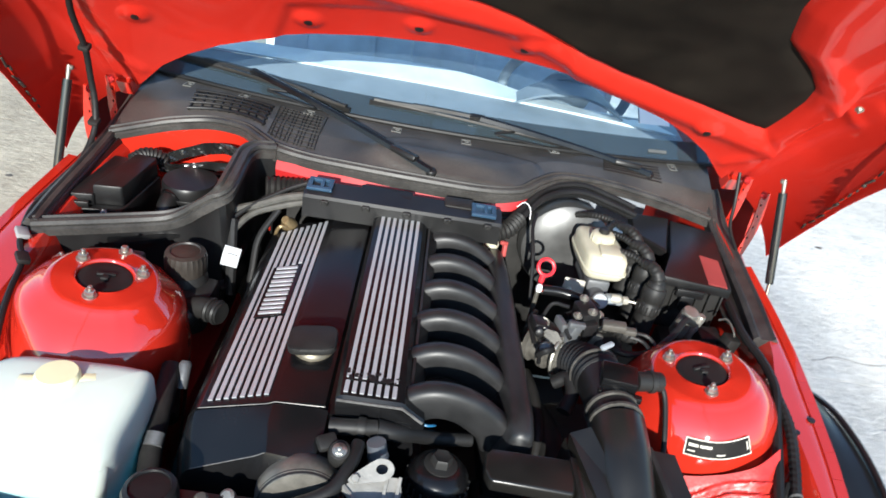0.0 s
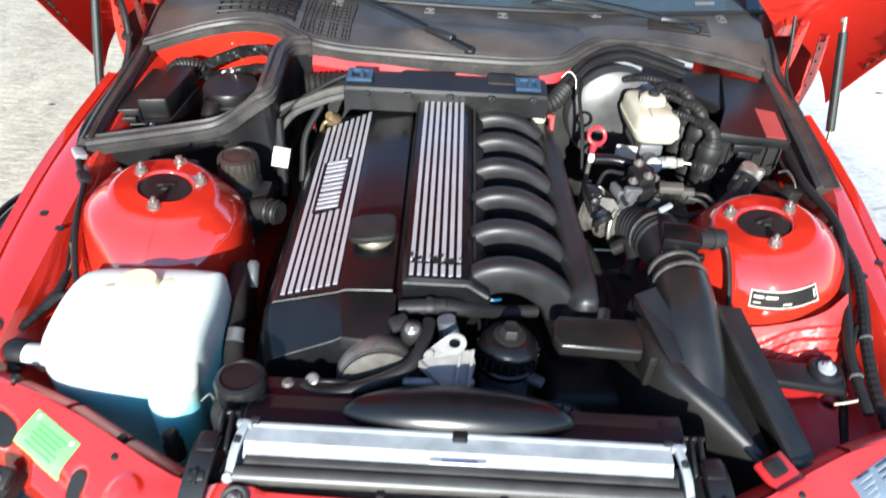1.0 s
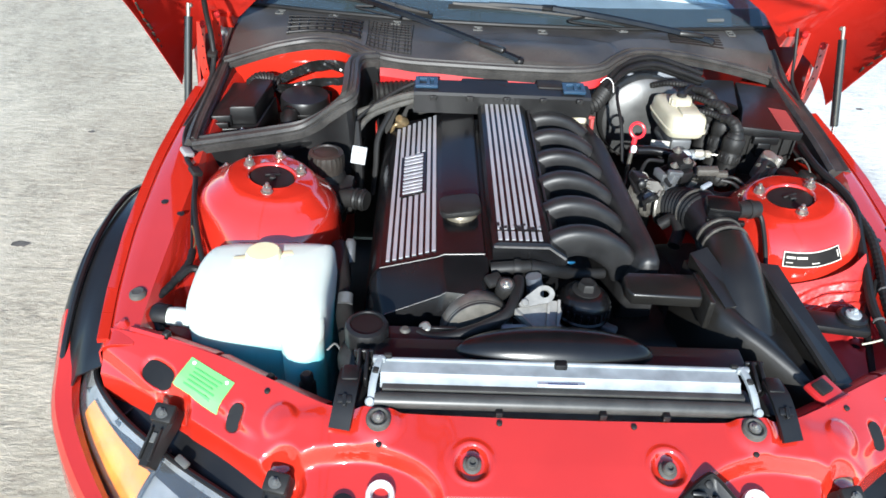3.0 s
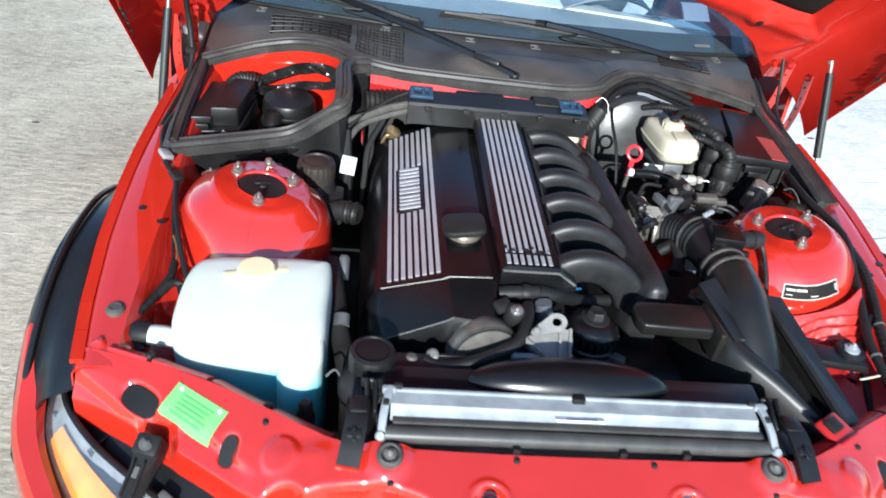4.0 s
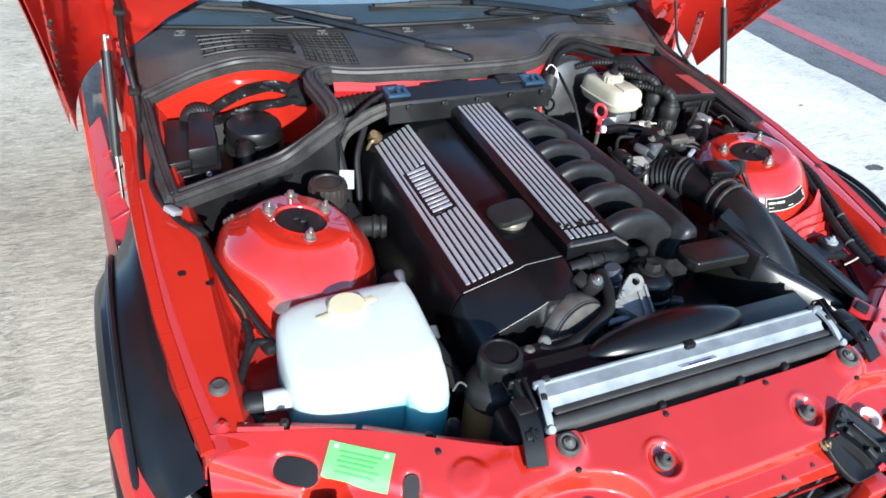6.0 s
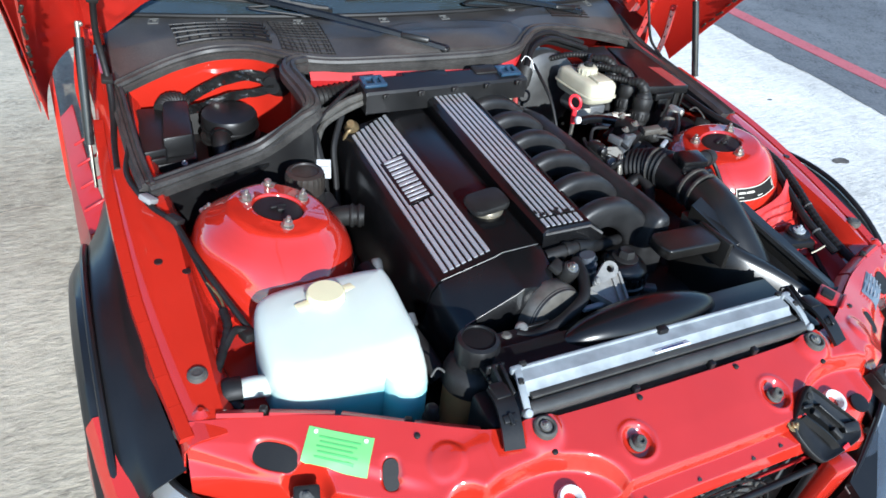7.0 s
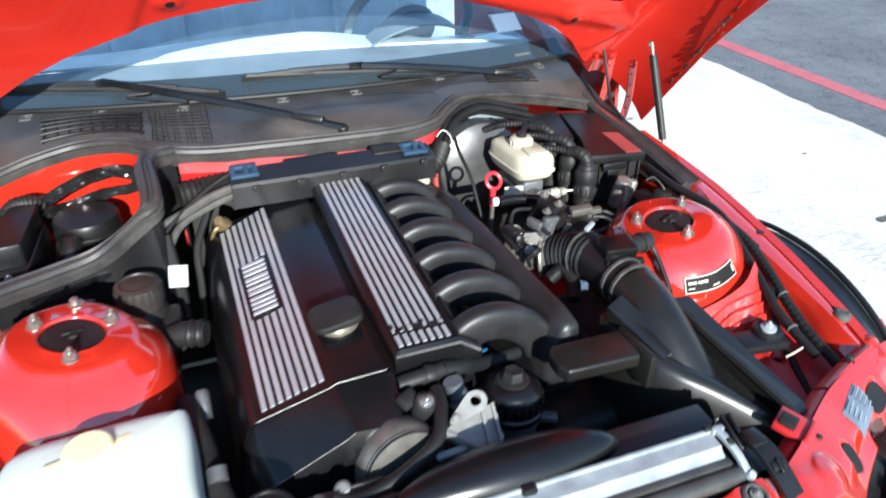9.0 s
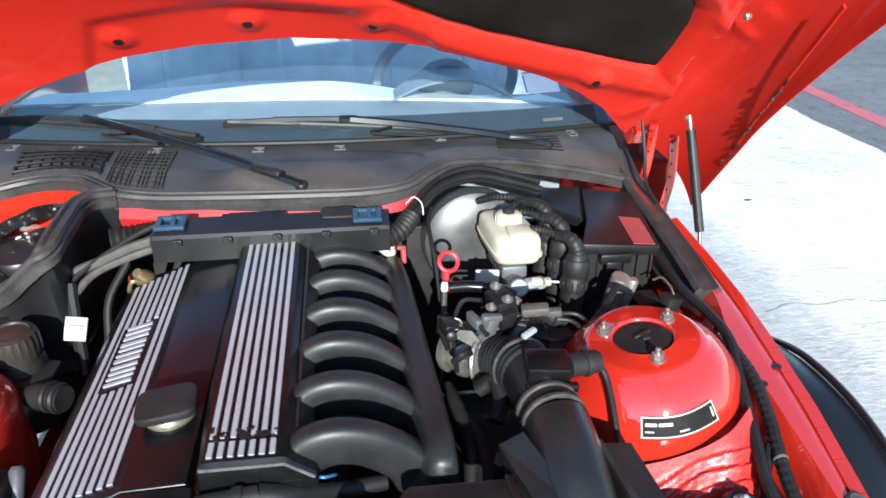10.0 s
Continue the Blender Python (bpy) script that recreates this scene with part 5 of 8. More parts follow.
    part("ball_end", merge(lathe([(0.004, -0.006), (0.005, 0.0), (0.0038, 0.026)], facing(top, (mid - top)), 12), lathe([(0.003, 0), (0.0055, 0.004), (0.0055, 0.008), (0.003, 0.010)], facing(top, (-s, 0, 0.2)), 12)), DULL_ZINC, strut)
    if s > 0:
        part("cable", tube([(0.738, 0.666, 0.916), (0.742, 0.640, 0.85), (0.735, 0.60, 0.80), (0.745, 0.55, 0.768)], 0.004, 8), RUBBER, car)
    else:
        part("hood_hose", tube([hood_pt(-0.70, 0.50, 0.02), hood_pt(-0.745, 0.36, 0.0), (-0.747, 0.526, 1.014), (-0.752, 0.548, 0.94), (-0.749, 0.550, 0.885), (-0.746, 0.53, 0.83), (-0.751, 0.475, 0.785), (-0.758, 0.40, 0.772), (-0.762, 0.30, 0.765)], 0.0065, 10, rib=0.03, pitch=0.02), RUBBER, car, "black taped hose from the hood to the fender")
        for p in ((-0.747, 0.526, 1.014), (-0.748, 0.536, 0.845)):
            part("hose_clip", rbox(0.022, 0.022, 0.012, at(*p, 20, 10, 0), 0.003), BLACK_DUSTY, car)

# ---- cowl, seal, windscreen ----
def screen_base(x):
    return Vector((x, 0.690 + 0.30 * x * x, 0.888 - 0.05 * x * x))


SCREEN_RAKE = 35.0


def screen_pt(x, d):
    b = screen_base(x)
    c = math.cos(radians(SCREEN_RAKE)), math.sin(radians(SCREEN_RAKE))
    k = 1 - 0.10 * d
    return lean(Vector((b.x * k, b.y + d * c[0], b.z + d * c[1])))


SEAL_BACK = [(-0.735, 0.575, 0.806), (-0.66, 0.612, 0.820), (-0.60, 0.630, 0.832), (-0.52, 0.640, 0.843), (-0.44, 0.610, 0.852), (-0.39, 0.560, 0.856), (-0.345, 0.515, 0.858), (-0.27, 0.500, 0.852), (-0.15, 0.487, 0.852), (0.0, 0.482, 0.850), (0.12, 0.485, 0.848), (0.20, 0.505, 0.850), (0.25, 0.545, 0.862), (0.31, 0.590, 0.862), (0.44, 0.640, 0.838), (0.60, 0.672, 0.800), (0.735, 0.690, 0.762)]
front_line = [Vector(p) + Vector((0, 0.004, 0.004)) for p in SEAL_BACK]
def cowl_shape(p):
    # swell over the wiper motor
    p.z += 0.012 * math.exp(-((p.x + 0.0) / 0.16) ** 4 - ((p.y - 0.545) / 0.035) ** 2)
    p.z += 0.007 * (1 - bump(((p.x - 0.06) / 0.20) ** 4 + ((p.y - 0.565) / 0.075) ** 2, 0.75, 1.0))
    return p
xs = [p.x for p in front_line]
base_line = [lean(screen_base(x)) + Vector((0, 0.012, -0.004)) for x in xs]
midl = [a.lerp(b, 0.4) + Vector((0, -0.004, 0.010)) for a, b in zip(front_line, base_line)]
midl2 = [a.lerp(b, 0.75) + Vector((0, 0, 0.006)) for a, b in zip(front_line, base_line)]
cowl = part("cowl", skin([front_line, midl, midl2, base_line], n=200, sub=14, th=0.003, fn=cowl_shape), COWL, car, "dusty black plastic cowl below the windscreen")
cowl_lines = [resample(spline(l, 8), 200) for l in (front_line, midl, midl2, base_line)]


def cowl_pt(x, f):
    """A point on the cowl at x, f from the seal (0) to the screen (1)."""
    row = []
    for l in cowl_lines:
        k = min(range(len(l)), key=lambda i: abs(l[i].x - x))
        row.append(l[k])
    t = f * 3
    i = min(2, int(t))
    return cowl_shape(row[i].lerp(row[i + 1], t - i).copy())


def cowl_frame(x, f):
    p = cowl_pt(x, f)
    ex = (cowl_pt(x + 0.02, f) - cowl_pt(x - 0.02, f)).normalized()
    ey = cowl_pt(x, min(1, f + 0.1)) - cowl_pt(x, max(0, f - 0.1))
    ez = ex.cross(ey).normalized()
    ey = ez.cross(ex)
    m = Matrix((ex, ey, ez)).transposed().to_4x4()
    m.translation = p
    return m


for x in (-0.62, -0.472, -0.306, -0.093, 0.076, 0.289, 0.62):
    m = cowl_frame(x, 0.76)
    part("clip_slot", merge(rbox(0.024, 0.0025, 0.003, m @ at(0, 0.011, 0.001), 0.0005, 1), rbox(0.024, 0.0025, 0.003, m @ at(0, -0.011, 0.001), 0.0005, 1), rbox(0.0025, 0.022, 0.003, m @ at(-0.011, 0, 0.001), 0.0005, 1), rbox(0.0025, 0.022, 0.003, m @ at(0.011, 0, 0.001), 0.0005, 1), rbox(0.010, 0.004, 0.003, m @ at(0.002, 0.002, 0.001), 0.0005, 1)), SLOT_GREY, cowl, "grey worn rim of a clip slot")
# open grille and fine mesh of the air intake
for k in range(5):
    pts = [cowl_frame(-0.59 + 0.20 * i / 6, 0.18 + 0.10 * k).translation + Vector((0, 0, 0.004)) for i in range(7)]
    part("grille_bar", tube(pts, 0.0032, 6, 2), BLACK, cowl)
for k in range(9):
    pts = [cowl_frame(-0.585 + 0.19 * k / 8, f).translation + Vector((0, 0, 0.003)) for f in (0.16, 0.30, 0.45, 0.60)]
    part("grille_bar", tube(pts, 0.0026, 6, 2), BLACK, cowl)
# the cowl is closed here; a black sheet paints the shade below the bars
part("grille_shadow", skin([[cowl_pt(-0.59 + 0.20 * i / 6, 0.20) + Vector((0, 0, 0.0015)) for i in range(7)], [cowl_pt(-0.59 + 0.20 * i / 6, 0.58) + Vector((0, 0, 0.0015)) for i in range(7)]], n=16, sub=4), BLACK, cowl, "black sheet standing for the shade in the air intake")
for k in range(10):
    pts = [cowl_pt(-0.375 + 0.11 * i / 6, 0.12 + 0.065 * k) + Vector((0, 0, 0.0015)) for i in range(7)]
    part("mesh_bar", tube(pts, 0.0015, 5, 2), BLACK_DUSTY, cowl)
for k in range(12):
    pts = [cowl_pt(-0.375 + 0.115 * k / 11, f) + Vector((0, 0, 0.0015)) for f in (0.1, 0.3, 0.5, 0.72)]
    part("mesh_bar", tube(pts, 0.0015, 5, 2), BLACK_DUSTY, cowl)
for k in range(6):
    pts = [cowl_pt(0.42 + 0.16 * i / 6, 0.30 + 0.07 * k) + Vector((0, 0, 0.0015)) for i in range(7)]
    part("mesh_bar", tube(pts, 0.002, 5, 2), BLACK, cowl)

# windscreen
NXs, NDs = 40, 14
bm = bmesh.new()
vs = [[bm.verts.new(screen_pt(-0.755 + 1.51 * i / NXs, 0.62 * j / NDs)) for i in range(NXs + 1)] for j in range(NDs + 1)]
for j in range(NDs):
    for i in range(NXs):
        bm.faces.new((vs[j][i], vs[j][i + 1], vs[j + 1][i + 1], vs[j + 1][i]))
ws = part("windscreen", bm, GLASS, car, "clear laminated windscreen reflecting the sky")
ws.visible_shadow = False
part("screen_edge", tube([screen_pt(-0.755 + 1.51 * i / 16, 0.0) for i in range(17)], 0.006, 8, 2), RUBBER, ws)
part("header_rail", tube([screen_pt(-0.755 + 1.51 * i / 16, 0.63) for i in range(17)], 0.022, 8, 2), BLACK, ws)


def on_screen(x0, x1, d0, d1, e, th=0.0008):
    """A thin sheet lying on the glass between two places across and up it."""
    n = Vector((0, -math.sin(radians(SCREEN_RAKE)), math.cos(radians(SCREEN_RAKE))))
    return skin([[screen_pt(x0 + (x1 - x0) * i / 6, d) + n * e for i in range(7)] for d in (d0, d1)], n=7, th=th)


sticker = part("windscreen_sticker", on_screen(0.528, 0.622, 0.108, 0.172, 0.003), WHITE, car, "white registration sticker with a blue rim on the glass")
part("print_bar", on_screen(0.528, 0.622, 0.169, 0.172, 0.0045), BLUE_LABEL, sticker)
part("print_bar", on_screen(0.528, 0.531, 0.108, 0.163, 0.0045), BLUE_LABEL, sticker)
part("windscreen_sticker", on_screen(0.552, 0.606, 0.022, 0.031, 0.003), SLOT_GREY, car, "small grey strip on the glass")
part("screen_band", on_screen(-0.74, 0.74, 0.004, 0.068, -0.004), BLACK, ws, "dark band at the glass's foot")

# seal
SEAL_PROF = [(-0.015, -0.014), (0.015, -0.014), (0.016, -0.002), (0.012, 0.001), (0.0145, 0.006), (0.012, 0.012), (0.006, 0.014), (0.003, 0.009), (-0.001, 0.009), (-0.004, 0.014), (-0.010, 0.012), (-0.011, 0.004), (-0.016, 0.002)]
seal = thing("weatherstrip", 0, 0.5, 0.85, "long black rubber weatherstrip round the bay's rear", "seal")
part("rear_strip", sweep(SEAL_BACK, SEAL_PROF), RUBBER_SEAL, seal)
SEAL_FRONT = [(-0.722, 0.205, 0.772), (-0.64, 0.245, 0.768), (-0.56, 0.282, 0.766), (-0.50, 0.300, 0.772), (-0.455, 0.298, 0.796), (-0.415, 0.284, 0.832), (-0.392, 0.284, 0.856), (-0.388, 0.315, 0.866), (-0.391, 0.38, 0.867), (-0.394, 0.445, 0.866), (-0.380, 0.487, 0.864), (-0.345, 0.508, 0.860)]
part("front_strip", sweep(SEAL_FRONT, [(a * 1.15, b * 1.15) for a, b in SEAL_PROF]), RUBBER_SEAL, seal)
part("side_strip", sweep([(-0.718, 0.200, 0.776), (-0.726, 0.30, 0.782), (-0.731, 0.45, 0.790), (-0.735, 0.60, 0.806), (-0.741, 0.75, 0.835), (-0.745, 0.84, 0.872)], SEAL_PROF), RUBBER_SEAL, seal)
part("side_strip", sweep([(0.712, 0.222, 0.742), (0.722, 0.35, 0.750), (0.730, 0.50, 0.757), (0.738, 0.66, 0.768), (0.745, 0.80, 0.80)], [(-0.026, -0.030), (0.020, -0.030), (0.021, 0.004), (0.014, 0.012), (0.009, 0.006), (-0.012, 0.004), (-0.020, 0.010), (-0.027, 0.002)]), RUBBER_SEAL, seal, "channel shaped rubber strip")
part("skirt", sweep([Vector(p) + Vector((0, -0.010, -0.017)) for p in SEAL_BACK[6:13]], [(-0.005, -0.006), (0.005, -0.006), (0.006, 0.006), (-0.006, 0.006)]), RUBBER_SEAL, seal)
# wall of the left compartment under the seal
wall = part("compartment_wall", skin([[Vector(p) + Vector((0, 0, -0.010)) for p in SEAL_FRONT], [Vector(p) + Vector((0.004, -0.004, -0.06)) for p in SEAL_FRONT], [Vector((p[0], p[1] - 0.006, 0.56)) for p in SEAL_FRONT]], n=50, sub=3, th=0.005), BLACK, car, "black plastic compartment wall")
part("wall_ledge", sweep([(-0.60, 0.240, 0.735), (-0.52, 0.278, 0.735), (-0.46, 0.32, 0.742)], [(-0.010, -0.004), (0.010, -0.004), (0.010, 0.004), (-0.010, 0.004)]), BLACK, car)
part("compartment_floor", rbox(0.36, 0.36, 0.012, at(-0.555, 0.43, 0.655), 0.004), BLACK_DUSTY, car)
part("compartment_back", skin([[Vector(p) + Vector((0, -0.008, -0.006)) for p in SEAL_BACK[:7]], [Vector((p[0], p[1] - 0.02, 0.66)) for p in SEAL_BACK[:7]]], n=40, sub=3, th=0.004), RED, car)
part("compartment_side", skin([[(-0.715, 0.22, 0.768), (-0.718, 0.45, 0.782), (-0.715, 0.58, 0.80)], [(-0.672, 0.26, 0.70), (-0.682, 0.45, 0.70), (-0.685, 0.57, 0.70)]], n=12, th=0.004), BLACK, car)


# wipers
def wiper(pivot, tipa, tipb, arm_to, name_label):
    w = thing("windscreen_wiper", *pivot, name_label, "wiper", "windscreen wipers")
    a, b, c, p = Vector(tipa), Vector(tipb), Vector(arm_to), Vector(pivot)
    mid = (a + b) / 2
    up = Vector((0, -0.35, 0.93)) * 0.010
    part("blade", sweep([a.lerp(b, f) + up * (0.35 * math.sin(math.pi * f) - 0.35) for f in (0, 0.25, 0.5, 0.75, 1)], [(-0.002, -0.013), (0.002, -0.013), (0.0045, -0.003), (0.005, 0.002), (-0.005, 0.002), (-0.0045, -0.003)]), RUBBER, w)
    part("spine", sweep([a.lerp(b, f) + up * (0.35 * math.sin(math.pi * f) + 0.02) for f in (0.02, 0.25, 0.5, 0.75, 0.98)], [(-0.0065, -0.001), (0.0065, -0.001), (0.005, 0.004), (-0.005, 0.004)]), WIPER_DUST, w, "blade back with brown dust")
    bridge = part("bridge", sweep([a.lerp(b, 0.20) + up * 1.1, a.lerp(b, 0.32) + up * 1.6, mid + up * 2.0, a.lerp(b, 0.68) + up * 1.6, a.lerp(b, 0.80) + up * 1.1], [(-0.008, -0.003), (0.008, -0.003), (0.005, 0.004), (-0.005, 0.004)]), RUBBER, w)
    part("joint", rbox(0.040, 0.016, 0.014, Matrix.Translation(mid + up * 1.9) @ Euler((radians(20), 0, math.atan2(b.y - a.y, b.x - a.x))).to_matrix().to_4x4(), 0.004), BLACK, bridge)
    for f in (0.20, 0.80):
        part("claw", sweep([a.lerp(b, f - 0.13) + up * 0.25, a.lerp(b, f - 0.05) + up * 0.75, a.lerp(b, f) + up * 0.95, a.lerp(b, f + 0.05) + up * 0.75, a.lerp(b, f + 0.13) + up * 0.25], [(-0.0065, -0.002), (0.0065, -0.002), (0.0045, 0.003), (-0.0045, 0.003)]), RUBBER, bridge)
    part("arm", sweep([p + up * 0.8, p.lerp(c, 0.3) + up * 2.0, p.lerp(c, 0.7) + up * 2.4, c + up * 2.2], [(-0.010, -0.005), (0.010, -0.005), (0.007, 0.004), (0.0, 0.0065), (-0.007, 0.004)]), BLACK_GLOSS, w)
    part("hinge_box", rbox(0.070, 0.026, 0.016, Matrix.Translation(p.lerp(c, 0.14) + up * 1.6) @ Euler((radians(20), radians(-4), math.atan2(c.y - p.y, c.x - p.x))).to_matrix().to_4x4(), 0.006), BLACK, w)
    part("pivot_nut", lathe([(0.012, 0), (0.012, 0.006), (0.009, 0.010), (0.004, 0.011)], facing(p, (0, -0.3, 1)), 14), BLACK, w)
    part("washer_jet", tube([p.lerp(c, 0.8) + up, p.lerp(c, 0.9) + Vector((0, -0.03, 0.0)), p.lerp(c, 0.75) + Vector((0.05, -0.035, 0.0))], 0.003, 6), BLACK, w)
    return w


sp = lambda x, d: screen_pt(x, d) + Vector((0, -0.006, 0.010))
wiper(cowl_pt(0.0, 0.05), sp(-0.70, 0.055), sp(-0.212, 0.012), sp(-0.46, 0.040), "black windscreen wiper resting low on the glass")
wiper(cowl_pt(0.545, 0.40), sp(-0.170, 0.050), sp(0.358, 0.004), sp(0.10, 0.030), "black windscreen wiper with a brown dusty blade")

# cabin seen through the glass
part("dashboard", skin([[lean(screen_base(x)) + Vector((0, 0.03, -0.03)) for x in (-0.72, -0.4, 0, 0.4, 0.72)], [(-0.70, 1.0, 0.898), (-0.4, 1.0, 0.897), (0, 1.0, 0.893), (0.4, 1.0, 0.877), (0.70, 1.0, 0.859)], [(-0.70, 1.12, 0.86), (-0.4, 1.06, 0.86), (0, 1.05, 0.84), (0.4, 1.06, 0.87), (0.70, 1.12, 0.86)], [(-0.70, 1.12, 0.5), (-0.4, 1.06, 0.5), (0, 1.05, 0.5), (0.4, 1.06, 0.5), (0.70, 1.12, 0.5)]], n=40, sub=4, th=0.006), DASH, car)
# lit edge of the dashboard, painted with the pale seat colour
part("dash_edge", skin([[(-0.70, 1.0, 0.905), (-0.4, 1.0, 0.904), (0, 1.0, 0.900), (0.4, 1.0, 0.884), (0.68, 1.0, 0.866)], [(-0.66, 1.10, 0.903), (-0.40, 1.10, 0.909), (-0.14, 1.10, 0.922), (0.08, 1.10, 0.914), (0.35, 1.10, 0.872), (0.62, 1.10, 0.864)]], n=30, th=0.006), SEAT, car, "dashboard top edge, sunlight put into its pale colour")

for s in (-1, 1):
    seat = part("seat", merge(loft([[Vector((s * 0.36 + 0.25 * k * math.cos(a), 1.62 + d + 0.06 * math.sin(a), z)) for a in [2 * math.pi * i / 24 for i in range(24)]] for z, k, d in ((0.45, 0.9, -0.03), (0.70, 1.0, 0.0), (0.92, 0.98, 0.04), (1.02, 0.85, 0.06), (1.05, 0.6, 0.07))])), SEAT, car, "pale grey leather seat", smooth=70)
    part("seat_panel", rbox(0.24, 0.05, 0.42, at(s * 0.36, 1.575, 0.80, -8), 0.03, 4), SEAT, seat)
    part("headrest", rbox(0.26, 0.09, 0.17, at(s * 0.36, 1.70, 1.12, -8), 0.05, 4), SEAT, seat)
wheel_c = facing((0.36, 1.12, 0.90), (0, 0.88, 0.47))
sw = part("steering_wheel", tube([wheel_c @ Vector((0.185 * math.cos(2 * math.pi * i / 36), 0.185 * math.sin(2 * math.pi * i / 36), 0)) for i in range(36)], 0.015, 10, 1, closed=True), DASH, car, "dark steering wheel behind the glass")
part("wheel_hub", lathe([(0.075, -0.02), (0.08, 0.0), (0.06, 0.03), (0.02, 0.035)], wheel_c, 24), DASH, sw)
part("gauge_hood", skin([[(0.20, 1.00, 0.885), (0.28, 0.97, 0.93), (0.36, 0.96, 0.945), (0.44, 0.97, 0.93), (0.52, 1.00, 0.885)], [(0.20, 1.08, 0.88), (0.28, 1.08, 0.935), (0.36, 1.08, 0.95), (0.44, 1.08, 0.935), (0.52, 1.08, 0.88)]], n=24, sub=2, th=0.006), DASH, car)
part("mirror", rbox(0.22, 0.03, 0.06, at(0.0, 1.10, 1.14, -10), 0.02, 3), BLACK, car)
part("mirror_foot", tube([(0, 1.10, 1.15), (0, 1.13, 1.20), (0, 1.17, 1.235)], 0.008, 8), BLACK, car)


# ---- engine ----
engine = thing("engine", -0.08, 0.1, 0.212, "black covered inline six engine with silver striped covers", "engine")
rise = lambda y: 0.030 * (y + 0.14)


def cover_ring(y, pts):
    return [Vector((x, y, z + rise(y))) for x, z in pts]


# the block below, so that the bay is not empty
part("block", rbox(0.30, 0.60, 0.40, at(-0.10, 0.11, 0.42), 0.02), BLACK_DUSTY, engine, "dirty dark engine block")
C0 = [(-0.335, 0.56), (-0.325, 0.65), (-0.312, 0.712), (-0.300, 0.730), (-0.292, 0.735), (-0.194, 0.762), (-0.186, 0.766), (-0.182, 0.7675), (-0.118, 0.772), (-0.110, 0.770), (-0.106, 0.755), (0.02, 0.755), (0.03, 0.70), (0.03, 0.56)]
valve_cover = part("valve_cover", loft([cover_ring(y, C0) for y in (-0.152, -0.12, 0.05, 0.20, 0.375)] + [[Vector((p.x * 0.98, p.y + 0.02, p.z - 0.03)) for p in cover_ring(0.375, C0)]]), BLACK_GLOSS, engine, "glossy black valve cover", smooth=30)
C1 = [(-0.335, 0.55), (-0.326, 0.645), (-0.312, 0.708), (-0.300, 0.727), (-0.291, 0.732), (-0.194, 0.759), (-0.186, 0.763), (-0.182, 0.7645), (-0.118, 0.768), (-0.104, 0.765), (-0.095, 0.72), (-0.09, 0.66), (-0.085, 0.60), (-0.08, 0.55)]
C2 = [(-0.330, 0.53), (-0.318, 0.62), (-0.302, 0.668), (-0.290, 0.686), (-0.280, 0.693), (-0.190, 0.737), (-0.180, 0.744), (-0.176, 0.746), (-0.128, 0.740), (-0.112, 0.733), (-0.102, 0.70), (-0.096, 0.65), (-0.092, 0.60), (-0.088, 0.53)]
C3 = [(-0.322, 0.52), (-0.31, 0.60), (-0.292, 0.64), (-0.280, 0.655), (-0.27, 0.665), (-0.20, 0.700), (-0.188, 0.712), (-0.18, 0.716), (-0.128, 0.715), (-0.114, 0.708), (-0.104, 0.68), (-0.098, 0.64), (-0.094, 0.58), (-0.09, 0.52)]
part("timing_cover", loft([[Vector((x, -0.156, z)) for x, z in C1], [Vector((x, -0.19, (z * 0.5 + w * 0.5) + 0.004)) for (x, z), (_, w) in zip(C1, C2)], [Vector((x, -0.232, z)) for x, z in C2], [Vector((x, -0.244, z)) for x, z in C3]]), BLACK_GLOSS, engine, "black front engine cover with bright worn edges", smooth=25)
# worn bright edges
part("edge_trim", tube([(-0.296, -0.1545, 0.733), (-0.194, -0.1545, 0.761), (-0.182, -0.1545, 0.767), (-0.110, -0.1545, 0.770)], 0.0007, 6, smooth=False), WORN, engine)
part("edge_trim", tube([(-0.283, -0.233, 0.693), (-0.191, -0.233, 0.737), (-0.178, -0.233, 0.746)], 0.0007, 6, smooth=False), WORN, engine)
# oil cap
oc = Vector((-0.150, -0.030, 0.772))
cap_ring = part("oil_cap", lathe([(0.024, -0.012), (0.029, -0.004), (0.033, 0.000), (0.033, 0.005), (0.030, 0.008), (0.029, 0.012)], at(*oc), 32), DULL_BRASS, engine, "black oil filler cap on a bright collar")
part("cap_top", merge(prism(oval(0, 0, 0.039, 0.030, 4, 40, 4.5), 0.011, 0.025, at(*oc, 4, -6, 0), 0.004, 2)), BLACK_DUSTY, cap_ring)
# stripes: outer pairs run through, the middle ones break for the lettering field
NS = 8
for k in range(NS):
    f = (k + 0.5) / NS
    x = -0.288 + 0.094 * f
    z = 0.735 + (x + 0.292) / 0.098 * 0.027
    y0, y1 = -0.142 + 0.006 * f, 0.340 + 0.035 * f
    spans = [(y0, y1)] if k in (0, 1, 6, 7) else [(y0, 0.052 + 0.012 * (f - 0.5)), (0.215 + 0.03 * (f - 0.5), y1)]
    for a, b in spans:
        bm = loft([[Vector((x - 0.0036, y, z + rise(y) - 0.002)), Vector((x + 0.0036, y, z + rise(y) - 0.000)), Vector((x + 0.0034, y, z + rise(y) + 0.0032)), Vector((x - 0.0034, y, z + rise(y) + 0.0014))] for y in (a, b)])
        part("stripe", bm, SILVER, valve_cover)
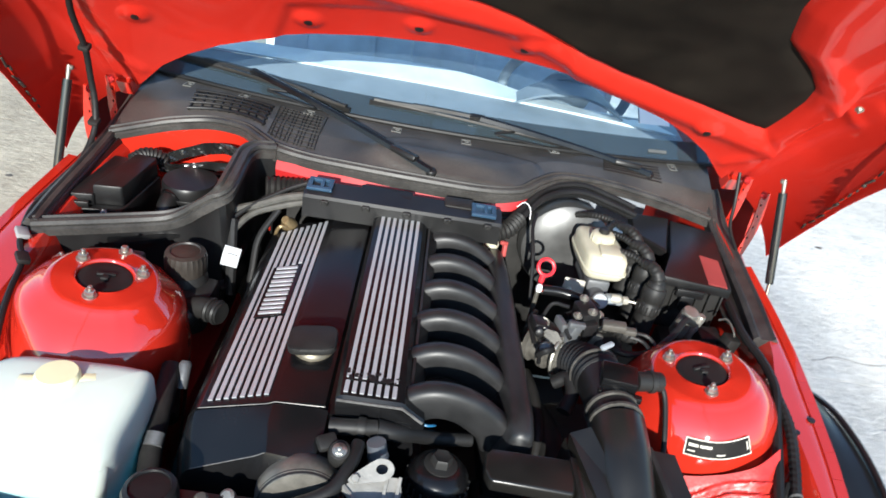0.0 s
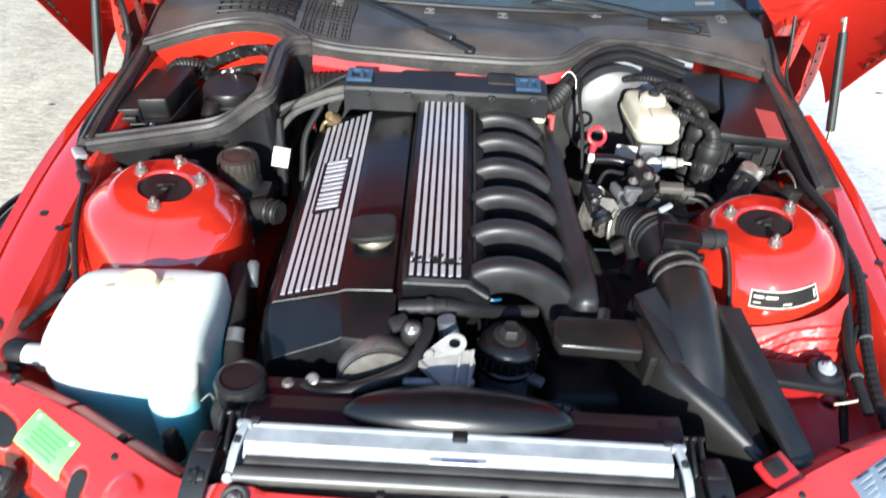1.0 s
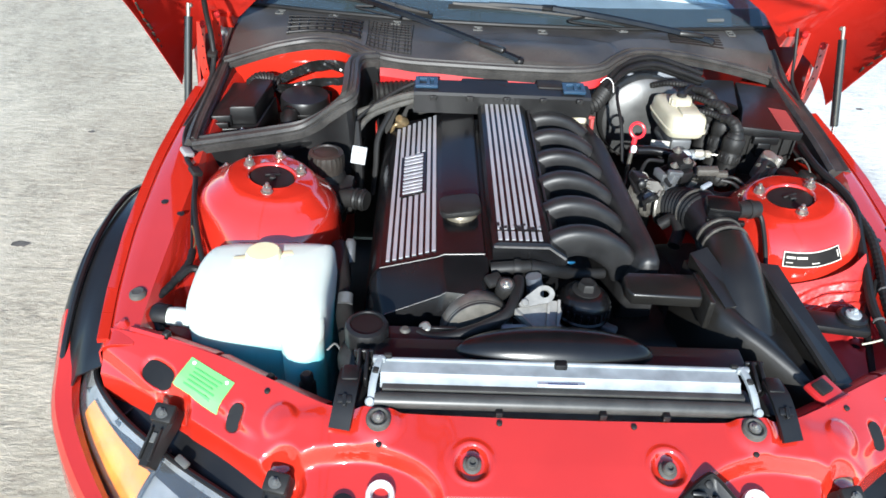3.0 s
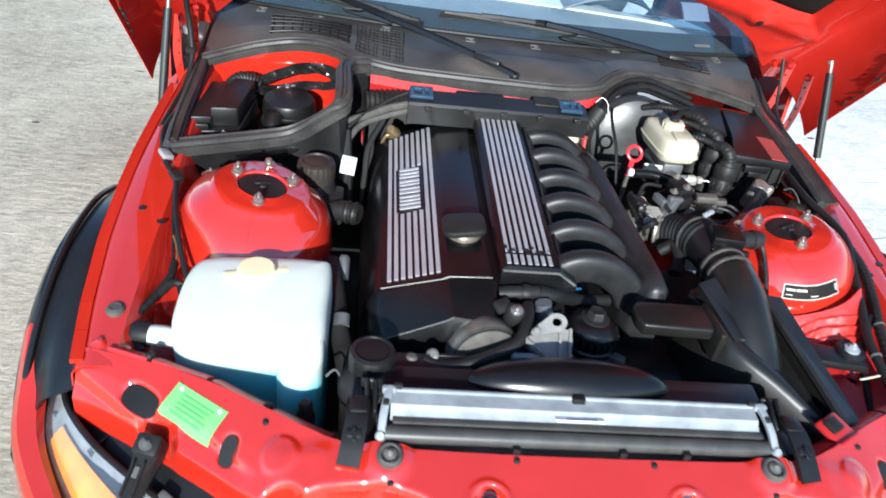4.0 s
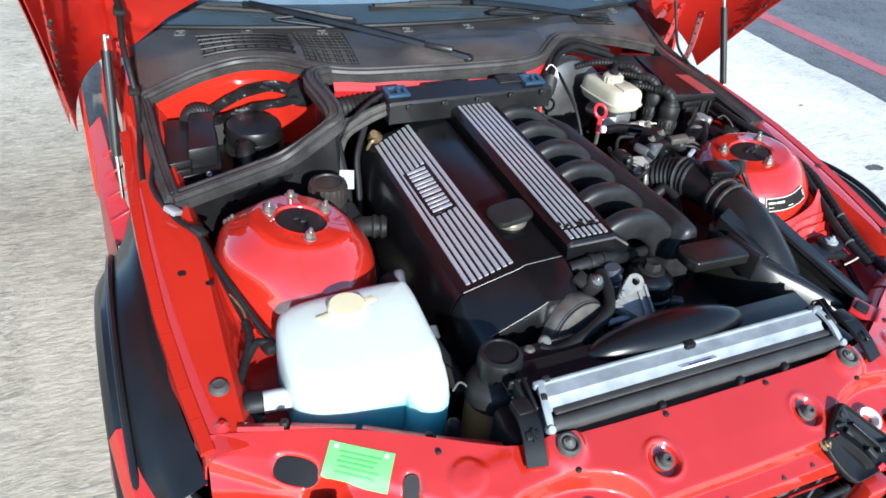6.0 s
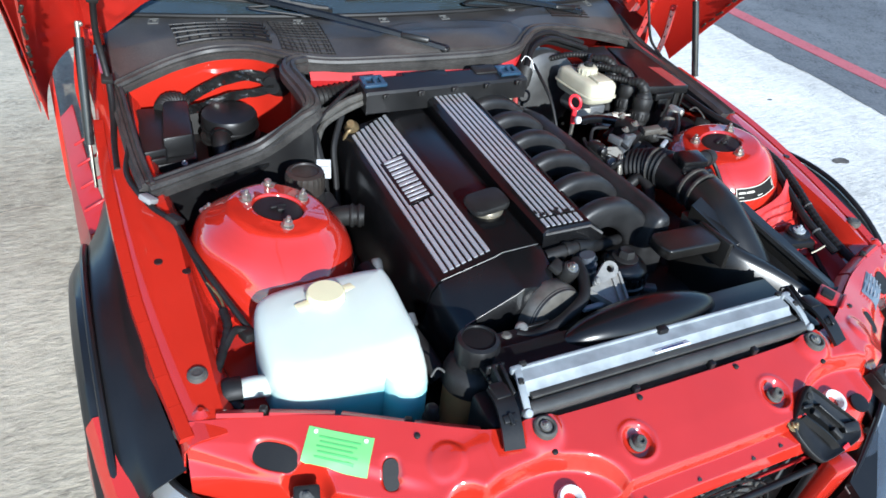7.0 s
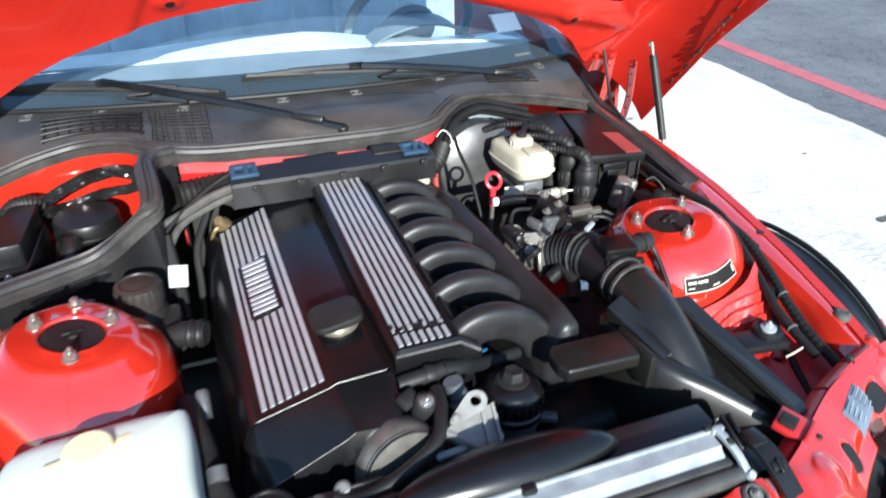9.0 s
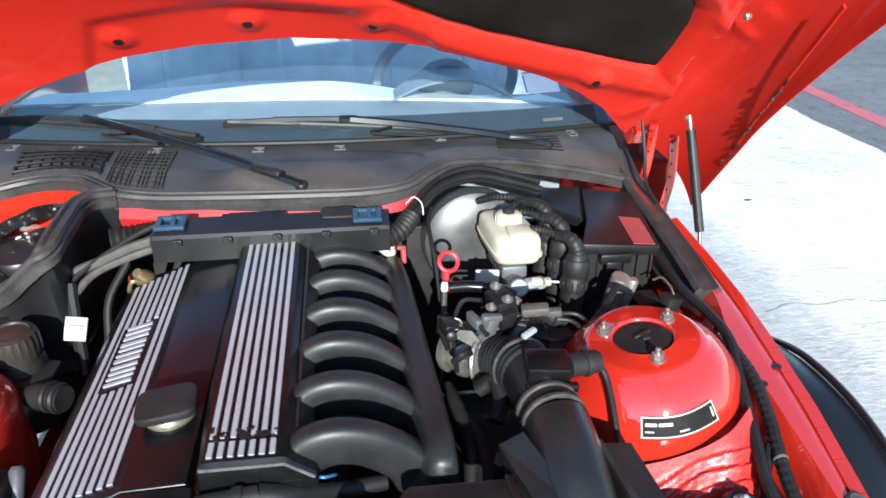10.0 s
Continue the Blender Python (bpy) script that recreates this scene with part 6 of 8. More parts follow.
# plain silver bars in a dark sunk field where the maker's lettering stands
fm = lambda y: Matrix.Translation((-0.2435, y, 0.7500 + rise(y))) @ Euler((radians(1.7), radians(-15.3), 0)).to_matrix().to_4x4()
part("emblem_field", prism([(-0.0275, -0.080), (0.0275, -0.074), (0.0275, 0.080), (-0.0275, 0.074)], -0.001, 0.0012, fm(0.134), 0.0005, 1), BLACK_GLOSS, valve_cover, "black field of the emblem")
for y, w, tilt in ((0.203, 0.0075, 0), (0.189, 0.0065, 0), (0.176, 0.0075, 0), (0.160, 0.0085, 0), (0.147, 0.0060, 0), (0.133, 0.0060, 0), (0.120, 0.0085, 0), (0.104, 0.0070, 0), (0.091, 0.0060, 0), (0.079, 0.0060, 0), (0.066, 0.0070, 0)):
    part("emblem_bar", prism([(-0.0205, -w / 2), (0.0205, -w / 2), (0.0205, w / 2), (-0.0205, w / 2)], -0.001, 0.0032, fm(y) @ at(0, 0, 0, 0, 0, tilt), 0.0006, 1), SILVER, valve_cover, "plain silver bar of the emblem")

# coil cover
CC = [(-0.100, 0.752), (-0.102, 0.784), (-0.096, 0.790), (-0.090, 0.7915), (-0.006, 0.7915), (0.000, 0.790), (0.006, 0.783), (0.032, 0.764), (0.034, 0.757), (0.032, 0.750)]
cring = lambda y, dz=0.0: [Vector((x + 0.006 * (y < -0.1), y, z + 0.050 * (y + 0.14) + dz)) for x, z in CC]
coil = part("coil_cover", loft([cring(-0.150, -0.004), cring(-0.146), cring(0.0), cring(0.2), cring(0.40)]), BLACK_GLOSS, engine, "black coil cover with silver stripes", smooth=28)
part("edge_trim", sweep([(-0.094, -0.1515, 0.785), (0.003, -0.1515, 0.785), (0.036, -0.1515, 0.761)], [(-0.001, -0.002), (0.0012, -0.002), (0.0012, 0.002), (-0.001, 0.002)], smooth=False), WORN, engine)
for k in range(7):
    x = -0.083 + 0.072 * k / 6
    for a, b in ((-0.140, -0.116), (-0.109, 0.385)):
        zz = lambda y: 0.7912 + 0.050 * (y + 0.14)
        part("stripe", loft([[Vector((x - 0.0034, y, zz(y) - 0.002)), Vector((x + 0.0034, y, zz(y) - 0.002)), Vector((x + 0.0032, y, zz(y) + 0.002)), Vector((x - 0.0032, y, zz(y) + 0.002))] for y in (a, b)]), SILVER, coil)
part("cover_groove", sweep([(0.014, -0.12, 0.781), (0.014, 0.39, 0.806)], [(-0.002, -0.002), (0.002, -0.002), (0.002, 0.002), (-0.002, 0.002)], smooth=False), CASING, engine)

# intake manifold: six runners and the long plenum
PITCH = 0.0938
for k in range(6):
    y = -0.112 + PITCH * k
    dz = 0.010 * k / 5 - 0.012 * (k / 5) ** 2
    path = [(0.010, y - 0.002, 0.746 + dz), (0.028, y - 0.001, 0.766 + dz), (0.056, y, 0.776 + dz), (0.090, y + 0.002, 0.771 + dz), (0.120, y + 0.004, 0.754 + dz), (0.147, y + 0.006, 0.730 + dz), (0.162, y + 0.006, 0.700 + dz)]
    part("runner", sweep(path, [(0.0300 * math.copysign(abs(math.cos(a)) ** 0.62, math.cos(a)), 0.0185 * math.copysign(abs(math.sin(a)) ** 0.62, math.sin(a))) for a in [2 * math.pi * i / 18 for i in range(18)]], res=6, up=(0, 1, 0)), CASING, engine, smooth=60)
    part("runner_knob", lathe([(0.020, -0.012), (0.019, 0.0), (0.014, 0.008), (0.006, 0.011)], facing((0.158, y + 0.006, 0.728 + dz), (0.35, -0.35, 1)), 18), CASING, engine, smooth=70)
prs = []
for y in (-0.150, -0.142, -0.10, 0.10, 0.30, 0.425, 0.440):
    k = {-0.150: 0.72, -0.142: 0.92, 0.440: 0.75}.get(y, 1.0)
    dz = -0.028 * bump(y, 0.30, 0.46)
    cx, cz = 0.192 - 0.022 * (y + 0.10) / 0.43 * (y > -0.1), 0.722 + dz
    prs.append([Vector((cx + px * k, y, cz + pz * k)) for px, pz in ((-0.046, -0.12), (-0.042, -0.02), (-0.026, 0.020), (-0.020, 0.038), (-0.010, 0.046), (0.008, 0.046), (0.017, 0.037), (0.023, -0.03), (0.028, -0.12))])
part("plenum", loft(prs), CASING, engine, "black intake plenum", smooth=60)
part("fuel_connector", merge(lathe([(0.014, -0.05), (0.015, 0.002), (0.0175, 0.004), (0.0175, 0.011), (0.0155, 0.013), (0.0155, 0.024), (0.012, 0.029), (0.006, 0.030)], at(0.156, 0.440, 0.738, -8, 4), 22)), CREAM, engine, "cream coloured sensor plug")
part("red_plug", merge(rbox(0.009, 0.012, 0.036, at(0.188, 0.440, 0.738, -15, 6, 20), 0.003), rbox(0.018, 0.008, 0.008, at(0.184, 0.436, 0.755, 0, 10, 20), 0.002)), RED_LABEL, engine, "dull red plug lever")

# vanos solenoid nose with ribs
vn = facing((-0.122, -0.255, 0.686), (0.17, -0.96, 0.12))
nose = part("cam_gear_nose", lathe([(0.058, -0.07), (0.060, -0.03), (0.061, 0.006), (0.059, 0.012), (0.054, 0.013), (0.050, 0.008), (0.048, -0.010), (0.010, -0.012)], vn, 44), CASING, engine, "barrel shaped black nose of the camshaft adjuster")
# sheen along the nose's rim, painted as a lighter brown band
part("nose_rim", lathe([(0.0595, -0.030), (0.0615, -0.026), (0.0625, -0.004), (0.0605, 0.008), (0.0575, 0.0135)], vn, 44), NOSE_RIM, engine, "brown collar of the nose, its sheen put into a lighter colour")
for k in range(6):
    part("nose_rib", rbox(0.0035, 0.085 - 0.012 * abs(k - 2.5), 0.014, vn @ at(-0.036 + 0.0145 * k, 0, -0.002), 0.001, 1), CASING, engine)
part("nose_rib", rbox(0.090, 0.0035, 0.012, vn @ at(0, 0.004, -0.003), 0.001, 1), CASING, engine)
part("hose", tube([(-0.052, -0.196, 0.750), (-0.058, -0.232, 0.744), (-0.078, -0.270, 0.732), (-0.116, -0.290, 0.722), (-0.156, -0.302, 0.714), (-0.200, -0.308, 0.710), (-0.224, -0.296, 0.711)], 0.0105, 10), RUBBER, engine, "black rubber hose")
part("pipe", tube([(-0.225, -0.345, 0.694), (-0.16, -0.348, 0.684), (-0.08, -0.342, 0.686), (-0.04, -0.325, 0.698)], 0.0028, 8), ALU, engine, "thin bright metal pipe")
part("hose_clamp", lathe([(0.009, -0.006), (0.0105, -0.004), (0.0105, 0.004), (0.007, 0.007)], facing((-0.212, -0.290, 0.716), (-0.3, -0.5, 1)), 14), DULL_ZINC, engine)
part("sender", merge(lathe([(0.017, -0.04), (0.017, 0.000), (0.014, 0.006), (0.010, 0.007)], at(-0.076, -0.218, 0.752, 24), 18), rbox(0.030, 0.024, 0.014, at(-0.096, -0.204, 0.752, 20, 0, 30), 0.005)), BLACK_DUSTY, engine, "black flange with a bright bolt")
part("sender_bolt", hexbolt((-0.076, -0.221, 0.758), (0, -0.4, 1), 0.0085, 0.007, 1.25), STEEL, engine)

# lifting bracket, cast aluminium
def lug(outer, hole, th, m):
    """A flat plate with a hole through it; both outlines have as many points."""
    bm = bmesh.new()
    rows = []
    for ring, z in ((outer, -th / 2), (outer, th / 2), (hole, th / 2), (hole, -th / 2)):
        rows.append([bm.verts.new(m @ Vector((x, y, z))) for x, y in ring])
    n = len(outer)
    for a, b in zip(rows, rows[1:] + rows[:1]):
        for k in range(n):
            bm.faces.new((a[k], a[(k + 1) % n], b[(k + 1) % n], b[k]))
    return bm


ey = at(-0.015, -0.246, 0.757, 36, -6, 14) @ Matrix.Scale(0.8, 4)
eye_out = []
for x, y in oval(0, 0, 0.023, 0.019, 0, 32):
    # a round head drawn out into a foot
    k = bump(-x, 0.004, 0.023)
    eye_out.append((x - 0.034 * k, y * (1 - 0.35 * k) - 0.010 * k))
part("lifting_eye", merge(lug(eye_out, oval(0.002, 0.001, 0.0105, 0.0085, 0, 32), 0.008, ey), lathe([(0.0085, -0.002), (0.0085, 0.008), (0.0065, 0.010)], ey @ at(-0.045, -0.008, 0), 6)), CAST_PALE, engine, "pale cast lifting eye")
brk = [(-0.067, -0.262, 0.737), (-0.034, -0.251, 0.739), (-0.004, -0.242, 0.741), (0.014, -0.240, 0.739), (0.018, -0.256, 0.728), (0.012, -0.276, 0.716), (0.008, -0.294, 0.707), (-0.010, -0.300, 0.708), (-0.022, -0.294, 0.713)]
plate = loft([[Vector(p) + Vector((0, dy, dz)) for p in brk] for dy, dz in ((0.006, -0.018), (0.0, -0.002), (0.0, 0.0))])
ribs = [sweep([Vector(a) + Vector((0, 0, 0.001)), (Vector(a) + Vector(b)) / 2 + Vector((0, 0, 0.001)), Vector(b) + Vector((0, 0, 0.001))], [(-0.0028, -0.004), (0.0028, -0.004), (0.0022, 0.004), (-0.0022, 0.004)]) for a, b in ((brk[0], brk[8]), (brk[3], brk[6]), (brk[2], brk[7]))]
part("bracket", merge(plate, *ribs, lathe([(0.009, -0.006), (0.009, 0.006), (0.006, 0.008)], facing((-0.001, -0.300, 0.705), (0, -0.7, 0.7)), 14)), CAST_PALE, engine, "cast aluminium bracket with ribs")
part("bracket_bar", merge(rbox(0.104, 0.010, 0.010, at(-0.034, -0.279, 0.712, 10, 4, 6), 0.003), tube([(-0.084, -0.283, 0.719), (-0.074, -0.270, 0.732), (-0.066, -0.262, 0.738)], 0.0032, 8)), ALU_BRIGHT, engine, "pale foot of the bracket")
part("breather", merge(tube([(-0.016, -0.206, 0.680), (-0.020, -0.202, 0.722), (-0.027, -0.196, 0.757)], (0.0150, 0.0140), 18), lathe([(0.0150, -0.004), (0.0158, 0.0), (0.0150, 0.004)], facing((-0.022, -0.201, 0.735), (-0.15, 0.1, 1)), 18)), mat("grey_metal_pipe", (0.11, 0.12, 0.14), 0.4, metal=0.5), engine, "grey metal pipe stub")

# oil filter housing
fc = at(0.068, -0.196, 0.634, -3, 2)
flt = part("oil_filter", lathe([(0.040, -0.12), (0.042, 0.020), (0.046, 0.024), (0.046, 0.040), (0.0, 0.040)], fc, 40), mat("grey_filter_casting", (0.10, 0.11, 0.13), 0.45, metal=0.3, bump=0.2, bscale=250), engine, "oil filter housing with black screw cap")
part("filter_cap", lathe([(0.047, 0.034), (0.050, 0.038), (0.050, 0.046), (0.047, 0.049), (0.047, 0.066), (0.044, 0.077), (0.036, 0.086), (0.024, 0.091), (0.0185, 0.092)], fc, 44), BLACK_GLOSS, flt)
for k in range(24):
    a = math.pi * k / 12
    part("cap_rib", rbox(0.0025, 0.003, 0.018, fc @ at(0.0478 * math.cos(a), 0.0478 * math.sin(a), 0.059, 0, 0, 15 * k), 0.0008, 1), BLACK, flt)
part("filter_hex", merge(lathe([(0.0165, 0.088), (0.0165, 0.104), (0.014, 0.108), (0.007, 0.106)], fc, 6), lathe([(0.025, 0.088), (0.025, 0.0925), (0.018, 0.094)], fc, 20)), BLACK_DUSTY, flt)
part("filter_lug", rbox(0.03, 0.018, 0.012, at(0.112, -0.232, 0.672, 0, 0, -30), 0.004), ALU, flt)

# ribbed alternator and a small sticker low behind the fan shroud
alt = part("alternator", lathe([(0.050, -0.05), (0.054, -0.04), (0.054, 0.010), (0.046, 0.022), (0.020, 0.024)], facing((0.155, -0.26, 0.575), (0, -0.5, 0.85)), 32), ALU, engine, "grey alternator in the dark")
for k in range(18):
    a = 2 * math.pi * k / 18
    part("vent_rib", rbox(0.020, 0.004, 0.010, facing((0.155, -0.26, 0.575), (0, -0.5, 0.85)) @ at(0.036 * math.cos(a), 0.036 * math.sin(a), 0.022, 0, 0, math.degrees(a)), 0.001, 1), BLACK_DUSTY, alt)
part("sticker", rbox(0.036, 0.003, 0.020, at(0.105, -0.292, 0.676, -40, 0, 0), 0.0005, 1), WHITE, engine, "white sticker with a blue field")
part("print_bar", rbox(0.036, 0.003, 0.009, at(0.105, -0.2935, 0.6815, -40, 0, 0), 0.0005, 1), mat("blue_field", (0.03, 0.05, 0.35), 0.5), engine)
# hoses between covers and filter
part("coolant_pipe", merge(tube([(-0.098, -0.168, 0.748), (-0.060, -0.168, 0.752), (-0.030, -0.162, 0.750)], 0.0125, 14), lathe([(0.0150, -0.006), (0.0160, 0), (0.0150, 0.006)], facing((-0.052, -0.167, 0.752), (1, 0, 0)), 16)), BLACK_DUSTY, engine, "grey black plastic pipe")
part("hose", tube([(-0.030, -0.162, 0.750), (0.000, -0.158, 0.742), (0.030, -0.140, 0.725), (0.065, -0.125, 0.708), (0.12, -0.110, 0.700)], (0.0145, 0.011), 12), RUBBER, engine, "black rubber hose")
part("hose", tube([(-0.028, -0.165, 0.742), (-0.024, -0.188, 0.722), (-0.030, -0.21, 0.70)], 0.011, 10), RUBBER, engine)
part("wire", tube([(0.030, -0.128, 0.740), (0.045, -0.135, 0.742), (0.058, -0.125, 0.735), (0.056, -0.11, 0.72)], 0.0022, 6), mat("blue_wire", (0.02, 0.10, 0.20), 0.4), engine, "blue wire")

# throttle body, idle valve, cables
thr = thing("throttle_body", 0.30, 0.15, 0.62, "cast aluminium throttle body with black cables and plugs", "throttle")
part("casting", merge(lathe([(0.034, -0.04), (0.036, -0.030), (0.030, -0.026), (0.030, -0.010), (0.038, -0.006), (0.038, 0.004), (0.032, 0.008), (0.032, 0.026), (0.041, 0.030), (0.041, 0.040), (0.034, 0.046)], facing((0.268, 0.145, 0.705), (0.75, -0.55, 0.1)), 28), rbox(0.05, 0.05, 0.07, at(0.262, 0.175, 0.70, 0, 0, 35), 0.01), rbox(0.022, 0.03, 0.075, at(0.305, 0.155, 0.735, 10, 25, 20), 0.006)), DULL_CAST, thr)
part("pillar", merge(rbox(0.020, 0.026, 0.070, at(0.292, 0.128, 0.752, 6, 14, 20), 0.004), rbox(0.034, 0.012, 0.012, at(0.300, 0.122, 0.786, 0, 10, 15), 0.003), rbox(0.012, 0.034, 0.018, at(0.276, 0.140, 0.772, 0, 0, 20), 0.003)), ALU, thr, "bright cast pillar of the throttle")
part("sensor_can", merge(lathe([(0.012, -0.03), (0.013, 0.0), (0.010, 0.006), (0.005, 0.007)], facing((0.252, 0.108, 0.735), (-0.3, -0.8, 0.5)), 16), lathe([(0.016, -0.024), (0.016, -0.018)], facing((0.252, 0.108, 0.735), (-0.3, -0.8, 0.5)), 16)), ALU, thr, "cast sensor housing")
part("plug_lead", merge(rbox(0.044, 0.020, 0.016, at(0.372, 0.136, 0.786, 4, -6, -8), 0.004), rbox(0.024, 0.014, 0.012, at(0.402, 0.132, 0.782, 4, -6, -8), 0.003)), NOSE_DUST, thr, "dusty grey cable plug")
part("clamp", lathe([(0.0425, -0.003), (0.044, 0.0), (0.0425, 0.003)], facing((0.288, 0.120, 0.712), (0.75, -0.55, 0.15)), 28), DULL_ZINC, thr)
part("plug_block", merge(rbox(0.036, 0.046, 0.042, at(0.324, 0.168, 0.780, 5, -8, 20), 0.005), rbox(0.03, 0.02, 0.03, at(0.328, 0.140, 0.770, 5, -8, 20), 0.004)), BLACK, thr)
for x, y, z in ((0.318, 0.186, 0.804), (0.330, 0.150, 0.800), (0.304, 0.146, 0.790), (0.350, 0.172, 0.782)):
    part("screw", hexbolt((x, y, z), (0, -0.2, 1), 0.0055, 0.006), DULL_ZINC, thr)
part("link_plate", merge(rbox(0.06, 0.004, 0.026, at(0.355, 0.165, 0.752, 30, 0, 10), 0.002), rbox(0.02, 0.012, 0.04, at(0.348, 0.150, 0.735, 0, 20, 0), 0.003)), DULL_CAST, thr)
part("loom", tube([(0.335, 0.178, 0.762), (0.375, 0.172, 0.760), (0.41, 0.165, 0.752), (0.43, 0.18, 0.735)], 0.014, 10, rib=0.12, pitch=0.01), BLACK_DUSTY, thr)
part("motor_can", lathe([(0.030, -0.05), (0.032, -0.01), (0.030, 0.012), (0.024, 0.02), (0.012, 0.022)], at(0.375, 0.155, 0.722, 0, 12), 22), BLACK_DUSTY, thr)
for a, b, c in (((0.41, 0.16, 0.752), (0.44, 0.15, 0.75), (0.455, 0.128, 0.742)), ((0.41, 0.168, 0.755), (0.45, 0.168, 0.752), (0.47, 0.15, 0.742)), ((0.25, 0.19, 0.74), (0.27, 0.215, 0.762), (0.30, 0.20, 0.77)), ((0.245, 0.12, 0.735), (0.235, 0.16, 0.745), (0.25, 0.2, 0.735)), ((0.24, 0.08, 0.72), (0.245, 0.12, 0.735), (0.262, 0.15, 0.735))):
    part("wire", tube([a, b, c], 0.004, 7), RUBBER, thr)
part("vacuum_elbow", tube([(0.270, 0.055, 0.702), (0.292, 0.050, 0.722), (0.297, 0.020, 0.712), (0.282, -0.01, 0.695)], 0.013, 10), RUBBER, thr)
part("fuel_hose", tube([(0.250, 0.245, 0.772), (0.29, 0.245, 0.772), (0.34, 0.235, 0.766), (0.36, 0.23, 0.755)], 0.0105, 10), BLACK_GLOSS, thr, "glossy black fuel hose")
part("hose_cap", lathe([(0.0085, 0), (0.009, 0.008), (0.005, 0.010)], facing((0.247, 0.246, 0.773), (-1, 0, 0.1)), 12), WHITE, thr)

# worn black smears over the stripes' front ends
rng = random.Random(11)
for k in range(34):
    x = -0.086 + 0.078 * rng.random()
    y = -0.108 + rng.uniform(-0.006, 0.014)
    a, b = rng.uniform(0.0015, 0.0045), rng.uniform(0.002, 0.007)
    z = 0.7932 + 0.050 * (y + 0.14)
    part("worn_patch", prism([(x + a * math.cos(t) * rng.uniform(0.6, 1), y + b * math.sin(t) * rng.uniform(0.6, 1)) for t in [2 * math.pi * i / 9 for i in range(9)]], z - 0.001, z + 0.0004), BLACK, coil, "black worn patch on the stripes")
# dark ducts and hoses low beside the plenum
part("idle_duct", merge(rbox(0.13, 0.20, 0.09, at(0.330, -0.010, 0.600, 0, 0, 6), 0.03, 4), tube([(0.245, 0.10, 0.60), (0.262, 0.02, 0.628), (0.270, -0.06, 0.632), (0.262, -0.13, 0.60)], 0.026, 16), tube([(0.232, 0.12, 0.66), (0.240, 0.05, 0.668), (0.245, -0.02, 0.655), (0.240, -0.08, 0.62)], 0.011, 10)), BLACK_DUSTY, thr, "black ducts low beside the plenum")
part("lower_duct", rbox(0.20, 0.14, 0.12, at(0.235, -0.155, 0.560, 0, 0, 4), 0.03, 4), RUBBER, engine, "dark ducting under the snorkel")
# linkage, screws and small hoses round the throttle
for k in range(4):
    p = Vector((0.268, 0.145, 0.705)) + Vector((0.55 * math.cos(1.57 * k + 0.5), 0.75 * math.cos(1.57 * k + 0.5), math.sin(1.57 * k + 0.5))) * 0.036 + Vector((0.75, -0.55, 0.1)) * 0.034
    part("flange_bolt", hexbolt(p, (0.75, -0.55, 0.1), 0.0055, 0.008), DULL_ZINC, thr)
part("spring", tube([(0.250 + 0.012 * math.cos(a), 0.120 + 0.0014 * i, 0.745 + 0.012 * math.sin(a)) for i, a in enumerate([0.55 * j for j in range(46)])], 0.0014, 5, 1), DULL_ZINC, thr, "return spring")
part("lever", prism([(-0.020, -0.006), (0.016, -0.010), (0.022, 0.004), (0.004, 0.014), (-0.016, 0.008)], 0, 0.004, at(0.262, 0.122, 0.752, 60, 10, -30), 0.001, 1), DULL_CAST, thr, "zinc plated throttle lever")
for a, b, c, r in (((0.236, 0.085, 0.735), (0.248, 0.078, 0.752), (0.262, 0.092, 0.744), 0.006), ((0.240, 0.205, 0.745), (0.225, 0.17, 0.748), (0.232, 0.12, 0.735), 0.005), ((0.300, 0.205, 0.745), (0.330, 0.215, 0.752), (0.352, 0.205, 0.742), 0.007), ((0.292, 0.110, 0.762), (0.282, 0.135, 0.772), (0.296, 0.155, 0.768), 0.0045)):
    part("small_hose", tube([a, b, c], r, 8), RUBBER, thr)
part("solenoid", merge(rbox(0.026, 0.034, 0.022, at(0.238, 0.155, 0.752, 0, 12, 15), 0.004), lathe([(0.009, 0), (0.009, 0.016), (0.006, 0.018)], facing((0.238, 0.138, 0.752), (0, -1, 0.2)), 12)), BLACK, thr)
# dipstick with red ring
dip = thing("dipstick", 0.252, 0.272, 0.60, "red dipstick ring on a thin metal tube", "dipstick")
part("tube", tube([(0.235, 0.25, 0.55), (0.243, 0.262, 0.68), (0.246, 0.266, 0.755)], 0.005, 8), STEEL, dip)
dm = facing((0.255, 0.285, 0.800), (0.1, -0.75, 0.55))
part("ring", merge(tube([dm @ Vector((0.0165 * math.cos(2 * math.pi * i / 20), 0.0165 * math.sin(2 * math.pi * i / 20), 0)) for i in range(20)], 0.0038, 8, 1, closed=True), tube([(0.250, 0.275, 0.786), (0.247, 0.268, 0.752)], 0.006, 8, smooth=False)), RED_PLASTIC, dip)


# ---- things in the bay ----
# radiator and condenser
rad = thing("radiator", 0, -0.42, 0.212, "aluminium radiator with black cross tube and plastic end tanks", "radiator")
part("core", rbox(0.60, 0.05, 0.46, at(0, -0.412, 0.462), 0.006), ALU, rad, "finned radiator core")
part("top_rail", merge(sweep([(-0.278, -0.400, 0.728), (0.272, -0.400, 0.721)], [(-0.022, -0.012), (0.022, -0.012), (0.022, -0.006), (0.012, 0.0), (0.008, 0.006), (-0.016, 0.008), (-0.022, 0.004)], smooth=False), rbox(0.55, 0.006, 0.012, at(-0.003, -0.384, 0.731, 0, 0.7), 0.002)), ALU_BRIGHT, rad, "bright folded aluminium rail")
